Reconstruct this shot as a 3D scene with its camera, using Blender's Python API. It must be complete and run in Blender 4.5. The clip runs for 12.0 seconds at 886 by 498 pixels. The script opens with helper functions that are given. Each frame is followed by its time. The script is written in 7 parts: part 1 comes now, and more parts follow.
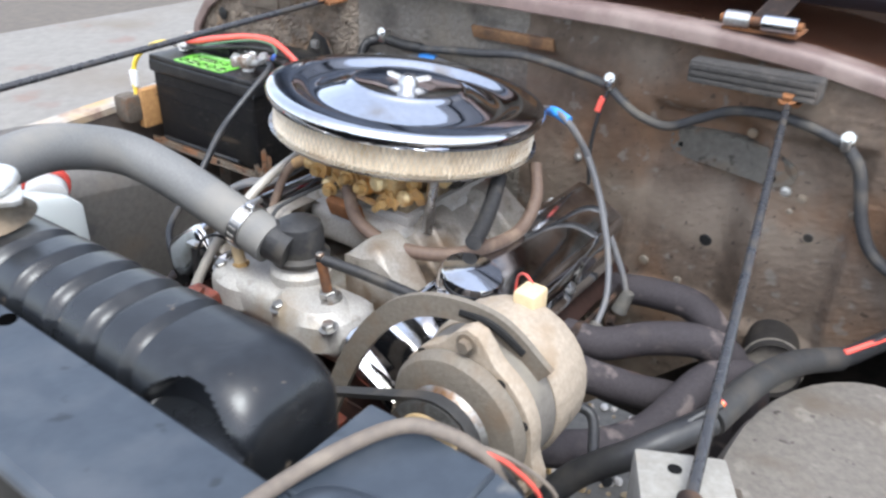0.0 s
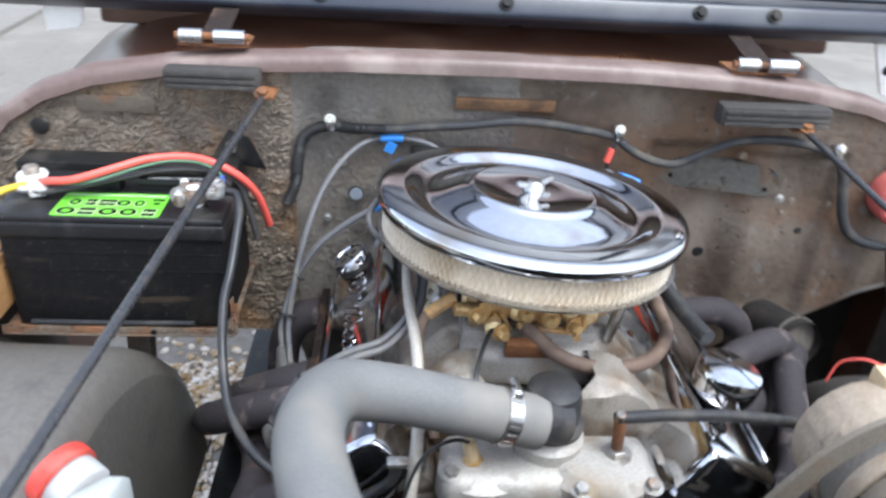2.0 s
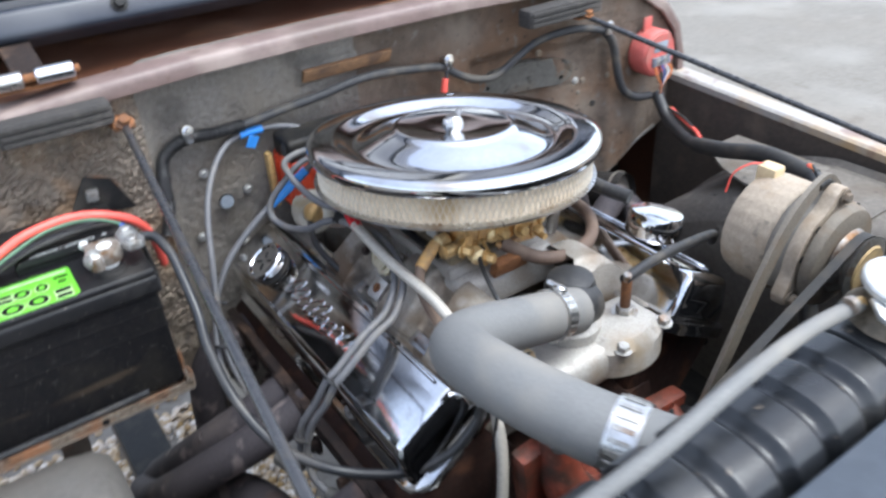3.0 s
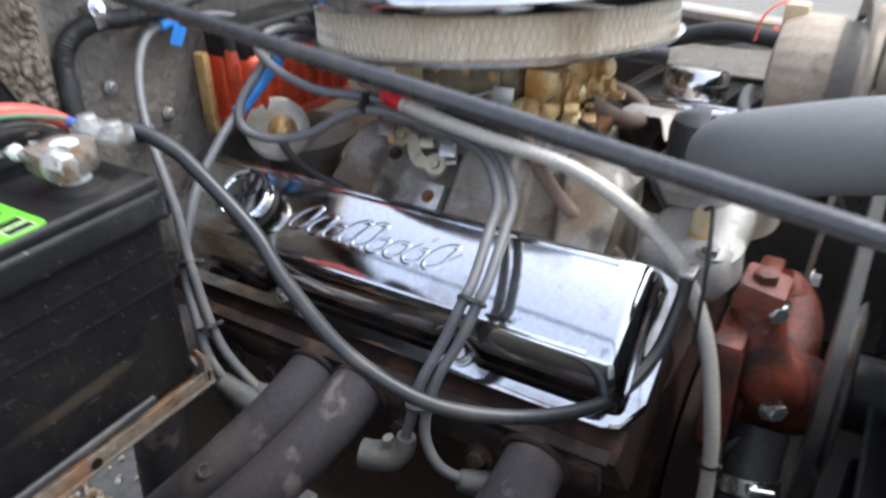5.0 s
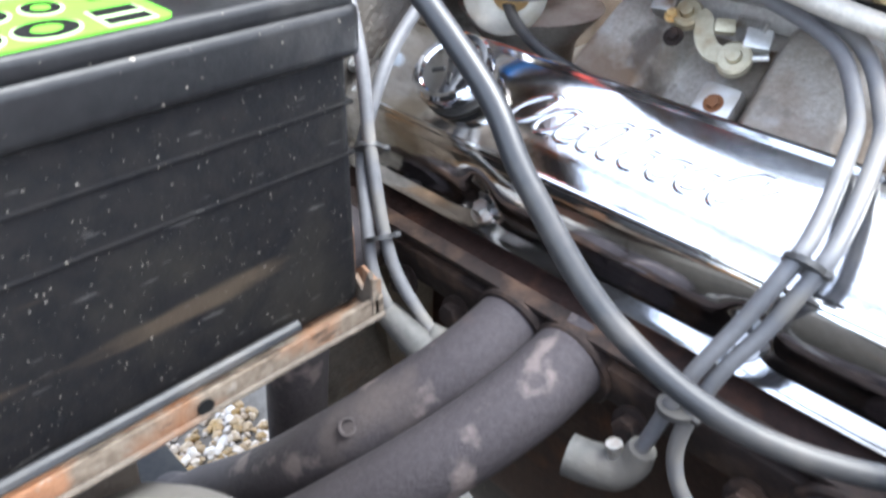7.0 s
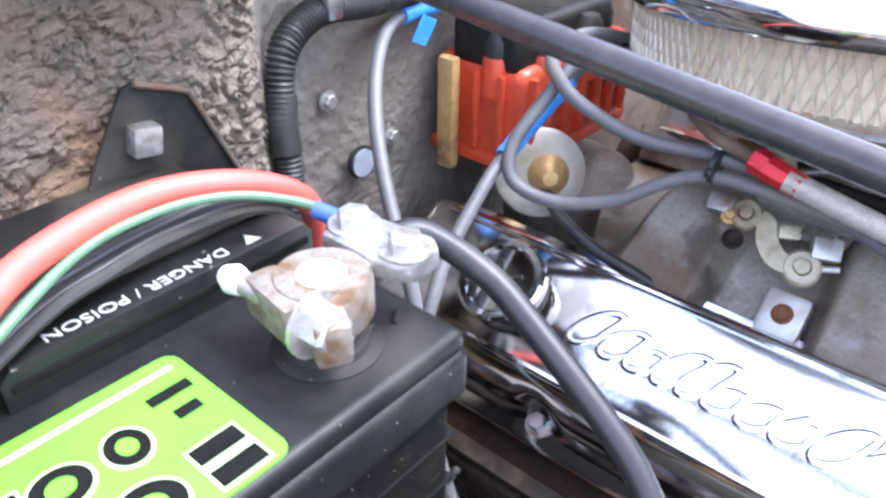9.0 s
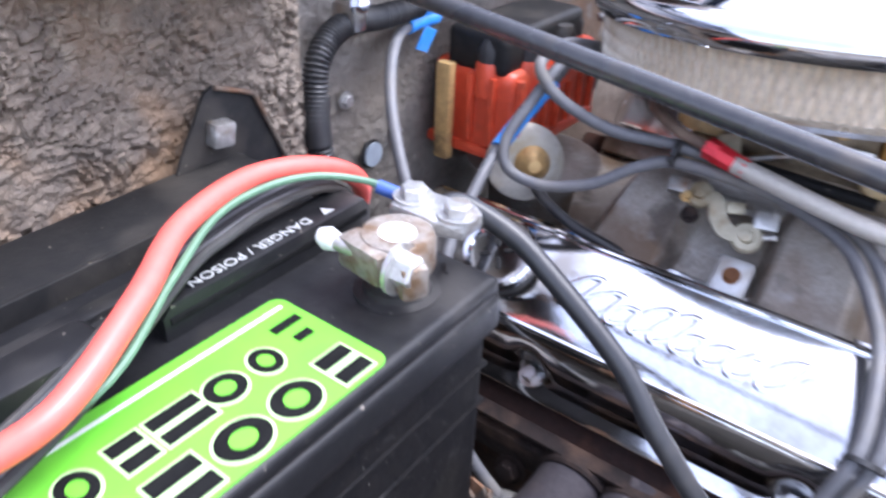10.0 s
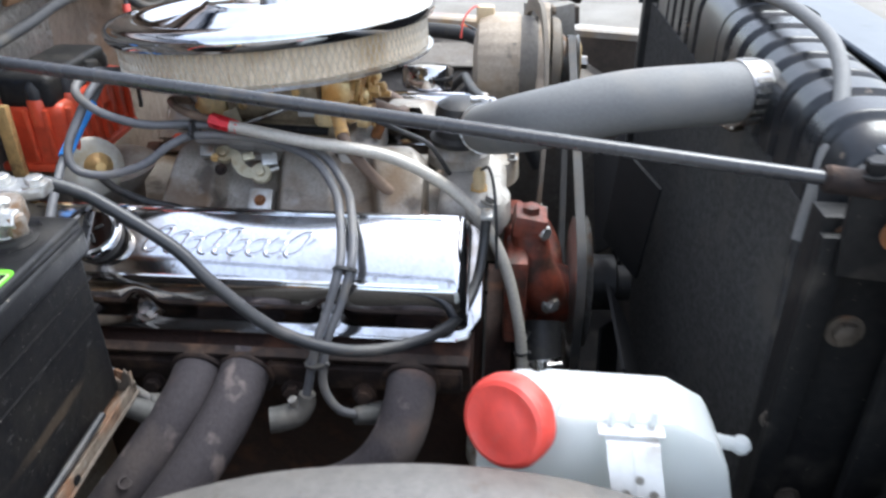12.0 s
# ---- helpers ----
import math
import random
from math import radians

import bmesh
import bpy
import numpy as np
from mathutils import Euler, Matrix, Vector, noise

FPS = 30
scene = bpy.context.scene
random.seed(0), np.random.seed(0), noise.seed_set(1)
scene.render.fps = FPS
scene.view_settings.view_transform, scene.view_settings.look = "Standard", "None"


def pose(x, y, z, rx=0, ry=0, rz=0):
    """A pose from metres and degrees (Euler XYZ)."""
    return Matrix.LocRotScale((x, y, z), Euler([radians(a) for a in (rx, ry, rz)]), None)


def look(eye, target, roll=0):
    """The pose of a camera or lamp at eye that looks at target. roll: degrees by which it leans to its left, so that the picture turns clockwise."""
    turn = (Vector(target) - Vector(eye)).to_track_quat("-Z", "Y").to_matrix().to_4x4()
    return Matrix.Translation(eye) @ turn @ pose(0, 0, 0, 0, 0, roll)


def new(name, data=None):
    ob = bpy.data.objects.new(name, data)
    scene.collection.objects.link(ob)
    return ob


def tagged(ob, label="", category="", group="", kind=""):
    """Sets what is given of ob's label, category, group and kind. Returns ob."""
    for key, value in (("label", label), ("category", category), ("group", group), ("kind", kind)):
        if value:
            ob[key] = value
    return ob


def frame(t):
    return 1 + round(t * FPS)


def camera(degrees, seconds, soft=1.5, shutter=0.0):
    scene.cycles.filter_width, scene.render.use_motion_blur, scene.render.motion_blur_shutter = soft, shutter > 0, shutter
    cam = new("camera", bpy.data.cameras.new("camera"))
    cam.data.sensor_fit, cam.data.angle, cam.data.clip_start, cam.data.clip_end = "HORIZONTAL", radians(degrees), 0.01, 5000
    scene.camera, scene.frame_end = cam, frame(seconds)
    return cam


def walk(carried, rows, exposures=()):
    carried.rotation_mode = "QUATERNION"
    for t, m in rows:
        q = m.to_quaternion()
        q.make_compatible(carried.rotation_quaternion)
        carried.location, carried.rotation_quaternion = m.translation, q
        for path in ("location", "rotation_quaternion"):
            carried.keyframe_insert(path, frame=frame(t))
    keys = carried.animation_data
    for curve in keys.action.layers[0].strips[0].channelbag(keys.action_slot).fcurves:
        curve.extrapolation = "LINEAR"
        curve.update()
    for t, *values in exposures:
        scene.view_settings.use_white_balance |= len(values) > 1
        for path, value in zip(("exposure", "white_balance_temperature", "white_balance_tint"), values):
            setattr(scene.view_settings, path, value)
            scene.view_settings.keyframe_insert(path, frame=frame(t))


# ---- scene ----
cam = camera(61.0, 12.0, soft=2.5, shutter=0.5)
PATH = [
    (0, (0.575, -0.712, 1.288), (-0.445, 0.715, 0.327), 1.4),
    (0.5, (0.503, -0.836, 1.315), (-0.284, 0.762, 0.406), 2.1),
    (1, (0.269, -0.918, 1.355), (-0.107, 0.807, 0.415), -2.2),
    (1.5, (0.037, -0.843, 1.369), (-0.109, 0.909, 0.416), 0.4),
    (2, (-0.153, -0.746, 1.37), (-0.016, 0.986, 0.379), 3.7),
    (2.5, (-0.304, -0.741, 1.361), (0.264, 0.87, 0.321), -4.0),
    (3, (-0.467, -0.676, 1.365), (0.459, 0.744, 0.304), -3.6),
    (3.2, (-0.501, -0.617, 1.344), (0.554, 0.74, 0.322), -4.5),
    (4.8, (-0.668, -0.343, 1.169), (0.839, 0.544, 0.199), -1.6),
    (5, (-0.632, -0.323, 1.133), (0.847, 0.585, 0.139), -1.2),
    (5.5, (-0.572, -0.292, 1.06), (0.776, 0.704, -0.031), -2.4),
    (6, (-0.555, -0.247, 1.022), (0.676, 0.855, -0.104), 0.2),
    (6.5, (-0.56, -0.213, 1.01), (0.625, 0.936, -0.119), 1.1),
    (7, (-0.544, -0.183, 1.02), (0.638, 0.982, -0.097), 1.4),
    (7.5, (-0.521, -0.152, 1.052), (0.687, 1.01, -0.039), 1.4),
    (7.7, (-0.514, -0.141, 1.064), (0.699, 1.031, -0.012), 1.1),
    (9.3, (-0.518, -0.057, 1.11), (0.788, 0.998, 0.022), 1.7),
    (9.5, (-0.535, -0.053, 1.114), (0.772, 0.992, 0.019), 2.6),
    (10, (-0.597, -0.083, 1.133), (0.779, 0.888, 0.054), 2.6),
    (10.5, (-0.664, -0.143, 1.15), (0.881, 0.557, 0.091), 1.8),
    (11, (-0.729, -0.192, 1.157), (0.94, 0.217, 0.134), -0.6),
    (11.4, (-0.767, -0.213, 1.165), (0.946, 0.03, 0.163), -1.1),
    (11.5, (-0.766, -0.211, 1.175), (0.941, -0.04, 0.147), -0.2),
    (12, (-0.808, -0.239, 1.192), (0.914, -0.108, 0.184), -0.0),
]
walk(cam, [(t, look(eye, target, roll)) for t, eye, target, roll in PATH], [(0, 1.87, 6450, 10), (1, 1.90, 6380, 9), (2, 1.85, 6300, 9), (3, 1.86, 6300, 9), (5, 1.86, 6450, 10), (5.5, 1.70, 6520, 8), (6, 2.0, 6480, 10), (6.5, 2.60, 6361, 10), (7, 3.14, 6330, 9), (7.5, 3.46, 6300, 10), (9.5, 2.53, 6040, 19), (10, 2.40, 6060, 20), (10.5, 2.20, 6160, 17), (11, 1.94, 6320, 11), (12, 2.04, 6400, 9)])

# ---- world, sun, exposure ----
world = bpy.data.worlds.new("sky")
world.use_nodes = True
scene.world = world
wt = world.node_tree
sky = wt.nodes.new("ShaderNodeTexSky")
sky.sky_type = "NISHITA"
sky.sun_disc = False
sky.sun_elevation = radians(64)
sky.sun_rotation = radians(139)
sky.air_density, sky.dust_density, sky.ozone_density = 1.0, 2.5, 1.6
bg = wt.nodes["Background"]
bg.inputs["Strength"].default_value = 0.15
haze = wt.nodes.new("ShaderNodeHueSaturation")
haze.inputs["Saturation"].default_value = 0.58
wt.links.new(sky.outputs["Color"], haze.inputs["Color"])
wt.links.new(haze.outputs["Color"], bg.inputs["Color"])

sun_data = bpy.data.lights.new("sun", "SUN")
sun_data.energy = 0.75
sun_data.angle = radians(25)
sun_data.color = (0.84, 0.95, 1.0)
sun = new("sun", sun_data)
sun.matrix_world = look((1.5, -1.7, 5.5), (0, 0, 0.9))

# ---- materials ----
def material(name, base, other=None, rough=0.5, metal=0.0, grain=60.0, stain=6.0, bump=0.15,
             dirt=None, dirt_amount=0.0, rough_var=0.15, bump_scale=None, coat=0.0, spec=0.5, layers=(), deep=0.004):
    """Procedural surface: two colours mixed by fine grain, a dirt colour in larger stains, bump from the grain.
    layers: further marks (colour, scale, threshold, softness, strength, stretch) such as flecks, scratches, blotches."""
    m = bpy.data.materials.new(name)
    m.use_nodes = True
    nt = m.node_tree
    p = nt.nodes["Principled BSDF"]
    tc = nt.nodes.new("ShaderNodeTexCoord")
    n1 = nt.nodes.new("ShaderNodeTexNoise")
    n1.inputs["Scale"].default_value = grain
    n1.inputs["Detail"].default_value = 6
    n1.inputs["Roughness"].default_value = 0.65
    n2 = nt.nodes.new("ShaderNodeTexNoise")
    n2.inputs["Scale"].default_value = stain
    n2.inputs["Detail"].default_value = 5
    for n in (n1, n2):
        nt.links.new(tc.outputs["Object"], n.inputs["Vector"])
    other = other or tuple(c * 0.8 for c in base)
    mix = nt.nodes.new("ShaderNodeMix")
    mix.data_type = "RGBA"
    ramp = nt.nodes.new("ShaderNodeMapRange")
    ramp.inputs["From Min"].default_value, ramp.inputs["From Max"].default_value = 0.35, 0.65
    nt.links.new(n1.outputs["Fac"], ramp.inputs["Value"])
    nt.links.new(ramp.outputs["Result"], mix.inputs["Factor"])
    mix.inputs["A"].default_value, mix.inputs["B"].default_value = (*base, 1), (*other, 1)
    colour = mix.outputs["Result"]
    if dirt:
        r2 = nt.nodes.new("ShaderNodeMapRange")
        r2.inputs["From Min"].default_value = 0.62 - 0.3 * dirt_amount
        r2.inputs["From Max"].default_value = 0.78 - 0.25 * dirt_amount
        nt.links.new(n2.outputs["Fac"], r2.inputs["Value"])
        mix2 = nt.nodes.new("ShaderNodeMix")
        mix2.data_type = "RGBA"
        nt.links.new(r2.outputs["Result"], mix2.inputs["Factor"])
        nt.links.new(colour, mix2.inputs["A"])
        mix2.inputs["B"].default_value = (*dirt, 1)
        colour = mix2.outputs["Result"]
    for k, (lc, scale, low, soft_edge, strength, stretch) in enumerate(layers):
        mp = nt.nodes.new("ShaderNodeMapping")
        mp.inputs["Rotation"].default_value = (0.2 * k, -0.42 if stretch > 1 else 0.0, 0.1)
        mp.inputs["Scale"].default_value = (1.0, 1.0, stretch)
        mp.inputs["Location"].default_value = (1.7 * k, 0.4, 2.3 * k)
        nt.links.new(tc.outputs["Object"], mp.inputs["Vector"])
        nl = nt.nodes.new("ShaderNodeTexNoise")
        nl.inputs["Scale"].default_value = scale
        nl.inputs["Detail"].default_value = 4
        nt.links.new(mp.outputs["Vector"], nl.inputs["Vector"])
        ml = nt.nodes.new("ShaderNodeMapRange")
        ml.inputs["From Min"].default_value, ml.inputs["From Max"].default_value = low, low + soft_edge
        ml.inputs["To Max"].default_value = strength
        nt.links.new(nl.outputs["Fac"], ml.inputs["Value"])
        mx = nt.nodes.new("ShaderNodeMix")
        mx.data_type = "RGBA"
        nt.links.new(ml.outputs["Result"], mx.inputs["Factor"])
        nt.links.new(colour, mx.inputs["A"])
        mx.inputs["B"].default_value = (*lc, 1)
        colour = mx.outputs["Result"]
    nt.links.new(colour, p.inputs["Base Color"])
    p.inputs["Metallic"].default_value = metal
    p.inputs["Specular IOR Level"].default_value = spec
    rr = nt.nodes.new("ShaderNodeMapRange")
    rr.inputs["To Min"].default_value = max(0.02, rough - rough_var)
    rr.inputs["To Max"].default_value = min(1.0, rough + rough_var)
    nt.links.new(n2.outputs["Fac"], rr.inputs["Value"])
    nt.links.new(rr.outputs["Result"], p.inputs["Roughness"])
    if coat:
        p.inputs["Coat Weight"].default_value = coat
        p.inputs["Coat Roughness"].default_value = 0.15
    if bump:
        b = nt.nodes.new("ShaderNodeBump")
        b.inputs["Strength"].default_value = bump
        b.inputs["Distance"].default_value = deep
        src = n1
        if bump_scale:
            src = nt.nodes.new("ShaderNodeTexNoise")
            src.inputs["Scale"].default_value = bump_scale
            src.inputs["Detail"].default_value = 4
            nt.links.new(tc.outputs["Object"], src.inputs["Vector"])
        nt.links.new(src.outputs["Fac"], b.inputs["Height"])
        nt.links.new(b.outputs["Normal"], p.inputs["Normal"])
    return m


def braided(name, base, rough, metal, scale):
    """Crossed fine strands, for woven hose covers."""
    m = material(name, base, rough=rough, metal=metal, grain=300, bump=0)
    nt = m.node_tree
    p = nt.nodes["Principled BSDF"]
    tc = nt.nodes.new("ShaderNodeTexCoord")
    ch = nt.nodes.new("ShaderNodeTexVoronoi")
    ch.inputs["Scale"].default_value = scale
    nt.links.new(tc.outputs["Object"], ch.inputs["Vector"])
    b = nt.nodes.new("ShaderNodeBump")
    b.inputs["Strength"].default_value = 0.3
    b.inputs["Distance"].default_value = 0.001
    nt.links.new(ch.outputs["Distance"], b.inputs["Height"])
    nt.links.new(b.outputs["Normal"], p.inputs["Normal"])
    return m


M = {}
M["chrome"] = material("chrome", (0.63, 0.645, 0.68), (0.58, 0.595, 0.63), 0.07, 1.0, 90, 14, 0.015, (0.45, 0.40, 0.34), 0.15, 0.05)
M["chrome_cover"] = material("chrome_cover", (0.70, 0.71, 0.74), (0.62, 0.63, 0.65), 0.085, 1.0, 240, 16, 0.02, (0.34, 0.31, 0.27), 0.35, 0.07, layers=(((0.22, 0.18, 0.14), 60, 0.66, 0.06, 0.5, 1),))
M["chrome_dull"] = material("chrome_dull", (0.6, 0.6, 0.6), (0.45, 0.44, 0.42), 0.3, 1.0, 200, 30, 0.1, (0.3, 0.2, 0.12), 0.25)
M["steel"] = material("steel", (0.42, 0.41, 0.39), (0.28, 0.27, 0.25), 0.42, 0.9, 220, 40, 0.15, (0.22, 0.12, 0.06), 0.3)
M["zinc"] = material("zinc", (0.62, 0.62, 0.6), (0.45, 0.44, 0.42), 0.38, 0.85, 250, 60, 0.3, (0.3, 0.24, 0.18), 0.3)
M["lead"] = material("lead", (0.37, 0.3332, 0.2914), (0.2516, 0.2176, 0.186), 0.5, 0.6, 260, 90, 0.4, (0.185, 0.1156, 0.0682), 0.5)
M["brass"] = material("brass", (0.70, 0.47, 0.20), (0.52, 0.33, 0.14), 0.38, 0.5, 160, 40, 0.2, (0.2, 0.14, 0.08), 0.3)
M["neck_brass"] = material("neck_brass", (0.13, 0.105, 0.075), (0.07, 0.057, 0.04), 0.45, 0.5, 160, 40, 0.2, (0.12, 0.09, 0.06), 0.4)
M["carb"] = material("carb", (0.8942, 0.6831, 0.3478), (0.6458, 0.5092, 0.2981), 0.4, 0.35, 120, 30, 0.25, (0.621, 0.3105, 0.08694), 0.5)
M["aluminium"] = material("aluminium", (0.354, 0.3245, 0.2856), (0.2596, 0.2325, 0.1982), 0.45, 0.3, 340, 14, 0.3, (0.16, 0.11, 0.07), 0.4, layers=(((0.120, 0.074, 0.040), 12, 0.52, 0.14, 0.8, 1), ((0.050, 0.039, 0.030), 22, 0.58, 0.10, 0.75, 1), ((0.42, 0.41, 0.39), 24, 0.62, 0.1, 0.5, 1)))
M["carb_dull"] = material("carb_dull", (0.34, 0.275, 0.185), (0.22, 0.175, 0.12), 0.5, 0.3, 140, 26, 0.3, (0.12, 0.08, 0.045), 0.4, layers=(((0.05, 0.040, 0.030), 30, 0.60, 0.1, 0.6, 1),))
M["canister"] = material("canister", (0.52, 0.50, 0.44), (0.43, 0.41, 0.36), 0.35, 0.2, 160, 30, 0.1, (0.34, 0.28, 0.18), 0.3)
M["aluminium_clean"] = material("aluminium_clean", (0.4514, 0.4331, 0.4026), (0.3416, 0.3196, 0.2904), 0.5, 0.25, 340, 14, 0.3, (0.30, 0.24, 0.17), 0.3, layers=(((0.24, 0.17, 0.10), 16, 0.60, 0.12, 0.6, 1), ((0.12, 0.10, 0.08), 30, 0.66, 0.08, 0.5, 1)))
M["loom_tan"] = material("loom_tan", (0.15, 0.12, 0.095), (0.11, 0.09, 0.075), 0.7, 0.0, 220, 30, 0.15, (0.20, 0.165, 0.13), 0.4)
M["rust_orange"] = material("rust_orange", (0.42, 0.23, 0.085), (0.30, 0.15, 0.055), 0.8, 0.0, 120, 16, 0.3, (0.20, 0.10, 0.05), 0.3)
M["core_dark"] = material("core_dark", (0.010, 0.010, 0.011), (0.014, 0.014, 0.014), 0.8, 0.0, 160, 14, 0.1, spec=0.2)
M["road_dirt"] = material("road_dirt", (0.115, 0.095, 0.076), (0.085, 0.072, 0.060), 0.9, 0.0, 14, 0.7, 0.5, (0.15, 0.13, 0.11), 0.4)
M["slab"] = material("slab", (0.205, 0.192, 0.172), (0.165, 0.152, 0.136), 0.85, 0.0, 20, 0.9, 0.3, (0.15, 0.125, 0.10), 0.35, layers=(((0.18, 0.10, 0.08), 3, 0.62, 0.08, 0.5, 1),))
M["cast_grey"] = material("cast_grey", (0.2007, 0.1742, 0.1417), (0.1535, 0.1328, 0.1063), 0.65, 0.1, 260, 22, 0.3, (0.1771, 0.1299, 0.08856), 0.5, spec=0.3)
M["alternator"] = material("alternator", (0.40, 0.330, 0.255), (0.31, 0.255, 0.197), 0.65, 0.1, 220, 22, 0.3, (0.2754, 0.2025, 0.1336), 0.4, layers=(((0.1215, 0.1053, 0.08505), 40, 0.64, 0.08, 0.6, 1),))
M["dusty_grey"] = material("dusty_grey", (0.192, 0.176, 0.152), (0.152, 0.136, 0.12), 0.75, 0.1, 180, 20, 0.25, (0.24, 0.216, 0.176), 0.5, spec=0.3)
M["engine_red"] = material("engine_red", (0.216, 0.0496, 0.0272), (0.136, 0.032, 0.0192), 0.42, 0.0, 190, 30, 0.5, (0.048, 0.024, 0.0176), 0.5, layers=(((0.28, 0.128, 0.08), 50, 0.64, 0.06, 0.5, 1),))
M["block_rust"] = material("block_rust", (0.0345, 0.01537, 0.01125), (0.0195, 0.00975, 0.0075), 0.7, 0.0, 150, 25, 0.4, (0.085, 0.036, 0.020), 0.25, spec=0.3)
M["flange_rust"] = material("flange_rust", (0.0288, 0.01843, 0.01498), (0.01728, 0.01267, 0.01152), 0.8, 0.1, 150, 30, 0.4, (0.0936, 0.0576, 0.0396), 0.3, spec=0.3)
M["header"] = material("header", (0.055, 0.048, 0.052), (0.041, 0.036, 0.039), 0.8, 0.0, 260, 14, 0.30, (0.09304, 0.07661, 0.07114), 0.25, spec=0.25, layers=(((0.19, 0.155, 0.145), 24, 0.60, 0.07, 0.65, 1), ((0.13, 0.075, 0.055), 11, 0.61, 0.1, 0.5, 1), ((0.02736, 0.02298, 0.02462), 8, 0.58, 0.15, 0.5, 1)))
M["rubber_hose"] = material("rubber_hose", (0.160, 0.160, 0.157), (0.130, 0.130, 0.127), 0.68, 0.0, 380, 12, 0.08, (0.2, 0.188, 0.168), 0.4)
M["rubber_black"] = material("rubber_black", (0.02, 0.02, 0.022), (0.035, 0.034, 0.033), 0.5, 0.0, 200, 30, 0.1, (0.07, 0.062, 0.052), 0.35, spec=0.35)
M["rubber_dusty"] = material("rubber_dusty", (0.03094, 0.0297, 0.02805), (0.02269, 0.02145, 0.02063), 0.65, 0.0, 200, 30, 0.1, (0.05362, 0.04537, 0.03713), 0.4)
M["fuel_hose"] = material("fuel_hose", (0.13, 0.085, 0.06), (0.1, 0.065, 0.05), 0.7, 0.0, 200, 30, 0.1, (0.2, 0.14, 0.1), 0.4)
M["wire_grey"] = material("wire_grey", (0.126, 0.126, 0.1323), (0.1035, 0.1035, 0.108), 0.5, 0.0, 200, 25, 0.04, (0.171, 0.1575, 0.1395), 0.35)
M["cable_dark"] = material("cable_dark", (0.021, 0.0222, 0.0246), (0.018, 0.0186, 0.0204), 0.42, 0.0, 200, 20, 0.04, (0.066, 0.06, 0.054), 0.3)
M["wire_black"] = material("wire_black", (0.018, 0.018, 0.02), (0.03, 0.03, 0.03), 0.45, 0.0, 150, 20, 0.05, (0.06, 0.055, 0.05), 0.3)
M["wire_red"] = material("wire_red", (0.80, 0.115, 0.085), (0.74, 0.10, 0.075), 0.42, 0.0, 200, 20, 0.03, (0.6, 0.1, 0.08), 0.2)
M["wire_green"] = material("wire_green", (0.1, 0.2, 0.12), (0.08, 0.16, 0.1), 0.5, 0.0, 200, 20, 0.03)
M["wire_yellow"] = material("wire_yellow", (0.75, 0.55, 0.05), (0.6, 0.42, 0.05), 0.5, 0.0, 200, 20, 0.05)
M["wire_blue"] = material("wire_blue", (0.05, 0.12, 0.4), (0.05, 0.1, 0.32), 0.5, 0.0, 200, 20, 0.05)
M["wire_orange"] = material("wire_orange", (0.7, 0.2, 0.04), (0.6, 0.16, 0.04), 0.5, 0.0, 200, 20, 0.05)
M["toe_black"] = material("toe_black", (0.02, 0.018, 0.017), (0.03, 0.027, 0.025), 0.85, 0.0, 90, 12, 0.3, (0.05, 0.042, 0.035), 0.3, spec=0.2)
M["plate_grey"] = material("plate_grey", (0.124, 0.116, 0.101), (0.088, 0.082, 0.072), 0.7, 0.0, 90, 12, 0.4, (0.129, 0.1032, 0.0774), 0.5, spec=0.3, layers=(((0.0344, 0.02924, 0.02494), 60, 0.60, 0.06, 0.8, 1), ((0.1118, 0.0774, 0.0516), 30, 0.58, 0.08, 0.7, 1)))
M["pulley_yellow"] = material("pulley_yellow", (0.55, 0.40, 0.20), (0.42, 0.30, 0.16), 0.55, 0.3, 160, 25, 0.2, (0.25, 0.19, 0.12), 0.4)
M["linkage"] = material("linkage", (0.5357, 0.4925, 0.3629), (0.4147, 0.3715, 0.2678), 0.42, 0.5, 160, 30, 0.2, (0.3024, 0.2074, 0.1037), 0.3)
M["tray_pale"] = material("tray_pale", (0.185, 0.150, 0.115), (0.105, 0.078, 0.055), 0.7, 0.1, 160, 26, 0.5, (0.20, 0.085, 0.035), 0.5, layers=(((0.03, 0.018, 0.011), 55, 0.58, 0.08, 0.7, 3), ((0.27, 0.11, 0.045), 22, 0.58, 0.08, 0.7, 1), ((0.25, 0.225, 0.19), 90, 0.60, 0.06, 0.5, 1)))
M["loom_dark"] = material("loom_dark", (0.05, 0.05, 0.052), (0.036, 0.036, 0.038), 0.6, 0.0, 200, 25, 0.1, (0.095, 0.085, 0.072), 0.4, spec=0.3)
M["bracket_grey"] = material("bracket_grey", (0.30, 0.285, 0.255), (0.23, 0.215, 0.19), 0.75, 0.0, 140, 14, 0.2, (0.36, 0.27, 0.18), 0.3, spec=0.3)
M["fin_dusty"] = material("fin_dusty", (0.098, 0.0938, 0.0896), (0.056, 0.0546, 0.0518), 0.9, 0.0, 160, 9, 0.2, (0.10, 0.092, 0.083), 0.35, spec=0.08)
M["orange_stain"] = material("orange_stain", (0.62, 0.36, 0.12), (0.45, 0.27, 0.12), 0.6, 0.1, 120, 40, 0.2, (0.3, 0.2, 0.13), 0.35)
M["boot_grey"] = material("boot_grey", (0.08925, 0.08663, 0.08138), (0.063, 0.06143, 0.05775), 0.6, 0.0, 180, 20, 0.3, (0.126, 0.1155, 0.09975), 0.4, spec=0.4)
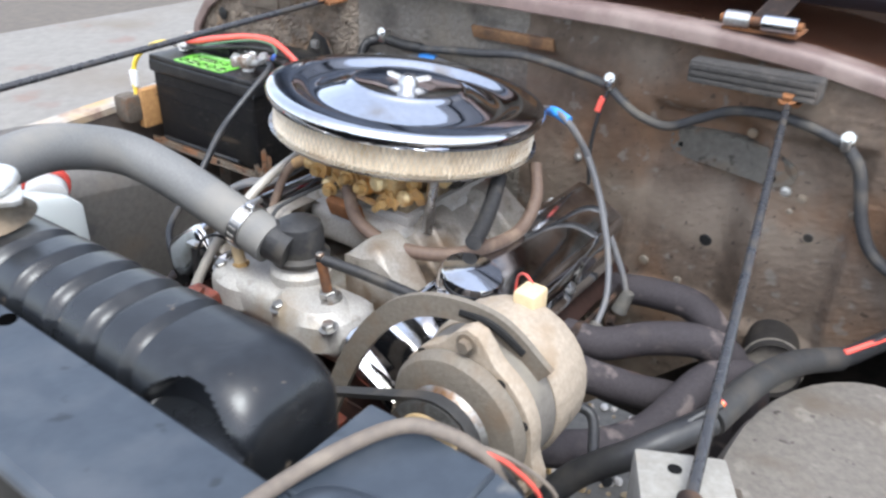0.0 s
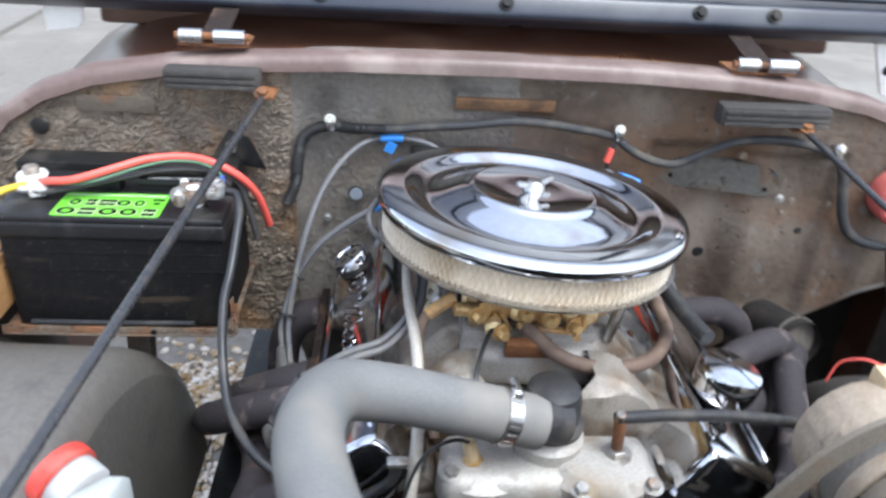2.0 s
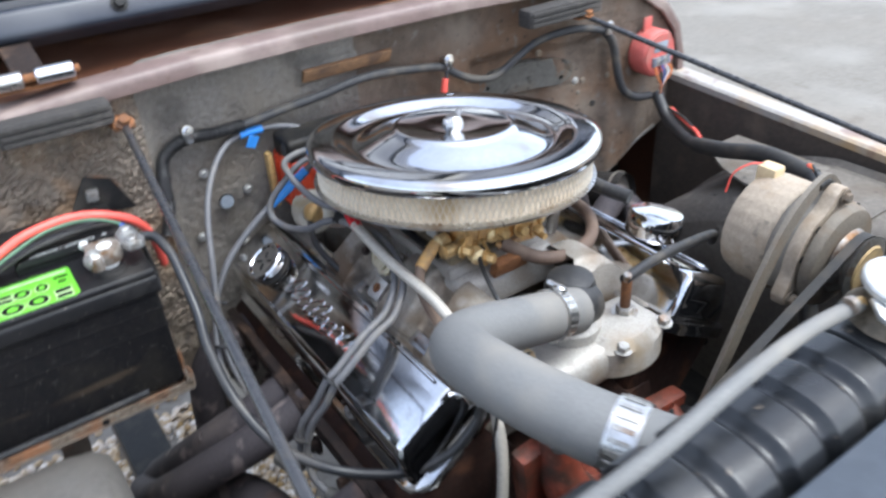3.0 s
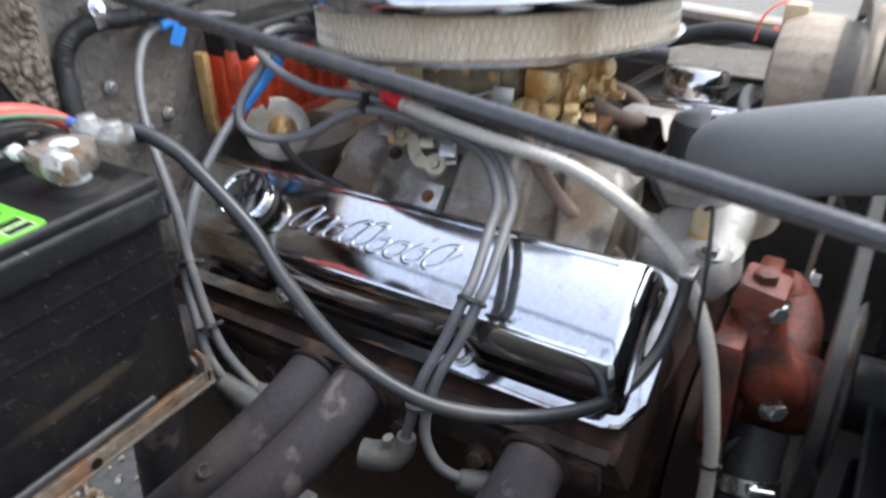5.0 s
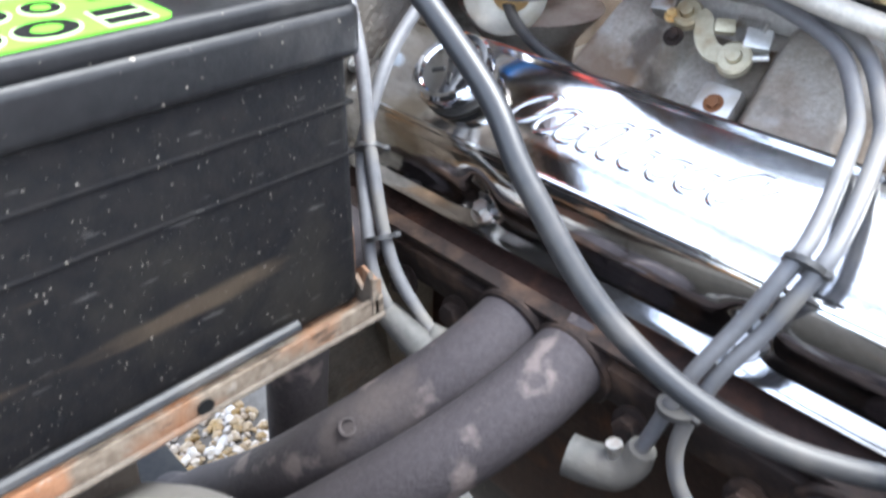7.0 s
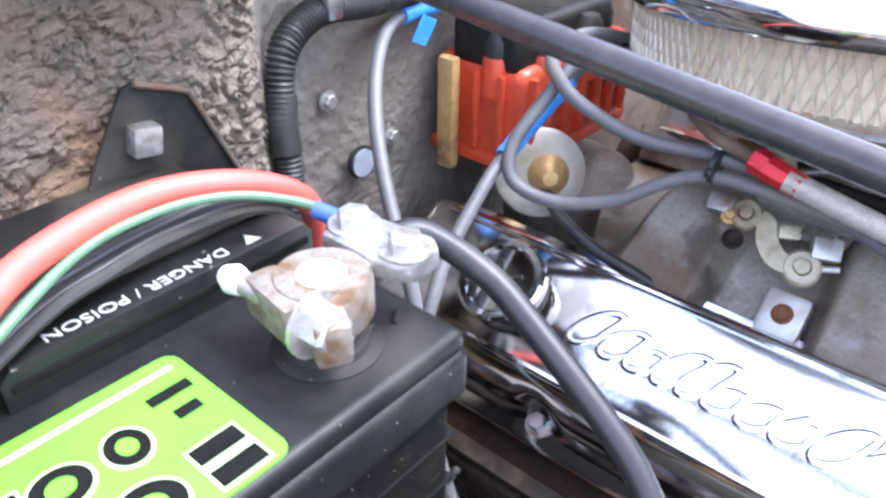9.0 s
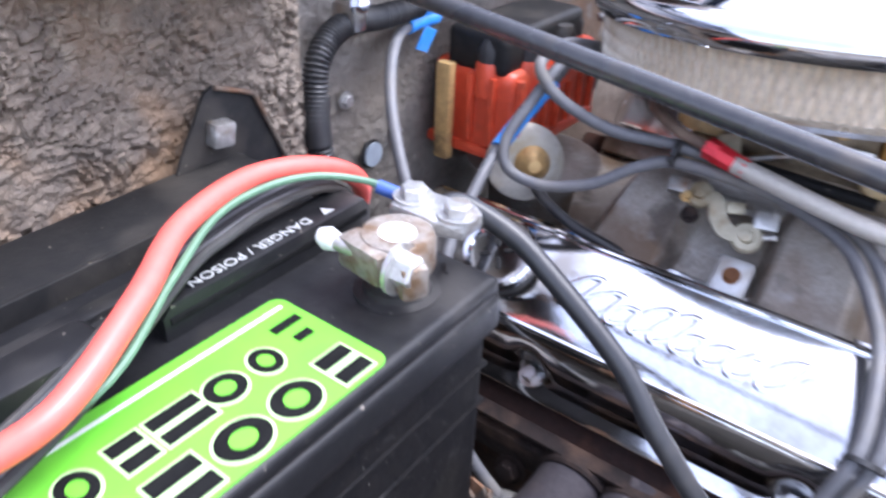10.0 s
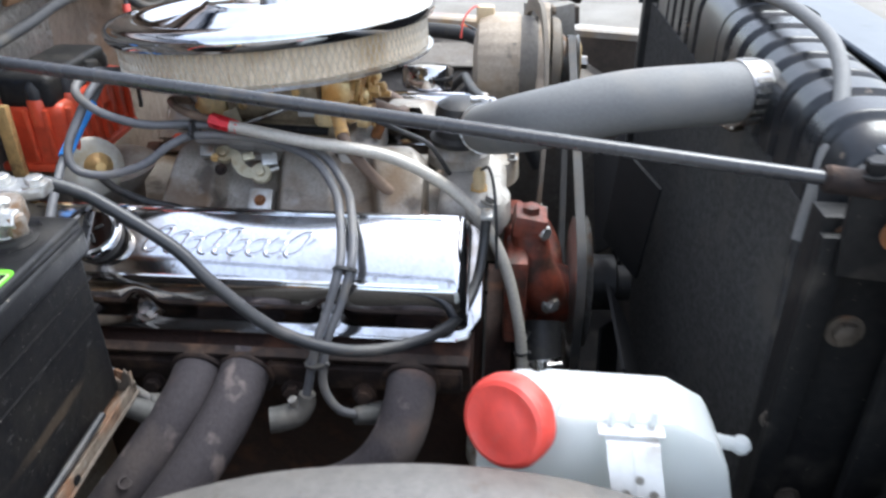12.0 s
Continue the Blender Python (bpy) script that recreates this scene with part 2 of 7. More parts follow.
M["sticker_pale"] = material("sticker_pale", (0.5, 0.72, 0.34), (0.45, 0.66, 0.3), 0.45, 0.0, 60, 10, 0.0)
M["seam_brown"] = material("seam_brown", (0.22, 0.12, 0.06), (0.14, 0.08, 0.045), 0.8, 0.0, 120, 25, 0.4, (0.08, 0.05, 0.035), 0.4, spec=0.3)
M["void"] = material("void", (0.0015, 0.0015, 0.0015), (0.002, 0.002, 0.002), 1.0, 0.0, 120, 20, 0.0, spec=0.0)
M["tape_blue"] = material("tape_blue", (0.05, 0.30, 0.80), (0.04, 0.25, 0.68), 0.35, 0.0, 150, 30, 0.1)
M["red_fitting"] = material("red_fitting", (0.68, 0.03, 0.04), (0.55, 0.02, 0.03), 0.3, 0.35, 200, 30, 0.03)
M["braid"] = braided("braid", (0.50, 0.465, 0.41), 0.5, 0.35, 760)
M["cap_red"] = material("cap_red", (0.62, 0.075, 0.03), (0.5, 0.06, 0.025), 0.38, 0.0, 120, 20, 0.08, (0.3, 0.06, 0.03), 0.3)
M["jug_red"] = material("jug_red", (0.72, 0.07, 0.05), (0.62, 0.06, 0.045), 0.5, 0.0, 120, 20, 0.06, (0.55, 0.15, 0.12), 0.3)
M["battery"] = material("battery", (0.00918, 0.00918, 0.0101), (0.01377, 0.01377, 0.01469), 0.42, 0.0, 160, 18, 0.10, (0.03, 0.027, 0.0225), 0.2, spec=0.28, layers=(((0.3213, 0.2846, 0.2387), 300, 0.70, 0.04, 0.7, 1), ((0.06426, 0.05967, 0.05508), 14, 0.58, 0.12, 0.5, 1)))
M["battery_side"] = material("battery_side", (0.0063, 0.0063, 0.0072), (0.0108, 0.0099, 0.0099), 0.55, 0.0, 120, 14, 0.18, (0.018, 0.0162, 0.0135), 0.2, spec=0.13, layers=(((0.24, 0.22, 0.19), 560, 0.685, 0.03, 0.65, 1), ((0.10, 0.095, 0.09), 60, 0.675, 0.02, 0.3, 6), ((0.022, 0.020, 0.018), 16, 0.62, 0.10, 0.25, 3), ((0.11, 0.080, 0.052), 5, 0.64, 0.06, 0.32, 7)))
M["sticker_green"] = material("sticker_green", (0.14, 0.50, 0.035), (0.12, 0.45, 0.035), 0.4, 0.0, 60, 10, 0.0, (0.18, 0.5, 0.07), 0.2)
M["ink"] = material("ink", (0.008, 0.008, 0.008), (0.012, 0.012, 0.012), 0.95, 0.0, 120, 20, 0.0, spec=0.05)
M["moulded_white"] = material("moulded_white", (0.46, 0.47, 0.46), (0.36, 0.37, 0.36), 0.55, 0.0, 160, 30, 0.0)
M["ink_white"] = material("ink_white", (0.75, 0.76, 0.72), (0.62, 0.63, 0.6), 0.5, 0.0, 160, 30, 0.0)
M["tray"] = material("tray", (0.12, 0.0976, 0.076), (0.08, 0.064, 0.0496), 0.7, 0.2, 160, 26, 0.5, (0.16, 0.068, 0.028), 0.3)
M["rust"] = material("rust", (0.256, 0.104, 0.036), (0.16, 0.064, 0.024), 0.85, 0.0, 160, 25, 0.5, (0.096, 0.048, 0.028), 0.4)
M["tank_black"] = material("tank_black", (0.009, 0.010, 0.012), (0.014, 0.016, 0.019), 0.30, 0.0, 130, 14, 0.07, (0.040, 0.040, 0.040), 0.25, 0.12, layers=(((0.10, 0.095, 0.085), 14, 0.64, 0.12, 0.4, 4), ((0.2, 0.16, 0.12), 90, 0.69, 0.04, 0.6, 1)))
M["panel_blue"] = material("panel_blue", (0.031, 0.039, 0.051), (0.040, 0.050, 0.063), 0.35, 0.0, 90, 9, 0.05, (0.082, 0.08856, 0.0984), 0.35, 0.1, layers=(((0.1804, 0.1722, 0.1558), 26, 0.66, 0.06, 0.5, 1), ((0.0123, 0.01476, 0.01804), 60, 0.66, 0.05, 0.7, 1)))
M["hood_navy"] = material("hood_navy", (0.0144, 0.0192, 0.0304), (0.0192, 0.0248, 0.0376), 0.3, 0.0, 60, 8, 0.04, (0.038, 0.043, 0.054), 0.35, 0.1)
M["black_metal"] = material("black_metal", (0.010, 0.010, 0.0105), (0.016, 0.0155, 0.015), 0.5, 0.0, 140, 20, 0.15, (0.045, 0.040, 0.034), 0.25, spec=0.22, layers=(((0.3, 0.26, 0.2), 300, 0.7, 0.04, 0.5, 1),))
M["rod_black"] = material("rod_black", (0.026, 0.026, 0.029), (0.036, 0.036, 0.038), 0.27, 0.0, 160, 40, 0.08, (0.06, 0.05, 0.04), 0.2, spec=0.6)
M["firewall"] = material("firewall", (0.142, 0.105, 0.080), (0.098, 0.075, 0.058), 0.72, 0.0, 70, 6, 0.6, (0.21, 0.17, 0.135), 0.5, 0.2, spec=0.3, layers=(((0.17, 0.088, 0.045), 6, 0.52, 0.16, 0.7, 1), ((0.055, 0.038, 0.026), 7, 0.54, 0.14, 0.5, 1), ((0.18, 0.165, 0.148), 38, 0.62, 0.06, 0.6, 1), ((0.02, 0.016, 0.014), 110, 0.65, 0.05, 0.6, 1)))
M["undercoat"] = material("undercoat", (0.205, 0.165, 0.128), (0.130, 0.106, 0.084), 0.68, 0.0, 60, 9, 0.7, (0.24, 0.16, 0.10), 0.4, 0.2, 165, spec=0.3, layers=(((0.055, 0.046, 0.042), 34, 0.60, 0.10, 0.6, 1), ((0.34, 0.19, 0.085), 9, 0.56, 0.12, 0.6, 1), ((0.30, 0.25, 0.19), 48, 0.60, 0.05, 0.5, 1), ((0.10, 0.098, 0.105), 5, 0.60, 0.12, 0.5, 1)), deep=0.011)
M["recess_grey"] = material("recess_grey", (0.195, 0.176, 0.154), (0.140, 0.126, 0.110), 0.65, 0.0, 110, 8, 0.6, (0.1722, 0.1476, 0.1168), 0.4, 0.2, 150, spec=0.35, layers=(((0.050, 0.044, 0.039), 12, 0.56, 0.12, 0.6, 1), ((0.1968, 0.123, 0.0738), 10, 0.63, 0.1, 0.6, 1)), deep=0.006)
M["lip_brown"] = material("lip_brown", (0.158, 0.108, 0.096), (0.128, 0.088, 0.078), 0.45, 0.0, 110, 9, 0.1, (0.25, 0.195, 0.17), 0.35, layers=(((0.085, 0.060, 0.048), 9, 0.56, 0.12, 0.6, 1), ((0.102, 0.06375, 0.04675), 40, 0.63, 0.06, 0.6, 1),))
M["cowl_brown"] = material("cowl_brown", (0.10, 0.042, 0.024), (0.08, 0.034, 0.02), 0.3, 0.0, 60, 8, 0.05, (0.17, 0.09, 0.06), 0.3, 0.1, layers=(((0.34, 0.16, 0.07), 10, 0.62, 0.1, 0.5, 1),))
M["fender_grey"] = material("fender_grey", (0.164, 0.147, 0.127), (0.120, 0.107, 0.094), 0.78, 0.0, 140, 12, 0.3, (0.1148, 0.0943, 0.0738), 0.25, spec=0.3, layers=(((0.0328, 0.02788, 0.0246), 55, 0.67, 0.04, 0.8, 1), ((0.2706, 0.246, 0.2132), 30, 0.62, 0.08, 0.5, 1)))
M["fender_dust"] = material("fender_dust", (0.140, 0.130, 0.117), (0.102, 0.095, 0.086), 0.52, 0.0, 120, 9, 0.3, (0.1448, 0.1217, 0.0985), 0.3, spec=0.7, layers=(((0.05796, 0.05796, 0.06376), 14, 0.63, 0.08, 0.5, 2), ((0.09271, 0.06955, 0.05216), 60, 0.66, 0.05, 0.5, 1)))
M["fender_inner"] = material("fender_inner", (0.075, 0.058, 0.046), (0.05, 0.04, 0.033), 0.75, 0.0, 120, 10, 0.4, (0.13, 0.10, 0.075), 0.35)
M["fender_edge"] = material("fender_edge", (0.36, 0.34, 0.31), (0.29, 0.27, 0.25), 0.5, 0.0, 120, 8, 0.1, (0.40, 0.26, 0.12), 0.35, layers=(((0.14, 0.06, 0.05), 16, 0.60, 0.08, 0.6, 1),))
M["pad_grey"] = material("pad_grey", (0.0465, 0.04278, 0.03952), (0.03023, 0.02697, 0.02465), 0.85, 0.0, 200, 20, 0.6, (0.093, 0.0806, 0.0713), 0.4)
M["white_paint"] = material("white_paint", (0.8, 0.8, 0.78), (0.72, 0.72, 0.7), 0.4, 0.0, 100, 20, 0.05, (0.5, 0.45, 0.4), 0.15)
M["cap_metal"] = material("cap_metal", (0.61, 0.61, 0.5943), (0.5161, 0.5161, 0.5005), 0.35, 0.6, 200, 30, 0.08, (0.391, 0.3519, 0.2972), 0.2)
M["paper"] = material("paper", (0.80, 0.69, 0.54), (0.68, 0.57, 0.42), 0.9, 0.0, 160, 14, 0.2, (0.4805, 0.3661, 0.2288), 0.25)
M["mesh_wire"] = material("mesh_wire", (0.64, 0.58, 0.49), (0.52, 0.46, 0.37), 0.45, 0.4, 160, 20, 0.05, (0.36, 0.25, 0.15), 0.2)
M["gravel"] = material("gravel", (0.20, 0.185, 0.16), (0.135, 0.122, 0.105), 0.9, 0.0, 45, 1.2, 0.9, (0.235, 0.222, 0.198), 0.4, layers=(((0.153, 0.1215, 0.09), 0.9, 0.50, 0.2, 0.35, 1), ((0.27, 0.25, 0.22), 5.2, 0.55, 0.2, 0.3, 1), ((0.108, 0.09, 0.072), 7, 0.62, 0.08, 0.4, 1)))
M["stone"] = material("stone", (0.44, 0.33, 0.21), (0.31, 0.24, 0.165), 0.8, 0.0, 40, 25, 0.3, (0.52, 0.46, 0.38), 0.4)
M["relay_red"] = material("relay_red", (0.55, 0.12, 0.10), (0.46, 0.10, 0.085), 0.5, 0.0, 140, 30, 0.15, (0.35, 0.15, 0.12), 0.4)
M["label_grey"] = material("label_grey", (0.25, 0.29, 0.33), (0.2, 0.23, 0.27), 0.45, 0.0, 120, 30, 0.03)
M["connector_tan"] = material("connector_tan", (0.65, 0.5, 0.3), (0.55, 0.42, 0.25), 0.55, 0.0, 120, 30, 0.05)

plastic = bpy.data.materials.new("jug_plastic")
plastic.use_nodes = True
pp = plastic.node_tree.nodes["Principled BSDF"]
pp.inputs["Base Color"].default_value = (0.70, 0.73, 0.72, 1)
pp.inputs["Roughness"].default_value = 0.42
pp.inputs["Subsurface Weight"].default_value = 0.9
pp.inputs["Subsurface Scale"].default_value = 0.5
pp.inputs["Subsurface Radius"].default_value = (0.06, 0.06, 0.06)
pn = plastic.node_tree.nodes.new("ShaderNodeTexNoise")
pn.inputs["Scale"].default_value = 24
pm = plastic.node_tree.nodes.new("ShaderNodeMapRange")
pm.inputs["To Min"].default_value, pm.inputs["To Max"].default_value = 0.34, 0.55
plastic.node_tree.links.new(pn.outputs["Fac"], pm.inputs["Value"])
plastic.node_tree.links.new(pm.outputs["Result"], pp.inputs["Roughness"])
thin = plastic.node_tree.nodes.new("ShaderNodeBsdfTranslucent")
thin.inputs["Color"].default_value = (0.86, 0.89, 0.88, 1)
blend = plastic.node_tree.nodes.new("ShaderNodeMixShader")
blend.inputs["Fac"].default_value = 0.35
plastic.node_tree.links.new(pp.outputs["BSDF"], blend.inputs[1])
plastic.node_tree.links.new(thin.outputs["BSDF"], blend.inputs[2])
plastic.node_tree.links.new(blend.outputs["Shader"], plastic.node_tree.nodes["Material Output"].inputs["Surface"])
M["jug"] = plastic

# stones and ground pieces vary in colour piece by piece
st = M["stone"].node_tree
geo = st.nodes.new("ShaderNodeNewGeometry")
hue = st.nodes.new("ShaderNodeHueSaturation")
mr = st.nodes.new("ShaderNodeMapRange")
mr.inputs["To Min"].default_value, mr.inputs["To Max"].default_value = 0.75, 1.55
st.links.new(geo.outputs["Random Per Island"], mr.inputs["Value"])
st.links.new(mr.outputs["Result"], hue.inputs["Value"])
tint = st.nodes.new("ShaderNodeMapRange")
tint.inputs["To Min"].default_value, tint.inputs["To Max"].default_value = 1.5, 0.3
st.links.new(geo.outputs["Random Per Island"], tint.inputs["Value"])
st.links.new(tint.outputs["Result"], hue.inputs["Saturation"])
old = st.nodes["Principled BSDF"].inputs["Base Color"].links[0].from_socket
st.links.new(old, hue.inputs["Color"])
st.links.new(hue.outputs["Color"], st.nodes["Principled BSDF"].inputs["Base Color"])

# ---- building helpers ----
def thing(name, base, label, category, group="", kind=""):
    ob = new(name)
    ob.empty_display_size = 0.02
    ob.location = base
    return tagged(ob, label, category, group, kind)


def origin_of(ob):
    at = Vector((0, 0, 0))
    while ob is not None:
        at += ob.location
        ob = ob.parent
    return at


def part(name, bm, mat, parent=None, label="", smooth=True, kind=""):
    """Links a bmesh in world coordinates as one mesh object under its thing or part."""
    me = bpy.data.meshes.new(name)
    if parent is not None:
        bmesh.ops.translate(bm, verts=bm.verts, vec=-origin_of(parent))
    bmesh.ops.recalc_face_normals(bm, faces=bm.faces)
    bm.to_mesh(me)
    bm.free()
    me.materials.append(M[mat])
    if smooth:
        me.shade_smooth()
        me.set_sharp_from_angle(angle=radians(38))
    ob = new(name, me)
    if parent is not None:
        ob.parent = parent
    if label:
        ob["label"] = label
    if kind:
        ob["kind"] = kind
    return ob


def box(size, m=Matrix(), bevel=0.003, segs=2, bm=None):
    b = bmesh.new()
    bmesh.ops.create_cube(b, size=1.0, matrix=Matrix.Diagonal((*size, 1)))
    if bevel:
        bmesh.ops.bevel(b, geom=b.edges[:], offset=min(bevel, 0.45 * min(size)), segments=segs, affect="EDGES", profile=0.6)
    return put(b, m, bm)


def put(b, m, bm=None):
    """Moves b by m and joins it to bm, if given."""
    bmesh.ops.transform(b, matrix=m, verts=b.verts)
    if bm is None:
        return b
    tmp = bpy.data.meshes.new("tmp")
    b.to_mesh(tmp)
    b.free()
    bm.from_mesh(tmp)
    bpy.data.meshes.remove(tmp)
    return bm


def at(x, y, z, rx=0, ry=0, rz=0):
    return pose(x, y, z, rx, ry, rz)


def lathe(profile, m=Matrix(), segs=48, bm=None, wave=None):
    """Turns (radius, height) pairs round the local z axis; closes the ends. wave(angle, index) scales the radius."""
    b = bmesh.new()
    rings = []
    for k, (r, z) in enumerate(profile):
        ring = []
        for i in range(segs):
            a = 2 * math.pi * i / segs
            rr = r * (wave(a, k) if wave else 1)
            ring.append(b.verts.new((rr * math.cos(a), rr * math.sin(a), z)))
        rings.append(ring)
    for p, q in zip(rings, rings[1:]):
        for i in range(segs):
            j = (i + 1) % segs
            b.faces.new((p[i], p[j], q[j], q[i]))
    if profile[0][0] > 1e-5:
        b.faces.new(rings[0][::-1])
    if profile[-1][0] > 1e-5:
        b.faces.new(rings[-1])
    bmesh.ops.remove_doubles(b, verts=b.verts, dist=1e-6)
    return put(b, m, bm)


def rod(p, q, r, segs=12, r2=None, bm=None, bevel=0.0):
    """A straight round bar from p to q."""
    p, q = Vector(p), Vector(q)
    h = (q - p).length
    m = Matrix.Translation(p) @ (q - p).to_track_quat("Z", "Y").to_matrix().to_4x4()
    e = bevel
    prof = [(r, 0), (r2 or r, h)] if not e else [(r - e, 0), (r, e), (r2 or r, h - e), ((r2 or r) - e, h)]
    return lathe(prof, m, segs, bm)


def hexbolt(p, axis, r, h, bm=None):
    """A hexagon head with a washer under it."""
    m = Matrix.Translation(p) @ Vector(axis).to_track_quat("Z", "Y").to_matrix().to_4x4()
    bm = lathe([(r * 1.5, 0), (r * 1.5, h * 0.2)], m, 20, bm)
    return lathe([(r, h * 0.2), (r, h * 0.9), (r * 0.86, h)], m, 6, bm)


def spline(points, steps=8):
    """Points along a smooth line through the given ones."""
    pts = [Vector(p) for p in points]
    pts = [2 * pts[0] - pts[1]] + pts + [2 * pts[-1] - pts[-2]]
    out = []
    for i in range(1, len(pts) - 2):
        a, b, c, d = pts[i - 1:i + 3]
        for s in range(steps):
            t = s / steps
            out.append(0.5 * ((2 * b) + (c - a) * t + (2 * a - 5 * b + 4 * c - d) * t * t + (3 * b - a - 3 * c + d) * t ** 3))
    out.append(pts[-2])
    return out


def tube(points, r, sides=12, steps=8, bm=None, wave=None, smooth_path=True):
    """A round hose along a smooth line. wave(distance) scales the radius."""
    path = spline(points, steps) if smooth_path else [Vector(p) for p in points]
    b = bm or bmesh.new()
    n = len(path)
    side = None
    rings, run = [], 0.0
    for i, p in enumerate(path):
        t = (path[min(i + 1, n - 1)] - path[max(i - 1, 0)]).normalized()
        if side is None:
            side = t.orthogonal().normalized()
        side = (side - t * side.dot(t)).normalized()
        up = t.cross(side)
        run += (p - path[i - 1]).length if i else 0.0
        rr = r(i / (n - 1)) if callable(r) else r
        rr *= wave(run) if wave else 1.0
        rings.append([b.verts.new(p + rr * (math.cos(a) * side + math.sin(a) * up)) for a in (2 * math.pi * k / sides for k in range(sides))])
    for p, q in zip(rings, rings[1:]):
        for i in range(sides):
            j = (i + 1) % sides
            b.faces.new((p[i], p[j], q[j], q[i]))
    b.faces.new(rings[0][::-1])
    b.faces.new(rings[-1])
    return b


def prism(outline, y0, y1, m=Matrix(), bevel=0.0, bm=None):
    """A flat shape in (x, z), given thickness from y0 to y1."""
    b = bmesh.new()
    v0 = [b.verts.new((x, y0, z)) for x, z in outline]
    v1 = [b.verts.new((x, y1, z)) for x, z in outline]
    b.faces.new(v0)
    b.faces.new(v1[::-1])
    for i in range(len(outline)):
        j = (i + 1) % len(outline)
        b.faces.new((v0[i], v1[i], v1[j], v0[j]))
    bmesh.ops.recalc_face_normals(b, faces=b.faces)
    if bevel:
        bmesh.ops.bevel(b, geom=b.edges[:], offset=bevel, segments=2, affect="EDGES", profile=0.6)
    return put(b, m, bm)


def sweep_profile(section, stations, closed=True, bm=None):
    """Joins copies of a section: stations is a list of functions or matrices that place (u, v) in space."""
    b = bm or bmesh.new()
    rings = [[b.verts.new(place(u, v)) for u, v in section] for place in stations]
    n = len(section)
    for p, q in zip(rings, rings[1:]):
        for i in range(n if closed else n - 1):
            j = (i + 1) % n
            b.faces.new((p[i], p[j], q[j], q[i]))
    if closed:
        b.faces.new(rings[0][::-1])
        b.faces.new(rings[-1])
    return b


def clamp_band(p, axis, r, width, parent, name="hose_clamp", turn=0):
    """A worm-drive clamp: a perforated band and its screw housing."""
    m = Matrix.Translation(p) @ Vector(axis).to_track_quat("Z", "Y").to_matrix().to_4x4() @ at(0, 0, 0, 0, 0, turn)
    b = lathe([(r, -width / 2), (r + 0.0015, -width / 2), (r + 0.0015, width / 2), (r, width / 2)], m, 36)
    box((0.013, 0.007, width * 0.8), m @ at(0, r + 0.0035, 0), 0.002, 1, b)
    put(lathe([(0.0038, -0.009), (0.0038, 0.009)], Matrix(), 10), m @ at(0.006, r + 0.0045, 0, 0, 90, 0), b)
    band = part(name, b, "chrome_dull", parent, "worn steel hose clamp")
    for i in range(14):
        a = 2 * math.pi * i / 20 + 1.9
        part("band_slot", box((0.0012, 0.0035, width * 0.7), m @ pose(0, 0, 0, 0, 0, math.degrees(a)) @ at(r + 0.0016, 0, 0, 0, 0, 0), 0, 1), "steel", band)
    return band

# ---- ground ----
b = bmesh.new()
bmesh.ops.create_grid(b, x_segments=60, y_segments=60, size=3000)
for v in b.verts:
    f = max(abs(v.co.x), abs(v.co.y)) / 3000
    k = (f ** 3.2) / f if f > 0 else 0
    v.co.x, v.co.y = v.co.x * k, v.co.y * k
tagged(part("ground", b, "gravel"), "pale tan gravel lot under the vehicle", "ground", kind="structure")

tagged(part("pavement", box((2.3, 26.0, 0.10), at(-3.85, 2.0, -0.02), 0.01), "slab", smooth=False), "pale worn concrete strip beside the gravel lot", "pavement", kind="structure")
tagged(part("road", box((34.0, 60.0, 0.06), at(-22.0, 4.0, -0.022), 0.0), "road_dirt", smooth=False), "brown dirty road beyond the concrete strip", "road", kind="structure")

rng = random.Random(4)
b = bmesh.new()
for i in range(8600):
    x, y = (rng.uniform(-0.85, -0.10), rng.uniform(-0.25, 0.95)) if i > 1600 else (rng.uniform(-1.0, 0.3), rng.uniform(-0.45, 1.3))
    s = rng.uniform(0.006, 0.016)
    q = bmesh.new()
    bmesh.ops.create_icosphere(q, subdivisions=1, radius=s)
    for v in q.verts:
        v.co *= rng.uniform(0.8, 1.15)
    put(q, pose(x, y, s * 0.3, rng.uniform(0, 360), rng.uniform(0, 360), rng.uniform(0, 360)) @ Matrix.Diagonal((1, 0.8, 0.6, 1)), b)
tagged(part("gravel_stones", b, "stone", smooth=False), "loose tan and grey gravel stones on the ground", "gravel", kind="stuff")

# ---- firewall, cowl, hinges ----
MID = -0.02
HALF = [(0.0, 1.100), (0.2, 1.098), (0.33, 1.092), (0.43, 1.083), (0.53, 1.066), (0.60, 1.042), (0.655, 1.008), (0.695, 0.962), (0.717, 0.90), (0.724, 0.82), (0.726, 0.40)]
OUT = [(MID - x, z) for x, z in HALF[::-1]] + [(MID + x, z) for x, z in HALF[1:]]


def cowl_top(x):
    return float(np.interp(abs(x - MID), [p[0] for p in HALF], [p[1] for p in HALF]))


def wall_depth(x):
    """The firewall stands back in the middle, behind the engine."""
    left = min(1, max(0, (x + 0.305) / 0.045))
    right = min(1, max(0, (0.40 - x) / 0.06))
    s = lambda t: t * t * (3 - 2 * t)
    return 0.236 + 0.034 * s(left) * s(right)


def stamp(x, z, x0, x1, z0, z1, soft=0.015):
    """1 inside a rounded rectangle, 0 outside."""
    d = min(x - x0, x1 - x, z - z0, z1 - z)
    t = min(1, max(0, d / soft + 0.5))
    return t * t * (3 - 2 * t)


firewall = thing("firewall", (MID, 0.25, 0.40), "dirty brown steel firewall with flaking undercoating and rust", "firewall")


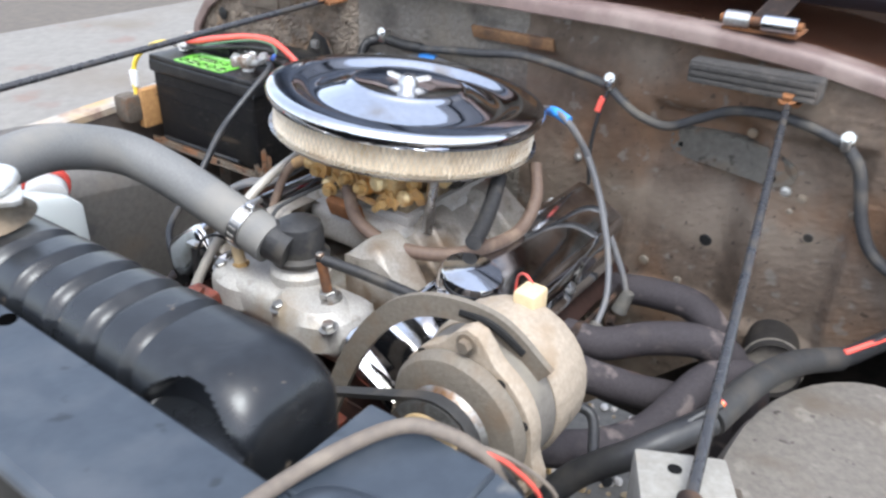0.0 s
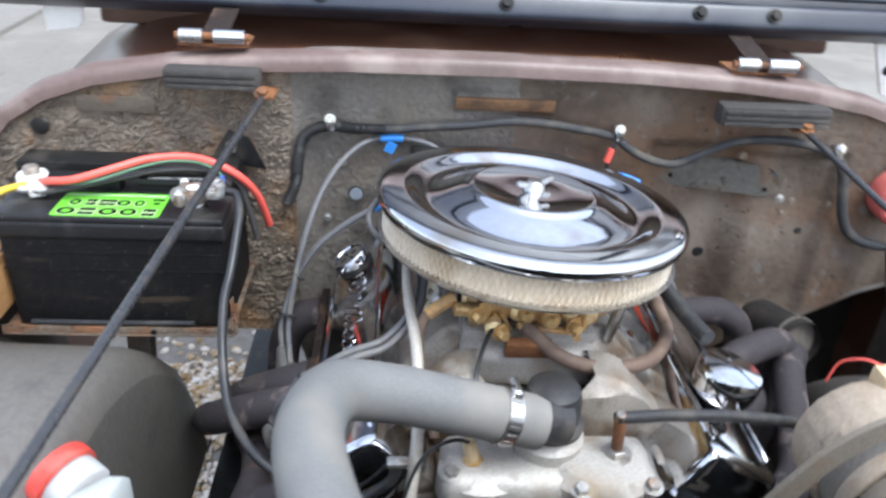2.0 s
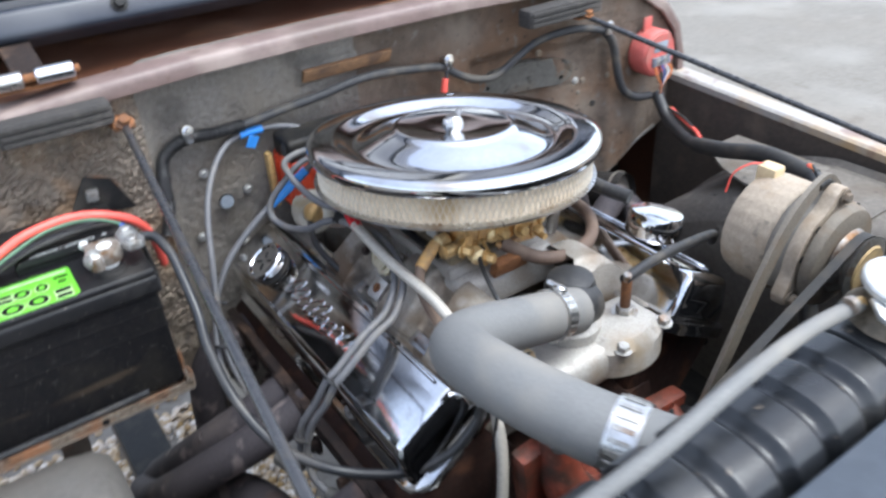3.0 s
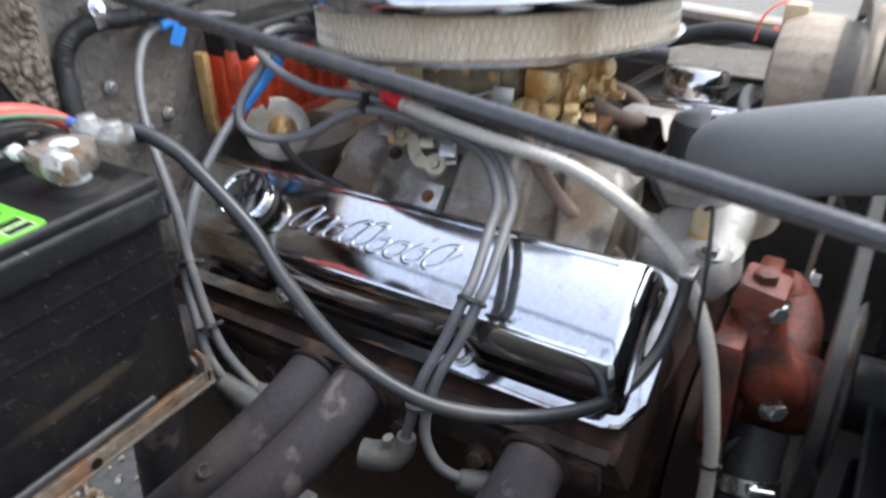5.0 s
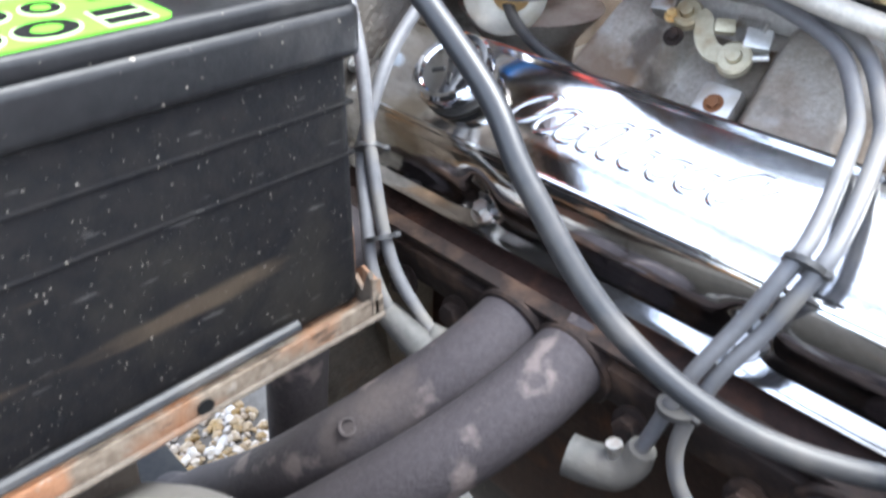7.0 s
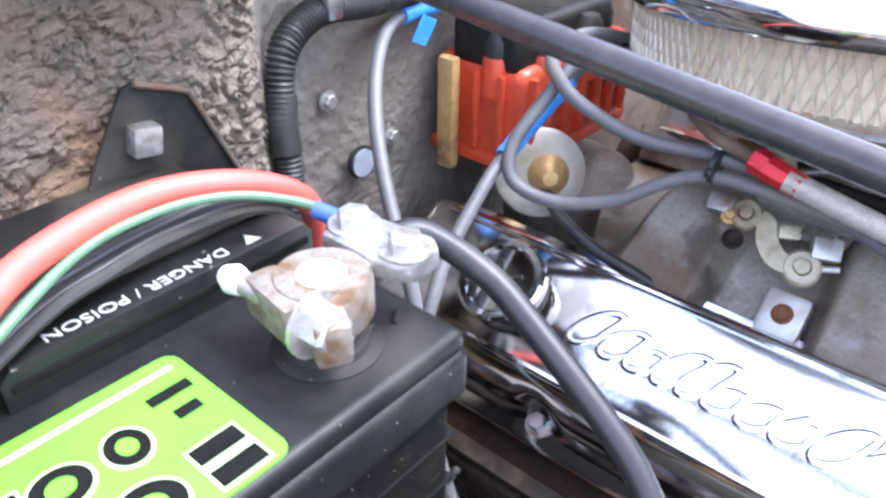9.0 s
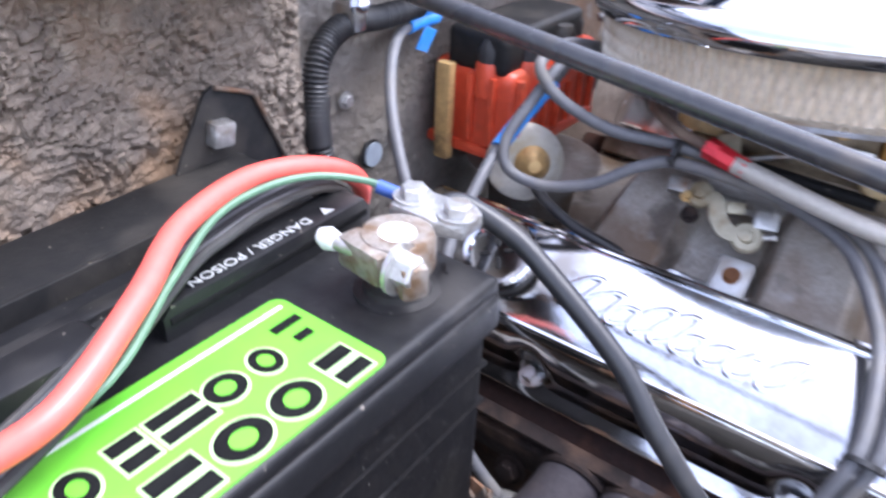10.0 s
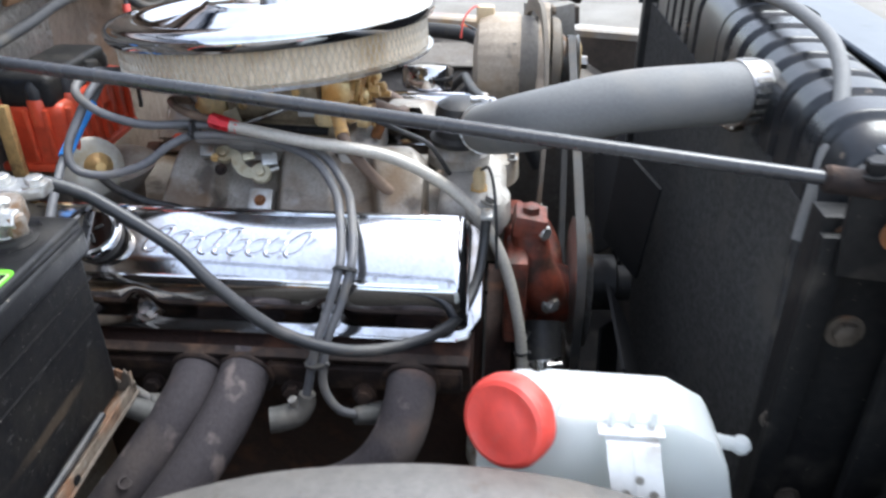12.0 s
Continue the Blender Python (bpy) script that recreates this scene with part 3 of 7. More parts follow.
def wall_foot(x):
    """Lower edge of the firewall, which rises towards the sides."""
    return float(np.interp(x, (-0.8, -0.30, -0.26, 0.18, 0.42, 0.484, 0.592, 0.72), (0.655, 0.655, 0.42, 0.42, 0.665, 0.684, 0.745, 0.79)))


def wall_sheet(x0, x1, nx, nz, rough):
    bm = bmesh.new()
    rows = []
    for i in range(nx + 1):
        x = x0 + (x1 - x0) * i / nx
        top = cowl_top(x) - 0.004
        col = []
        for j in range(nz + 1):
            foot = wall_foot(x)
            z = foot + (top - foot) * (j / nz)
            y = wall_depth(x)
            y += 0.014 * stamp(x, z, 0.225, 0.50, 0.70, 0.975, 0.022)
            y -= 0.010 * stamp(x, z, -0.07, 0.075, 1.018, 1.045, 0.012)
            if rough > 0.003:
                d = noise.voronoi(Vector((x * 120 + 2.0 * noise.noise(Vector((x * 60, z * 60, 2))), 0.0, z * 165 + 1.6 * noise.noise(Vector((x * 50, z * 55, 9))))))[0]
                flake = min(1.0, max(0.0, (d[1] - d[0]) * 3.6)) * (0.55 + 0.9 * noise.noise(Vector((x * 33, z * 40, 6))))
                y -= 0.0052 * flake + 0.0016 * noise.noise(Vector((x * 28, z * 28, 3))) + 0.0009 * noise.noise(Vector((x * 260, z * 260, 4)))
                col.append(bm.verts.new((x, y, z)))
                continue
            n = noise.noise(Vector((x * 22, z * 22, 3))) * 0.4 + noise.noise(Vector((x * 75, z * 75, 8))) * 0.45 + noise.noise(Vector((x * 150, z * 190, 5))) * 0.75
            y -= rough * n
            y -= 0.004 * noise.noise(Vector((x * 6, z * 6, 1)))
            col.append(bm.verts.new((x, y, z)))
        rows.append(col)
    for p, q in zip(rows, rows[1:]):
        for j in range(nz):
            bm.faces.new((p[j], q[j], q[j + 1], p[j + 1]))
    ext = bmesh.ops.extrude_face_region(bm, geom=bm.faces[:])
    bmesh.ops.translate(bm, vec=(0, 0.014, 0), verts=[v for v in ext["geom"] if isinstance(v, bmesh.types.BMVert)])
    return bm


part("undercoated_panel", wall_sheet(MID - 0.722, -0.292, 290, 300, 0.0068), "undercoat", firewall, "brown panel under thick flaking undercoating")
part("recessed_panel", wall_sheet(-0.292, 0.02, 120, 200, 0.0022), "recess_grey", firewall, "grimy grey recessed panel behind the engine")
part("bare_panel", wall_sheet(0.02, MID + 0.722, 150, 140, 0.0016), "firewall", firewall, "dirty brown panel with worn paint")

b = bmesh.new()
n_ = 36
front_, back_ = [], []
for k in range(n_):
    a = 2 * math.pi * k / n_
    r = 1.0 + 0.10 * noise.noise(Vector((math.cos(a) * 1.5, math.sin(a) * 1.5, 4)))
    px = 0.335 + 0.086 * r * math.copysign(abs(math.cos(a)) ** 0.6, math.cos(a))
    pz = 0.928 + 0.026 * r * math.copysign(abs(math.sin(a)) ** 0.6, math.sin(a))
    front_.append(b.verts.new((px, wall_depth(px) + 0.0118, pz)))
    back_.append(b.verts.new((px, wall_depth(px) + 0.020, pz)))
b.faces.new(front_)
for k in range(n_):
    b.faces.new((front_[k], front_[(k + 1) % n_], back_[(k + 1) % n_], back_[k]))
part("patch_plate", b, "plate_grey", firewall, "pitted grey-green patch plate", smooth=False)
for px, pz in ((0.268, 0.945), (0.266, 0.922), (0.322, 0.928), (0.352, 0.937), (0.372, 0.948), (0.40, 0.918)):
    part("plate_hole", lathe([(0.0032, -0.0005), (0.0036, 0.0005)], at(px, wall_depth(px) + 0.0112, pz, 90), 14), "ink", firewall)
for px, pz, r in ((0.44, 0.905, 0.006), (0.43, 0.885, 0.004), (0.50, 0.90, 0.005), (0.36, 0.965, 0.007), (0.30, 0.72, 0.006), (0.245, 0.735, 0.008)):
    part("rivet", lathe([(r, 0), (r * 0.8, 0.003), (0, 0.004)], at(px, wall_depth(px) + 0.001, pz, 90), 14), "cast_grey", firewall)
part("edge_strip", tube([(x, wall_depth(x) + 0.002, wall_foot(x) + 0.003) for x in (0.44, 0.49, 0.54, 0.59, 0.64)], 0.0045, 8), "fender_dust", firewall, "pale folded lower edge")

toe = thing("toe_board", (0.35, 0.4, 0.36), "black toe board below the firewall", "panel", kind="structure")
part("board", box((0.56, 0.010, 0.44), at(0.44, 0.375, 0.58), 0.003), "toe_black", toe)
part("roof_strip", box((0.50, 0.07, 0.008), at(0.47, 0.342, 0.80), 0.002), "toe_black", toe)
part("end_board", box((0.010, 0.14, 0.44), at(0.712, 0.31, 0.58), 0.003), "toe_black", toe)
ring_m = at(0.468, 0.165, 0.705, 78, 0, 12)
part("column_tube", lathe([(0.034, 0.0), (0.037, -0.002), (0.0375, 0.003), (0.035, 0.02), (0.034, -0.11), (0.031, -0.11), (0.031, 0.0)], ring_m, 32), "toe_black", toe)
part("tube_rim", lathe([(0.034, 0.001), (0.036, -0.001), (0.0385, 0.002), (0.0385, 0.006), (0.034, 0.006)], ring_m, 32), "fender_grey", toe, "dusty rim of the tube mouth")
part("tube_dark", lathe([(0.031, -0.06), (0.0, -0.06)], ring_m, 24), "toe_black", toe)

# turned lip round the top of the firewall
def lip_place(i):
    x, z = OUT[i]
    a, c = Vector(OUT[max(i - 1, 0)]), Vector(OUT[min(i + 1, len(OUT) - 1)])
    d = (c - a).normalized()
    inward = Vector((d.y, -d.x))
    return lambda u, v: (x + inward.x * v, u, z + inward.y * v)


lip_section = [(0.262, 0.0), (0.232, 0.0), (0.226, 0.004), (0.224, 0.010), (0.224, 0.021), (0.228, 0.023), (0.231, 0.021), (0.232, 0.010), (0.262, 0.008)]
fine = []
for (xa, za), (xb, zb) in zip(OUT, OUT[1:]):
    for k in range(4):
        fine.append((xa + (xb - xa) * k / 4, za + (zb - za) * k / 4))
fine.append(OUT[-1])
OUT = fine
part("top_lip", sweep_profile(lip_section, [lip_place(i) for i in range(len(OUT))]), "lip_brown", firewall, "faded mauve-brown painted lip")

b = bmesh.new()
cols = []
for i in range(len(OUT)):
    x, z = OUT[i]
    f = 1 if z > 0.85 else 0.9
    cols.append([b.verts.new((MID + (x - MID) * s, y, z + dz)) for s, y, dz in ((1, 0.260, -0.002), (0.998, 0.266, -0.012), (0.995, 0.290, -0.018), (0.99, 0.37, -0.022), (0.98, 0.62, 0.0))])
for p, q in zip(cols, cols[1:]):
    for j in range(4):
        b.faces.new((p[j], q[j], q[j + 1], p[j + 1]))
ext = bmesh.ops.extrude_face_region(b, geom=b.faces[:])
bmesh.ops.translate(b, vec=(0, 0, -0.006), verts=[v for v in ext["geom"] if isinstance(v, bmesh.types.BMVert)])
tagged(part("cowl", b, "cowl_brown"), "dark reddish-brown painted cowl behind the firewall", "cowl", kind="structure")

# rust blotch strip and small marks on the firewall
b = box((0.14, 0.006, 0.020), at(0.0, 0.2545, 1.031, 25), 0.002)
part("seam_patch", b, "seam_brown", firewall, "rusted seam patch")
part("stamped_plate", box((0.10, 0.004, 0.022), at(-0.52, 0.2295, 1.02), 0.0015), "tray", firewall, "rusty stamped plate")
for x, z, r in ((-0.625, 0.985, 0.012), (-0.207, 0.884, 0.0115), (0.33, 0.80, 0.009), (0.46, 0.86, 0.006)):
    part("drain_hole", lathe([(r * 0.9, -0.001), (r, 0.001), (r * 0.8, 0.0025)], at(x, wall_depth(x) - 0.006, z, 90), 20), "black_metal", firewall, "dark punched hole")
part("hole_plug", lathe([(0.0095, 0), (0.0095, 0.0015), (0, 0.002)], at(-0.207, wall_depth(-0.207) - 0.0088, 0.884, 90), 20), "label_grey", firewall, "blue-grey plug in the hole")
for x, z in ((-0.227, 0.931), (-0.172, 0.890), (-0.250, 0.84), (-0.19, 0.81), (0.12, 0.87), (0.42, 0.91)):
    hb = hexbolt((x, wall_depth(x) - 0.001, z), (0, -1, 0), 0.0045, 0.005)
    part("screw", hb, "zinc", firewall, "galvanised screw head")

for x0, x1, z0, z1 in ((-0.446, -0.326, 1.054, 1.080), (0.284, 0.436, 1.032, 1.060)):
    pad = thing("hood_pad", ((x0 + x1) / 2, 0.20, z0), "weathered grey rubber hood rest pad under the cowl lip", "pad", "hood pads")
    b = box((x1 - x0, 0.030, z1 - z0), at((x0 + x1) / 2, 0.2100, (z0 + z1) / 2), 0.005, 2)
    part("block", b, "pad_grey", pad)
    for k in range(3):
        part("ridge", box((x1 - x0 - 0.008, 0.004, 0.006), at((x0 + x1) / 2, 0.194, z0 + 0.005 + k * 0.008), 0.0015), "pad_grey", pad)

# ---- hood, standing open against the windscreen ----
hood = thing("hood", (MID, 0.35, 1.09), "dark navy hood standing open with its underside showing", "hood")
H = at(MID, 0.352, 1.128, -30)
b = bmesh.new()
box((1.50, 0.004, 1.05), H @ at(0, 0.03, 0.53), 0.001, 1, b)
part("skin", b, "hood_navy", hood)
b = box((1.50, 0.05, 0.038), H @ at(0, 0.003, 0.012), 0.010, 3)
box((1.46, 0.014, 0.018), H @ at(0, -0.010, 0.052), 0.005, 2, b)
part("rear_channel", b, "hood_navy", hood, "blue-grey folded edge channel")
for x in (-0.70, 0.70):
    part("side_flange", box((0.05, 0.04, 1.0), H @ at(x, 0.008, 0.56), 0.008, 2), "hood_navy", hood)
for x in (-0.36, 0.36):
    part("rib", box((0.09, 0.025, 0.95), H @ at(x, 0.012, 0.56), 0.01, 2), "hood_navy", hood)
part("cross_rib", box((1.36, 0.025, 0.08), H @ at(0, 0.014, 0.5), 0.01, 2), "hood_navy", hood)
for x in (-0.42, -0.24, 0.02, 0.30, 0.41):
    part("bolt", hexbolt(H @ Vector((x, -0.024, 0.012)), H.to_3x3() @ Vector((0, -1, 0)), 0.007, 0.008), "black_metal", hood)

wf = thing("windscreen", (MID, 0.56, 1.05), "reddish-brown painted lower windscreen frame behind the hood", "windscreen")
part("lower_rail", box((1.24, 0.030, 0.26), at(MID, 0.570, 1.175, -8), 0.008, 2), "cowl_brown", wf)
part("rail_bead", tube([(MID - 0.62, 0.552, 1.09), (MID, 0.552, 1.092), (MID + 0.62, 0.552, 1.09)], 0.008, 10), "cowl_brown", wf)

for cx, cz in ((-0.389, 1.113), (0.346, 1.106)):
    leaf = part("hinge_leaf", box((0.034, 0.10, 0.004), at(cx, 0.292, cz + 0.004, 10), 0.001), "flange_rust", hood, "dark rusted hinge leaf")
    part("lower_leaf", box((0.088, 0.05, 0.004), at(cx, 0.262, cz - 0.012), 0.001), "rust", hood, "rusty lower hinge leaf")
    for dx, w, mt in ((-0.026, 0.030, "chrome_dull"), (0.022, 0.040, "chrome")):
        part("knuckle", rod((cx + dx - w / 2, 0.236, cz), (cx + dx + w / 2, 0.236, cz), 0.0095, 20, bevel=0.0015), mt, leaf, "plated hinge knuckle")
    part("pin", rod((cx - 0.046, 0.236, cz), (cx + 0.048, 0.236, cz), 0.005, 12), "rust", leaf, "rusty hinge pin")

for x, s in ((-0.63, -1), (0.615, 1)):
    wb = thing("windscreen_bracket", (x, 0.38, 1.06), "white painted windscreen hinge bracket with black bolt", "bracket", "windscreen brackets")
    o = [(x - 0.035, 1.16), (x + 0.035, 1.16), (x + 0.022, 1.085), (x + 0.016, 1.078), (x - 0.028, 1.072)]
    if s > 0:
        o = [(x - 0.045, 1.14), (x + 0.034, 1.14), (x + 0.026, 1.034), (x + 0.019, 1.026), (x + 0.008, 1.026), (x + 0.003, 1.033)]
    part("plate", prism(o, 0.385, 0.391, bevel=0.001), "white_paint", wb)
    part("bolt", hexbolt((x + 0.002, 0.385, 1.066 if s > 0 else 1.115), (0, -1, 0), 0.005, 0.005), "black_metal", wb)

# ---- fenders with wheel-house arches ----
def edge_x(y):
    """Outer edge of the fender."""
    return 0.672 - 0.01 * y


def edge_z(y):
    """Height of the fender's edge, which falls towards the grille."""
    return 0.8555 + 0.066 * y


def arch(y, top, cy, r):
    d = abs(y - cy)
    z = top - r + math.sqrt(max(r * r - d * d, 0))
    return z


for side, top, name in ((-1, 0.849, "passenger"), (1, 0.806, "driver")):
    f = thing("inner_fender", (side * 0.6, -0.15, 0.40), "dusty grey-brown rounded inner fender over the wheel", "fender", "inner fenders")
    lines = []
    for i in range(61):
        y = -0.52 + 0.76 * i / 60
        zt = max(0.42, arch(y, top, -0.20 if side > 0 else -0.215, 0.43))
        if side > 0:
            zt = min(zt, 0.80)
        xi, xo = 0.475 if side > 0 else 0.456, edge_x(y)
        line = []
        for u, z in ((xi, 0.42), (xi, zt - 0.045), (xi + 0.006, zt - 0.02), (xi + 0.02, zt - 0.006), (xi + 0.045, zt), (xo - 0.05, zt + 0.002), (xo - 0.02, zt + 0.004), (xo - 0.012, zt + 0.014)):
            w = 0.002 * noise.noise(Vector((u * 14, y * 14, z * 14 + side)))
            line.append((side * u, y, max(z, 0.41) + w))
        lines.append(line)
    skin = "fender_grey" if side > 0 else "fender_dust"
    for nm, lo, hi in (("side_skirt", 0, 1), ("crown", 1, 5), ("edge_flange", 5, 7)):
        bm = bmesh.new()
        rows = [[bm.verts.new(c) for c in line[lo:hi + 1]] for line in lines]
        for p, q in zip(rows, rows[1:]):
            for j in range(len(p) - 1):
                bm.faces.new((p[j], q[j], q[j + 1], p[j + 1]))
        ext = bmesh.ops.extrude_face_region(bm, geom=bm.faces[:])
        bmesh.ops.translate(bm, vec=(side * 0.003, 0, -0.004), verts=[v for v in ext["geom"] if isinstance(v, bmesh.types.BMVert)])
        part(nm, bm, skin, f)
    ft = thing("outer_fender", (side * 0.66, -0.15, 0.40), "worn pale and dusty outer fender edge", "fender", "outer fenders")
    stations = []
    for i in range(20):
        y = -0.60 + 0.85 * i / 19
        stations.append(lambda u, v, y=y: (side * (edge_x(y) + u), y, edge_z(y) + v))
    sec = [(-0.004, -0.43), (-0.004, -0.012), (0.030, -0.012), (0.030, -0.43)]
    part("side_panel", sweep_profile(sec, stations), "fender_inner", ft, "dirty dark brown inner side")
    sec = [(-0.006, -0.016), (-0.007, -0.004), (-0.002, 0.0), (0.030, 0.0), (0.036, -0.006), (0.036, -0.05), (0.032, -0.05), (0.030, -0.014)]
    part("rolled_edge", sweep_profile(sec, stations), "fender_edge", ft, "worn pale rolled edge")
    if side > 0:
        edge = [(0.64, -0.25), (0.64, 0.05), (0.60, 0.05)] + [(0.60 - 0.11 * math.sin(radians(a)), -0.13 + 0.18 * math.cos(radians(a))) for a in range(10, 91, 10)] + [(0.49, -0.25)]
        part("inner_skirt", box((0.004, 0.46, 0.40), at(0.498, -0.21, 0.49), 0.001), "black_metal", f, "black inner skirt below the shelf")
        part("speckled_shelf", prism(edge, -0.002, 0.002, at(0.0, 0.0, 0.803, -90), 0.001), "fender_grey", f)

# ---- grille panel and radiator ----
grille = thing("grille_panel", (0, -0.62, 0.40), "blue-black painted grille panel with a flat top flange", "grille")
b = bmesh.new()
for x0, x1, y0, y1 in ((-0.44, 0.44, -0.615, -0.545), (0.357, 0.44, -0.545, -0.472), (-0.44, -0.357, -0.545, -0.472)):
    box((x1 - x0, y1 - y0, 0.006), at((x0 + x1) / 2, (y0 + y1) / 2, 1.012), 0.002, 1, b)
part("top_flange", b, "panel_blue", grille)
part("front_roll", tube([(-0.44, -0.611, 1.008), (0, -0.613, 1.008), (0.44, -0.611, 1.008)], 0.0065, 14), "panel_blue", grille)
for s in (-1, 1):
    b = bmesh.new()
    st = []
    for k in range(9):
        t = k / 8
        x = s * (0.438 + 0.10 * t)
        z = 1.012 - 0.10 * t ** 1.6
        st.append(lambda u, v, x=x, z=z: (x, u, z + v))
    sweep_profile([(-0.615, 0), (-0.472, 0), (-0.472, -0.005), (-0.615, -0.005)], st, True, b)
    part("shoulder", b, "panel_blue", grille)
    part("emboss", lathe([(0.0, 0.006), (0.018, 0.0055), (0.026, 0.002), (0.029, -0.001)], at(s * 0.41, -0.545, 1.0155) @ Matrix.Diagonal((1.3, 0.8, 1, 1)), 28), "panel_blue", grille)
for k in range(9):
    x = -0.40 + 0.10 * k
    part("bar", box((0.055, 0.02, 0.55), at(x, -0.598, 0.71), 0.006, 2), "black_metal", grille)
part("header_bar", box((0.88, 0.02, 0.05), at(0, -0.596, 0.975), 0.006), "black_metal", grille)
for s in (-1, 1):
    wing_ = part("side_panel", box((0.262, 0.010, 0.56), at(s * 0.503, -0.535, 0.70), 0.003), "black_metal", grille, "black dusty back of the grille shell")
    part("headlight_bucket", lathe([(0.088, 0.0), (0.086, 0.018), (0.070, 0.046), (0.040, 0.060), (0.0, 0.063)], at(s * 0.495, -0.530, 0.735, -90), 36), "black_metal", wing_, "black pressed headlight bucket")
    part("stiffener", box((0.012, 0.030, 0.46), at(s * 0.392, -0.518, 0.72), 0.004), "black_metal", wing_)
    for px, pz, r in ((0.405, 0.905, 0.008), (0.418, 0.845, 0.006), (0.44, 0.955, 0.007), (0.60, 0.90, 0.007)):
        part("panel_bolt", hexbolt((s * px, -0.530, pz), (0, 1, 0), r, 0.008), "tray", wing_, "rusty bolt")
    part("wire_clip", prism([(-0.016, -0.005), (0.012, -0.004), (0.016, 0.0), (0.012, 0.006), (-0.012, 0.006)], -0.002, 0.002, at(s * 0.43, -0.524, 0.882, 10, 35, 0), 0.0006), "label_grey", wing_, "small grey wire clip")
part("slot", box((0.040, 0.0085, 0.002), at(0.113, -0.587, 1.0155), 0.0008), "void", grille, "dark oval slot")
part("round_hole", lathe([(0.006, 0), (0.006, 0.0015)], at(0.125, -0.553, 1.0148), 20), "void", grille, "dark round hole")
part("notch", lathe([(0.5, 0), (0.5, 0.0015)], at(0.004, -0.548, 1.0145) @ Matrix.Diagonal((0.074, 0.018, 1, 1)), 32), "void", grille, "dark cut-out below the filler neck")

radiator = thing("radiator", (0, -0.49, 0.44), "black radiator with a ribbed top tank", "radiator")
sec = []
for k in range(49):
    a = math.pi * k / 48
    ca, sa = math.cos(a), math.sin(a)
    sec.append((0.042 * math.copysign(abs(ca) ** 0.72, ca), 0.040 * sa ** 0.80))
sec = [(0.042, -0.05), (0.042, -0.03), (0.042, -0.015)] + sec + [(-0.042, -0.012), (-0.042, -0.024), (-0.042, -0.036), (-0.042, -0.05)]


def groove(x):
    """Narrow pressed grooves round the tank; none at the ends and under the filler neck."""
    if x > 0.235 or x < -0.32 or abs(x - 0.012) < 0.036:
        return 0.0
    ph = ((x + 0.335) / 0.042) % 1.0
    return max(0.0, 1.0 - (abs(ph - 0.5) / 0.21) ** 2) ** 1.3


def scoop(x, v):
    """Lens-shaped hollow on the front of the tank near its end."""
    w = (x - 0.284) / 0.040
    if abs(w) >= 1:
        return 0.0
    brow = 0.004 + 0.029 * (1 - w * w) ** 0.7
    return min(1.0, max(0.0, (brow - v) / 0.004)) * min(1.0, max(0.0, (v - 0.001) / 0.003)) * (1 - w ** 4) ** 0.5


def tank_point(x, e):
    g = groove(x)
    def place(u, v):
        top = v * (1 - 0.16 * g) * e if v > 0 else v
        side_ = u * (1 - 0.15 * g) * (0.62 + 0.38 * e)
        if u < 0:
            side_ += 0.021 * scoop(x, v)
        return (x, -0.500 + side_, 0.9885 + 0.030 * x + top)
    return place


stations = []
N = 460
for k in range(N + 1):
    x = -0.345 + 0.672 * k / N
    end = min((x + 0.345), (0.327 - x)) / 0.040
    e = 1 if end > 1 else math.sqrt(max(0.0, 1 - (1 - max(end, 0)) ** 2)) * 0.72 + 0.28
    stations.append(tank_point(x, e))
part("top_tank", sweep_profile(sec, stations), "tank_black", radiator, "glossy black ribbed top tank with dusty grooves")
b = box((0.69, 0.055, 0.50), at(0.0, -0.49, 0.70), 0.003)
part("core", b, "core_dark", radiator, "dark finned core")
b = bmesh.new()
for k in range(150):
    box((0.0019, 0.007, 0.50), at(-0.338 + 0.00453 * k, -0.4600, 0.70), 0, 1, b)
part("fin_pack", b, "fin_dusty", radiator, "dusty vertical cooling fins", kind="stuff")
for x in (-0.358, 0.353):
    part("side_frame", box((0.024, 0.075, 0.56), at(x, -0.485, 0.69), 0.003), "black_metal", radiator)
for y, z, r in ((-0.452, 0.80, 0.008), (-0.482, 0.883, 0.011), (-0.466, 0.955, 0.009), (-0.48, 0.72, 0.008)):
    part("frame_bolt", hexbolt((-0.370, y, z), (-1, 0, 0), r * 0.8, 0.008), "tray", radiator, "rusty bolt")
part("frame_channel", box((0.010, 0.020, 0.52), at(-0.374, -0.456, 0.70), 0.003), "black_metal", radiator)
CAP = at(0.013, -0.502, 1.032, 8) @ at(0, 0, -1.026)
part("neck", lathe([(0.031, 0), (0.025, 0.006), (0.0225, 0.012), (0.0225, 0.0215), (0.0255, 0.0235), (0.0255, 0.0265)], CAP @ at(0, 0, 1.026), 36), "neck_brass", radiator, "tarnished brass filler neck")
cap = part("radiator_cap", lathe([(0.025, 0), (0.0275, 0.001), (0.0275, 0.007), (0.0262, 0.0095), (0.022, 0.0102), (0.0195, 0.0092), (0.012, 0.0092), (0.011, 0.0108), (0.007, 0.0113), (0.0, 0.0114)], CAP @ at(0, 0, 1.0515) @ Matrix.Diagonal((1.02, 1.02, 0.65, 1)), 48), "cap_metal", radiator, "bright pale metal pressure cap")
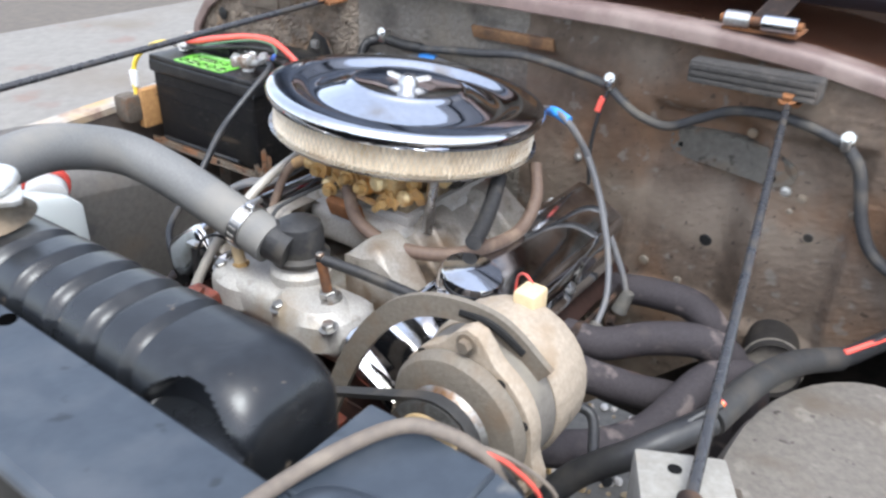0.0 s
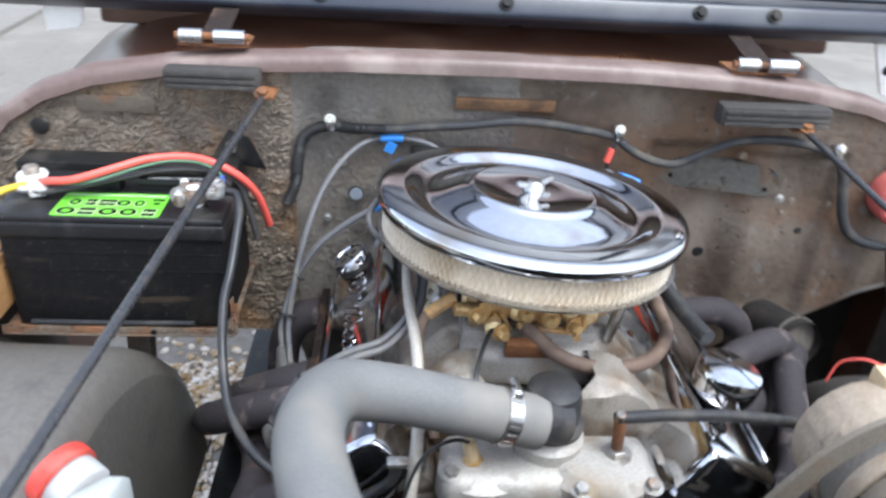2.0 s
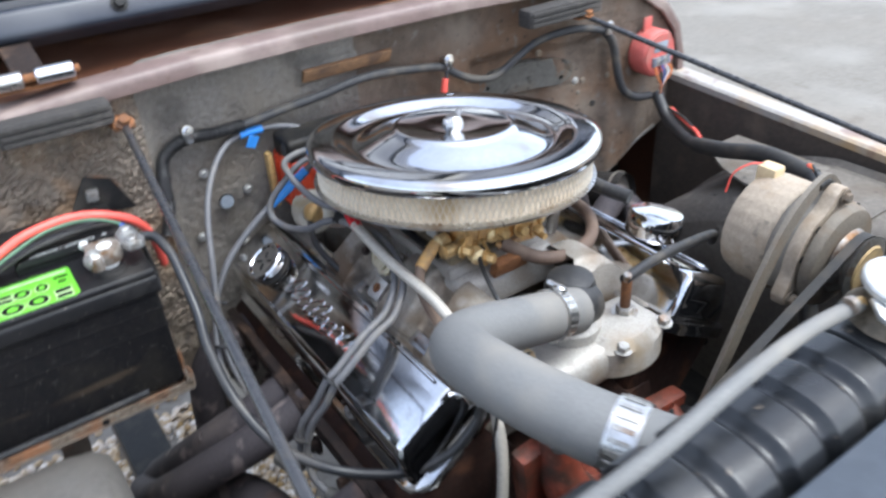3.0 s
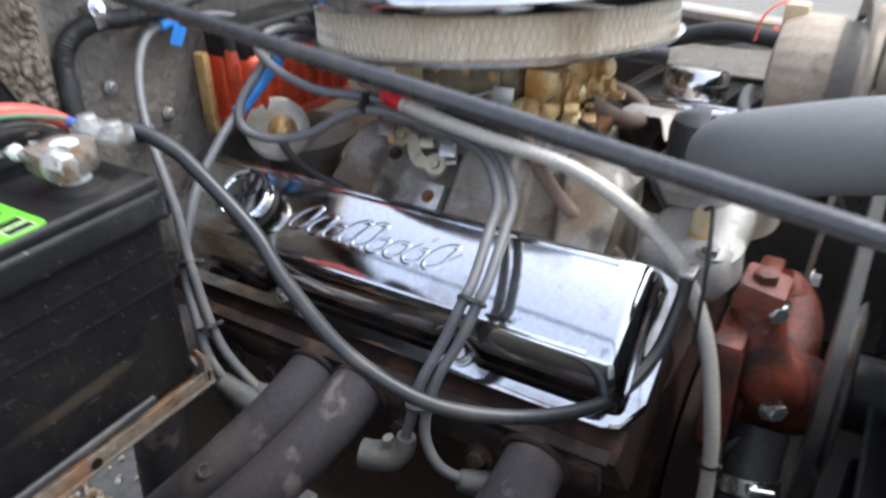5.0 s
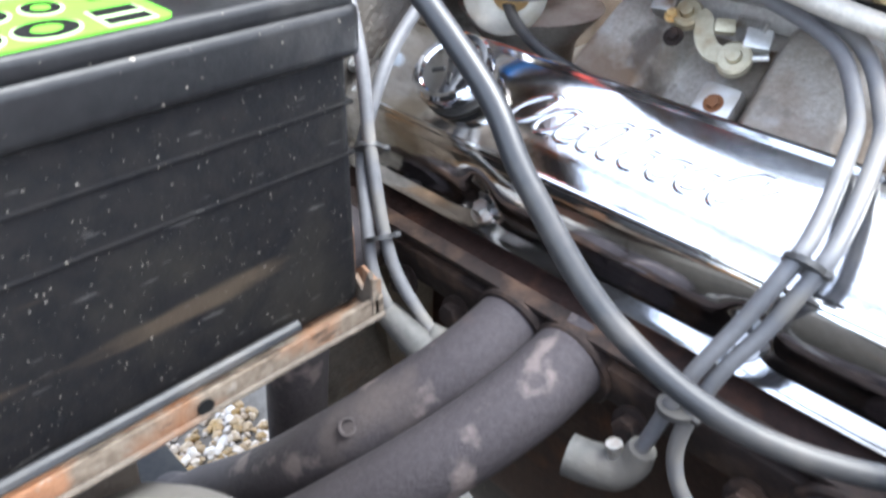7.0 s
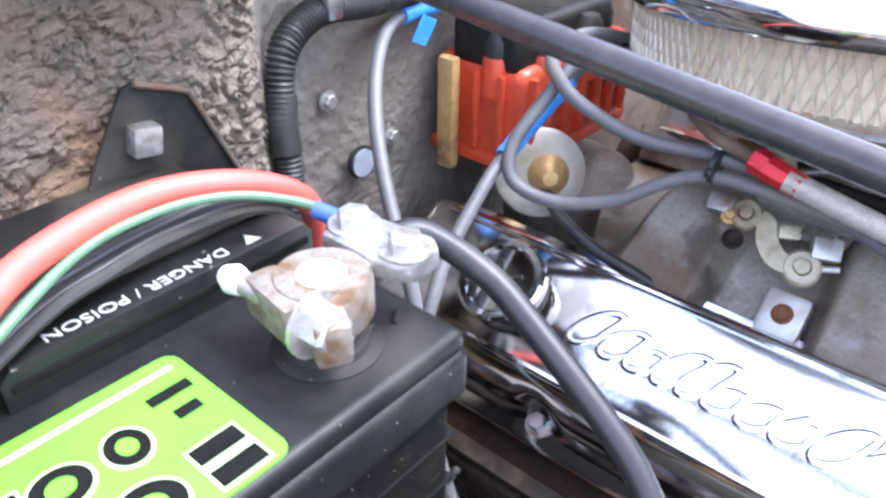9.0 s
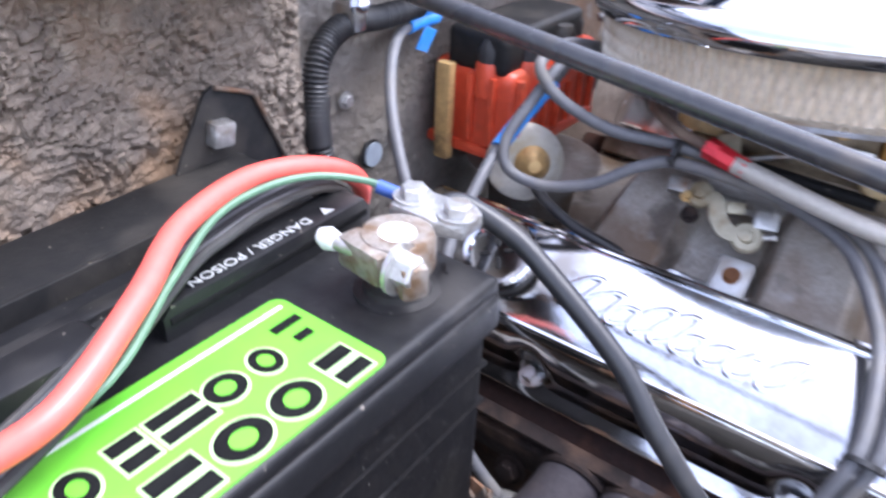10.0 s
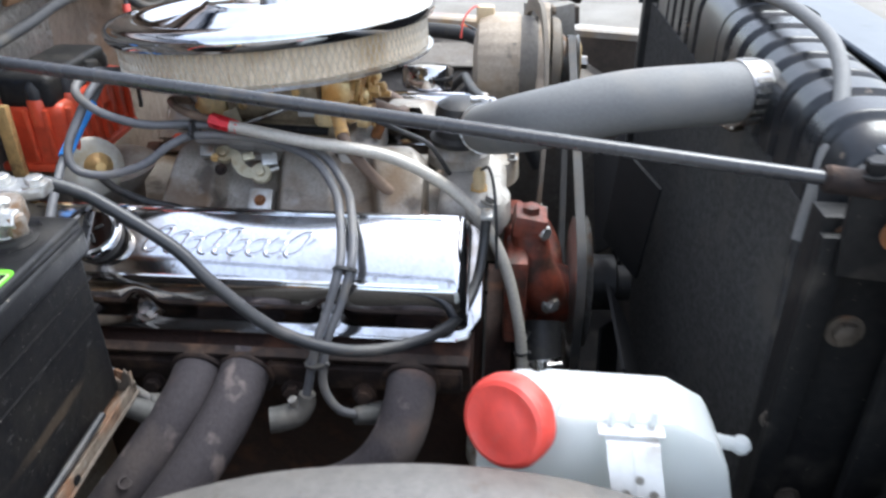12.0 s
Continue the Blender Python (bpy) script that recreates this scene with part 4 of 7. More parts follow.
for a in (195, 15):
    ear = [(0.023, -0.014), (0.035, -0.0045), (0.037, 0.0), (0.035, 0.0045), (0.023, 0.014)]
    part("cap_ear", prism([(u, -v) for u, v in ear], -0.0022, 0.0022, CAP @ at(0, 0, 1.0535, 0, 0, a) @ Matrix.Diagonal((1.06, 1.06, 1.06, 1)) @ at(0, 0, 0, 0, 10, 0) @ at(0, 0, 0, 90), 0.0009), "cap_metal", cap)
part("outlet", rod((-0.155, -0.494, 0.980), (-0.174, -0.454, 0.9865), 0.0225, 28), "tank_black", radiator)

hose = thing("overflow_hose", (-0.1, -0.46, 1.04), "thin grey rubber overflow hose along the radiator tank", "hose")
part("tubing", tube([(-0.012, -0.490, 1.047), (-0.062, -0.484, 1.044), (-0.14, -0.489, 1.046), (-0.215, -0.492, 1.038), (-0.272, -0.482, 1.017), (-0.312, -0.464, 0.984), (-0.329, -0.4545, 0.93)], 0.0058, 12), "rubber_hose", hose)
part("drain_tail", tube([(-0.328, -0.4550, 0.935), (-0.333, -0.4540, 0.895), (-0.337, -0.4535, 0.86), (-0.346, -0.453, 0.785)], 0.0050, 12), "rubber_black", hose, "darker lower end of the hose")

part("spring_clamp", lathe([(0.0058, -0.003), (0.0068, -0.003), (0.0068, 0.003), (0.0058, 0.003)], at(-0.022, -0.4895, 1.0495) @ Vector((-1, 0.02, 0.03)).to_track_quat("Z", "Y").to_matrix().to_4x4(), 16), "steel", hose, "steel spring clamp")
part("neck_nipple", rod((-0.010, -0.491, 1.049), (-0.024, -0.4895, 1.0495), 0.004, 12), "brass", hose)

upper = thing("radiator_hose", (-0.17, -0.45, 0.98), "thick grey moulded upper radiator hose", "hose")
pts = [(-0.165, -0.474, 0.986), (-0.193, -0.412, 0.989), (-0.208, -0.342, 0.986), (-0.196, -0.276, 0.965), (-0.153, -0.248, 0.942), (-0.085, -0.231, 0.912), (-0.012, -0.221, 0.885)]
part("hose_body", tube(pts, 0.0255, 28, 12), "rubber_hose", upper)
clamp_band((-0.1790, -0.4430, 0.9875), (-0.028, 0.062, 0.003), 0.0260, 0.021, upper, turn=180)
clamp_band((-0.046, -0.2260, 0.8978), (0.074, 0.010, -0.027), 0.0259, 0.014, upper)

# black pan and rails added to shade the bright ground under the bay
cross = thing("front_shade_frame", (0, -0.45, 0.36), "black pan and frame rails added to shade the ground below the radiator", "frame")
part("pan", box((0.92, 0.40, 0.02), at(0, -0.42, 0.40), 0.004), "black_metal", cross)
for s in (-1, 1):
    part("rail", box((0.07, 1.5, 0.12), at(s * 0.40, 0.15, 0.36), 0.01), "black_metal", cross)

# ---- brace rods ----
for p, q, lab in (((-0.320, 0.190, 1.052), (-0.386, -0.464, 1.000), "black brace rod from firewall to grille over the battery side"), ((0.404, 0.200, 1.030), (0.5110, -0.366, 0.9185), "black brace rod from firewall to grille over the alternator side")):
    r_ = thing("brace_rod", q, lab, "brace rod", "brace rods")
    part("bar", rod(p, q, 0.0046 if p[0] < 0 else 0.0042, 16), "rod_black", r_)
    v = (Vector(q) - Vector(p)).normalized()
    part("end_eye", rod(Vector(q) - v * 0.03, Vector(q) + v * 0.006, 0.0085, 14, bevel=0.002), "flange_rust", r_, "rusty flattened end")
    part("top_bolt", hexbolt(Vector(p) + Vector((0, -0.004, 0.004)), (0, -0.5, 1), 0.007, 0.008), "rust", r_)
    part("end_bolt", hexbolt(Vector(q) + Vector((0, 0.0, 0.008)), (0, 0.2, 1), 0.008, 0.009), "black_metal", r_)
    part("top_tab", box((0.024, 0.06, 0.004), at(p[0], p[1] + 0.032, p[2] - 0.004), 0.001), "rust", r_)

rb = thing("rod_bracket", (-0.385, -0.47, 0.95), "black folded bracket holding the brace rod at the grille", "bracket")
part("plate", prism([(-0.022, -0.055), (0.022, -0.055), (0.026, 0.0), (0.016, 0.020), (-0.014, 0.022), (-0.024, 0.004)], -0.004, 0.004, at(-0.388, -0.478, 0.992, 0, 0, 80), 0.0015), "black_metal", rb)
part("tab", box((0.030, 0.042, 0.006), at(-0.386, -0.488, 1.008, -8, 0, 0), 0.002), "black_metal", rb)
part("stud", rod((-0.386, -0.492, 1.008), (-0.386, -0.492, 1.026), 0.0055, 10), "steel", rb)
part("bolt", hexbolt((-0.402, -0.478, 0.975), (-1, 0.2, 0), 0.007, 0.008), "rust", rb)

brk = thing("headlight_bracket", (0.50, -0.335, 0.80), "dusty grey folded steel box bracket on the inner fender", "bracket")
B = at(0.499, -0.322, 0.866, -6, 0, 27)
part("box_plate", box((0.064, 0.064, 0.098), B, 0.004), "bracket_grey", brk)
part("end_tab", box((0.006, 0.060, 0.080), B @ at(0.037, -0.004, -0.010, 0, 6, 0), 0.002), "tray", brk, "rusty folded end plate")
part("front_lip", box((0.062, 0.010, 0.030), B @ at(0, -0.036, 0.026), 0.003), "tray", brk, "rust-stained front lip")
part("bolt_hole", lathe([(0.005, 0), (0.005, 0.0008)], B @ at(-0.006, 0.012, 0.0488), 14), "ink", brk)

# ---- engine ----
engine = thing("engine_block", (0, 0.0, 0.36), "rusty dark red V8 engine block and heads", "engine")
part("block", box((0.26, 0.48, 0.36), at(0, 0.01, 0.54), 0.02, 2), "block_rust", engine)
part("oil_pan", box((0.22, 0.40, 0.12), at(0, 0.02, 0.33), 0.03, 2), "black_metal", engine)
part("bell_housing", lathe([(0.19, 0), (0.17, 0.06), (0.13, 0.2)], at(0, 0.24, 0.56, -90), 28), "cast_grey", engine)
TILT = 35.0
for s in (-1, 1):
    hd = part("cylinder_head", box((0.125, 0.47, 0.095), at(s * 0.160, 0.012, 0.722, 0, s * TILT, 0), 0.008, 2), "block_rust", engine)
part("timing_cover", lathe([(0.12, 0), (0.12, 0.03), (0.10, 0.04)], at(0, -0.235, 0.56, 90), 32), "block_rust", engine)

# valve covers
def cover_place(s, y):
    """Section of a valve cover: u runs outwards along the tilted rail, v stands off it."""
    cx, cz = 0.169, 0.788
    lean, tall = TILT, 1.0
    if s > 0:
        cx, y, cz, lean, tall = 0.166, y - 0.026, 0.790, 28.0, 1.2
    c, n = math.cos(radians(lean)), math.sin(radians(lean))
    return lambda u, v: (s * (cx + u * c + v * tall * n), y, cz - u * n + v * tall * c)


def valve_cover(s, label):
    vc = thing("valve_cover", (s * 0.169, 0.0, 0.77), label, "valve cover", "valve covers")
    y0, y1 = -0.218, 0.238
    body = [(0.0625, 0.0), (0.060, 0.006), (0.0555, 0.012), (0.0535, 0.030), (0.0475, 0.040), (0.041, 0.0505), (0.034, 0.0535), (0.0, 0.0545), (-0.034, 0.0535), (-0.041, 0.0505), (-0.0455, 0.040), (-0.047, 0.020), (-0.050, 0.0)]
    st = []
    n = 220
    for k in range(n + 1):
        y = y0 + (y1 - y0) * k / n
        e = min(y - y0, y1 - y) / 0.013
        f = math.sqrt(max(0, 1 - (1 - min(e, 1)) ** 2))
        h = 0.55 + 0.45 * f if e < 1 else 1.0
        dent = 0.0
        for yc in (-0.085, 0.10):
            dent += math.exp(-((y - yc) / 0.011) ** 2)
        pl = cover_place(s, y)
        st.append(lambda u, v, pl=pl, h=h, d=dent, f=f: pl(u * (0.93 + 0.07 * f) - (0.007 * d if u > 0.045 and v < 0.035 else 0), v * h))
    part("cover_body", sweep_profile(body, st), "chrome_cover", vc, "polished chrome stamped cover")
    st = []
    for k in range(41):
        y = y0 - 0.012 + (y1 - y0 + 0.024) * k / 40
        e = min(y - (y0 - 0.012), (y1 + 0.012) - y) / 0.026
        f = 0.66 + 0.34 * math.sqrt(max(0, 1 - (1 - min(e, 1)) ** 2))
        pl = cover_place(s, y)
        st.append(lambda u, v, pl=pl, f=f: pl(u * f, v))
    fl = [(0.068, -0.007), (0.071, -0.004), (0.071, 0.003), (0.067, 0.005), (-0.062, 0.005), (-0.064, 0.002), (-0.064, -0.006)]
    part("flange", sweep_profile(fl, st), "chrome_cover", vc)
    # two pressed ribs on the crown
    for u in (0.036, -0.036):
        b = bmesh.new()
        pts = [cover_place(s, y)(u, 0.0535) for y in (-0.19, -0.1, 0.0, 0.1, 0.215)]
        part("crown_rib", tube(pts, 0.0022, 8, 6), "chrome_cover", vc)
    # separate puffed loops of uneven height, joined by a rising base line
    loops = ((0.092, 0.026, 1), (0.071, 0.021, 0), (0.054, 0.015, 0), (0.038, 0.024, 0), (0.024, 0.026, 0), (0.008, 0.014, 0), (-0.010, 0.015, 1), (-0.028, 0.014, 0), (-0.046, 0.024, 1))
    for yc, tall, tail in loops if s < 0 else ():
        pts = []
        for k in range(15):
            a = radians(-70 + 330 * k / 14)
            uu = 0.010 - tall * (0.5 - 0.5 * math.cos(a)) * (1.0 if k < 13 else 0.5)
            pts.append(cover_place(s, yc + 0.0085 * math.sin(a) - 0.70 * (0.010 - uu))(uu, 0.0515))
        if tail:
            pts += [cover_place(s, yc - 0.014)(0.002, 0.0515), cover_place(s, yc - 0.026)(-0.008, 0.0515)]
        part("embossed_loop", tube(pts, 0.0036, 12, 4), "chrome_cover", vc, "puffed embossed script-like loop")
    # bolts through the outer rail
    for yc in (-0.085, 0.10):
        p = Vector(cover_place(s, yc)(0.056, 0.006))
        part("cover_bolt", hexbolt(p, (s * math.sin(radians(TILT)), 0, math.cos(radians(TILT))), 0.006, 0.009), "chrome_dull", vc)
    return vc


valve_cover(-1, "chrome valve cover with embossed flourish beside the battery")
vc_right = valve_cover(1, "chrome valve cover beside the alternator")

nrm = Vector((-math.sin(radians(TILT)), 0, math.cos(radians(TILT))))
capm = Matrix.Translation(cover_place(-1, 0.142)(0.0, 0.054)) @ nrm.to_track_quat("Z", "Y").to_matrix().to_4x4()
oil = thing("oil_filler_cap", cover_place(-1, 0.142)(0.0, 0.054), "chrome push-in oil filler cap on the valve cover", "cap")
part("cap_body", lathe([(0.021, 0), (0.021, 0.008), (0.026, 0.009), (0.0275, 0.012), (0.0275, 0.019), (0.0255, 0.021), (0.022, 0.0205), (0.0205, 0.0185), (0.0, 0.0185)], capm, 44), "chrome", oil)
b = bmesh.new()
for a in (0, 90, 180, 270):
    box((0.009, 0.003, 0.0012), capm @ at(0, 0, 0.019, 0, 0, a + 30) @ at(0.009, 0, 0), 0.0004, 1, b)
part("cap_mark", b, "black_metal", oil, "dark moulded cross mark")
part("grommet", lathe([(0.024, -0.002), (0.026, 0.002), (0.022, 0.004)], capm, 30), "rubber_black", oil)

nr = Vector((math.sin(radians(TILT)) * 0.4, 0, 1)).normalized()
bp = Vector(cover_place(1, -0.115)(0.0, 0.053))
brm = Matrix.Translation(bp) @ nr.to_track_quat("Z", "Y").to_matrix().to_4x4()
br = part("breather", lathe([(0.024, 0.012), (0.033, 0.014), (0.035, 0.018), (0.035, 0.040), (0.032, 0.045), (0.012, 0.047), (0.0, 0.0475)], brm, 40), "chrome", vc_right, "chrome breather cap")
part("stem", lathe([(0.017, 0), (0.017, 0.02)], brm, 24), "black_metal", br)

# exhaust headers
left_header = None
for s in (-1, 1):
    hdr = thing("exhaust_header", (s * 0.30, 0.0, 0.40), "grey heat-stained tubular exhaust header", "header", "exhaust headers")
    left_header = hdr if s < 0 else left_header
    fb = box((0.008, 0.43, 0.030), at(s * 0.247, 0.0, 0.716, 0, s * 12, 0), 0.003, 2)
    part("flange", fb, "flange_rust", hdr, "rusty header flange")
    ports = (-0.165, -0.004, 0.042, 0.19)
    if s < 0:
        ways = ([(-0.238, -0.166, 0.72), (-0.276, -0.166, 0.710), (-0.302, -0.156, 0.686), (-0.315, -0.132, 0.657), (-0.318, -0.095, 0.634), (-0.318, -0.03, 0.612), (-0.335, 0.05, 0.585), (-0.38, 0.16, 0.53), (-0.40, 0.30, 0.44)],
                [(-0.238, -0.004, 0.724), (-0.284, 0.000, 0.708), (-0.325, 0.018, 0.681), (-0.362, 0.044, 0.650), (-0.404, 0.086, 0.604), (-0.428, 0.16, 0.535), (-0.43, 0.28, 0.44)],
                [(-0.238, 0.042, 0.722), (-0.280, 0.047, 0.705), (-0.316, 0.068, 0.676), (-0.350, 0.097, 0.641), (-0.380, 0.148, 0.585), (-0.395, 0.22, 0.515), (-0.41, 0.30, 0.43)],
                [(-0.235, 0.19, 0.722), (-0.280, 0.19, 0.712), (-0.308, 0.192, 0.672), (-0.318, 0.196, 0.60), (-0.322, 0.205, 0.46)])
    else:
        ways = ([(0.235, -0.165, 0.72), (0.29, -0.160, 0.715), (0.345, -0.11, 0.70), (0.385, -0.03, 0.69), (0.415, 0.07, 0.715), (0.45, 0.125, 0.70), (0.462, 0.14, 0.62), (0.45, 0.15, 0.45)],
                [(0.235, -0.012, 0.722), (0.29, -0.01, 0.715), (0.345, 0.03, 0.69), (0.385, 0.09, 0.65), (0.40, 0.15, 0.55), (0.40, 0.17, 0.45)],
                [(0.235, 0.042, 0.722), (0.285, 0.048, 0.725), (0.34, 0.075, 0.742), (0.395, 0.10, 0.745), (0.43, 0.125, 0.71), (0.437, 0.14, 0.62), (0.42, 0.15, 0.45)],
                [(0.235, 0.19, 0.722), (0.30, 0.19, 0.735), (0.36, 0.185, 0.735), (0.395, 0.185, 0.68), (0.40, 0.185, 0.50)])
    for w, yp in zip(ways, ports):
        part("primary_tube", tube(w, 0.0240 if s < 0 else 0.0215, 24, 10), "header", hdr)
        part("port_plate", lathe([(0.0285, -0.006), (0.0290, 0.003), (0.0275, 0.005), (0.0, 0.005)], at(s * 0.249, yp, 0.716, 0, s * 102, 0), 28), "flange_rust", hdr)
    for yp in (-0.12, -0.05, 0.09, 0.14):
        part("flange_bolt", hexbolt((s * 0.253, yp, 0.70), (s, 0, 0.2), 0.008, 0.010), "flange_rust", hdr)

part("air_stub", lathe([(0.0044, -0.006), (0.0062, -0.006), (0.0060, 0.007), (0.0044, 0.007), (0.0044, -0.004), (0.0, -0.004)], at(-0.352, 0.083, 0.668) @ Vector((-0.55, -0.35, 0.75)).to_track_quat("Z", "Y").to_matrix().to_4x4(), 18), "header", left_header, "cut-off air injection stub")
part("flange_ledge", box((0.012, 0.44, 0.004), at(-0.249, 0.0, 0.742, 0, -12, 0), 0.0015, 2), "flange_rust", left_header, "rusty ledge over the ports")

# intake manifold
def smoothstep(e0, e1, v):
    t = min(1.0, max(0.0, (v - e0) / (e1 - e0)))
    return t * t * (3 - 2 * t)


def runner_casting(s):
    """One bank of runners: broad flat-topped ridges with rounded shoulders over a sloping wall."""
    b = bmesh.new()
    grid = []
    for i in range(121):
        row = []
        for k in range(19):
            q = k / 18
            swing = 1.0 + 0.30 * q
            y = -0.165 + (0.260 + 0.035 * q) * i / 120
            ridge = 0.0
            for lo, hi in ((0.042, 0.092), (-0.064, -0.012), (-0.150, -0.098)):
                lo, hi = lo * swing, hi * swing
                ridge = max(ridge, smoothstep(lo - 0.007, lo + 0.006, y) * (1 - smoothstep(hi - 0.006, hi + 0.007, y)))
            x = 0.045 + 0.105 * q
            z = 0.9415 - x - 0.012 * max(0.0, q - 0.7) / 0.3 - 0.16 * max(0.0, 0.34 - q) ** 1.5
            d = 0.0225 * ridge * (1 - 0.5 * smoothstep(0.75, 1.0, q))
            row.append(b.verts.new((s * (x + 0.707 * d), y, z + 0.707 * d)))
        row.append(b.verts.new((s * 0.13, row[-1].co.y, 0.775)))
        grid.append(row)
    for r0, r1 in zip(grid, grid[1:]):
        for k in range(len(r0) - 1):
            b.faces.new((r0[k], r0[k + 1], r1[k + 1], r1[k]))
    for row in (grid[0], grid[-1]):
        b.faces.new(row + [b.verts.new((s * 0.045, row[-1].co.y, 0.775))])
    bmesh.ops.recalc_face_normals(b, faces=b.faces)
    return b


intake = thing("intake_manifold", (0, 0, 0.76), "dusty cast aluminium intake manifold with curved runners", "intake")
part("plenum", box((0.15, 0.20, 0.05), at(0, -0.005, 0.852), 0.015, 3), "aluminium_clean", intake)
part("valley_floor", box((0.25, 0.44, 0.03), at(0, -0.005, 0.775), 0.008, 2), "aluminium", intake)
for s in (-1, 1):
    part("runner_casting", runner_casting(s), "aluminium", intake, "broad cast runners stained brown")
    part("side_flange", box((0.05, 0.43, 0.02), at(s * 0.125, -0.005, 0.788, 0, s * 40, 0), 0.005, 2), "aluminium", intake)
    for y in (-0.195, -0.10, -0.003, 0.10, 0.19):
        mid = abs(y) < 0.01
        yb, xb, zb = (0.004, 0.118, 0.836) if mid else (y, 0.128, 0.808)
        b = box((0.028, 0.026, 0.016), at(s * xb, yb, zb, 0, s * 45, 0), 0.004, 2)
        part("boss", b, "cap_metal" if mid else "aluminium", intake)
        nb = Vector((s, 0, 1)).normalized()
        part("boss_bolt", hexbolt(Vector((s * xb, yb, zb)) + nb * 0.0075, nb, 0.0042, 0.004), "rust", intake, "rusty bolt")
part("water_crossover", box((0.21, 0.075, 0.05), at(0.005, -0.215, 0.812, 0, 0, 0), 0.02, 3), "aluminium_clean", intake)
part("front_lobe", lathe([(0.05, 0), (0.048, 0.03), (0.035, 0.042), (0.0, 0.044)], at(0.055, -0.228, 0.80) @ Matrix.Diagonal((1.1, 0.8, 1, 1)), 32), "aluminium_clean", intake)
part("front_lobe", lathe([(0.045, 0), (0.043, 0.025), (0.03, 0.034), (0.0, 0.036)], at(-0.06, -0.222, 0.80) @ Matrix.Diagonal((1.0, 0.8, 1, 1)), 32), "aluminium_clean", intake)
part("carb_pad", box((0.15, 0.17, 0.016), at(0, 0, 0.882), 0.006, 2), "aluminium_clean", intake)
part("thermostat_base", lathe([(0.036, 0), (0.036, 0.012), (0.028, 0.02), (0.027, 0.03)], at(0.006, -0.196, 0.838), 28), "aluminium_clean", intake)
part("stud", rod((0.071, -0.218, 0.835), (0.066, -0.222, 0.890), 0.0058, 10), "rust", intake)
part("stud_tip", rod((0.066, -0.222, 0.888), (0.065, -0.223, 0.899), 0.0048, 10, bevel=0.001), "steel", intake)
part("stud_nut", hexbolt((0.0705, -0.2185, 0.842), (-0.1, -0.08, 1), 0.010, 0.011), "steel", intake)
for x, y in ((-0.09, -0.235), (0.10, -0.25), (0.03, -0.255)):
    part("casting_bolt", hexbolt((x, y, 0.832), (0, -0.2, 1), 0.007, 0.008), "steel", intake)

thermo = thing("thermostat_housing", (0.006, -0.196, 0.858), "black thermostat housing under the radiator hose", "thermostat housing")
part("body", lathe([(0.033, 0), (0.034, 0.006), (0.028, 0.010), (0.028, 0.034), (0.025, 0.044), (0.015, 0.050), (0, 0.051)], at(0.006, -0.196, 0.862), 32), "rubber_black", thermo)
part("spigot", rod((0.014, -0.214, 0.880), (-0.046, -0.2255, 0.8985), 0.0225, 26), "rubber_black", thermo)

sender = thing("temperature_sender", (-0.068, -0.222, 0.825), "brass temperature sender in the manifold", "sender")
part("hex", lathe([(0.010, 0), (0.010, 0.012)], at(-0.068, -0.222, 0.828, 0, -12), 6), "brass", sender)
part("terminal", lathe([(0.007, 0.012), (0.007, 0.030), (0.004, 0.036)], at(-0.068, -0.222, 0.828, 0, -12), 14), "connector_tan", sender)

# water pump, pulleys, fan
pump = thing("water_pump", (0, -0.27, 0.55), "rusty orange-red water pump", "water pump")
part("housing", lathe([(0.07, 0), (0.072, 0.02), (0.055, 0.035), (0.04, 0.06), (0.035, 0.075)], at(0, -0.262, 0.66, 90), 32), "engine_red", pump)
for s in (-1, 1):
    part("leg", tube([(0.0, -0.300, 0.675), (s * 0.045, -0.302, 0.690), (s * 0.078, -0.296, 0.725 if s < 0 else 0.702), (s * 0.084, -0.285, 0.755 if s < 0 else 0.715), (s * 0.082, -0.277, 0.802 if s < 0 else 0.722)], lambda t: 0.030 - 0.010 * t, 20, 8), "engine_red", pump)
    part("leg_flange", box((0.056, 0.024, 0.115), at(s * 0.094, -0.266, 0.725 if s < 0 else 0.675, 0, s * 6, 0), 0.006, 2), "engine_red", pump)
    if s > 0:
        continue
    part("outlet_block", box((0.040, 0.036, 0.026), at(s * 0.082, -0.278, 0.806, 10, 0, 0), 0.005, 2), "engine_red", pump)
    part("outlet_plug", lathe([(0.010, 0), (0.010, 0.008), (0.006, 0.010)], at(s * 0.084, -0.279, 0.818), 6), "engine_red", pump)
    for y, z in ((-0.318, 0.708), (-0.302, 0.800), (-0.300, 0.655)):
        part("pump_bolt", hexbolt((s * 0.092, y + 0.012, z), (s * 0.75, -0.65, 0), 0.0085, 0.010), "zinc", pump)
lower = thing("lower_radiator_hose", (-0.10, -0.30, 0.62), "black lower radiator hose with a bright clamp", "hose")
part("hose_body", tube([(-0.070, -0.300, 0.665), (-0.098, -0.302, 0.630), (-0.128, -0.318, 0.580), (-0.19, -0.37, 0.52), (-0.27, -0.44, 0.49)], 0.0245, 22, 8), "rubber_black", lower)
clamp_band((-0.100, -0.3025, 0.626), (-0.028, -0.008, -0.045), 0.025, 0.014, lower)
gw = thing("ground_strap", (-0.10, -0.272, 0.70), "short black wire with a bright crimped lug at the pump", "wire")
part("lug", rod((-0.100, -0.271, 0.735), (-0.104, -0.272, 0.700), 0.0038, 10, r2=0.0055), "zinc", gw)
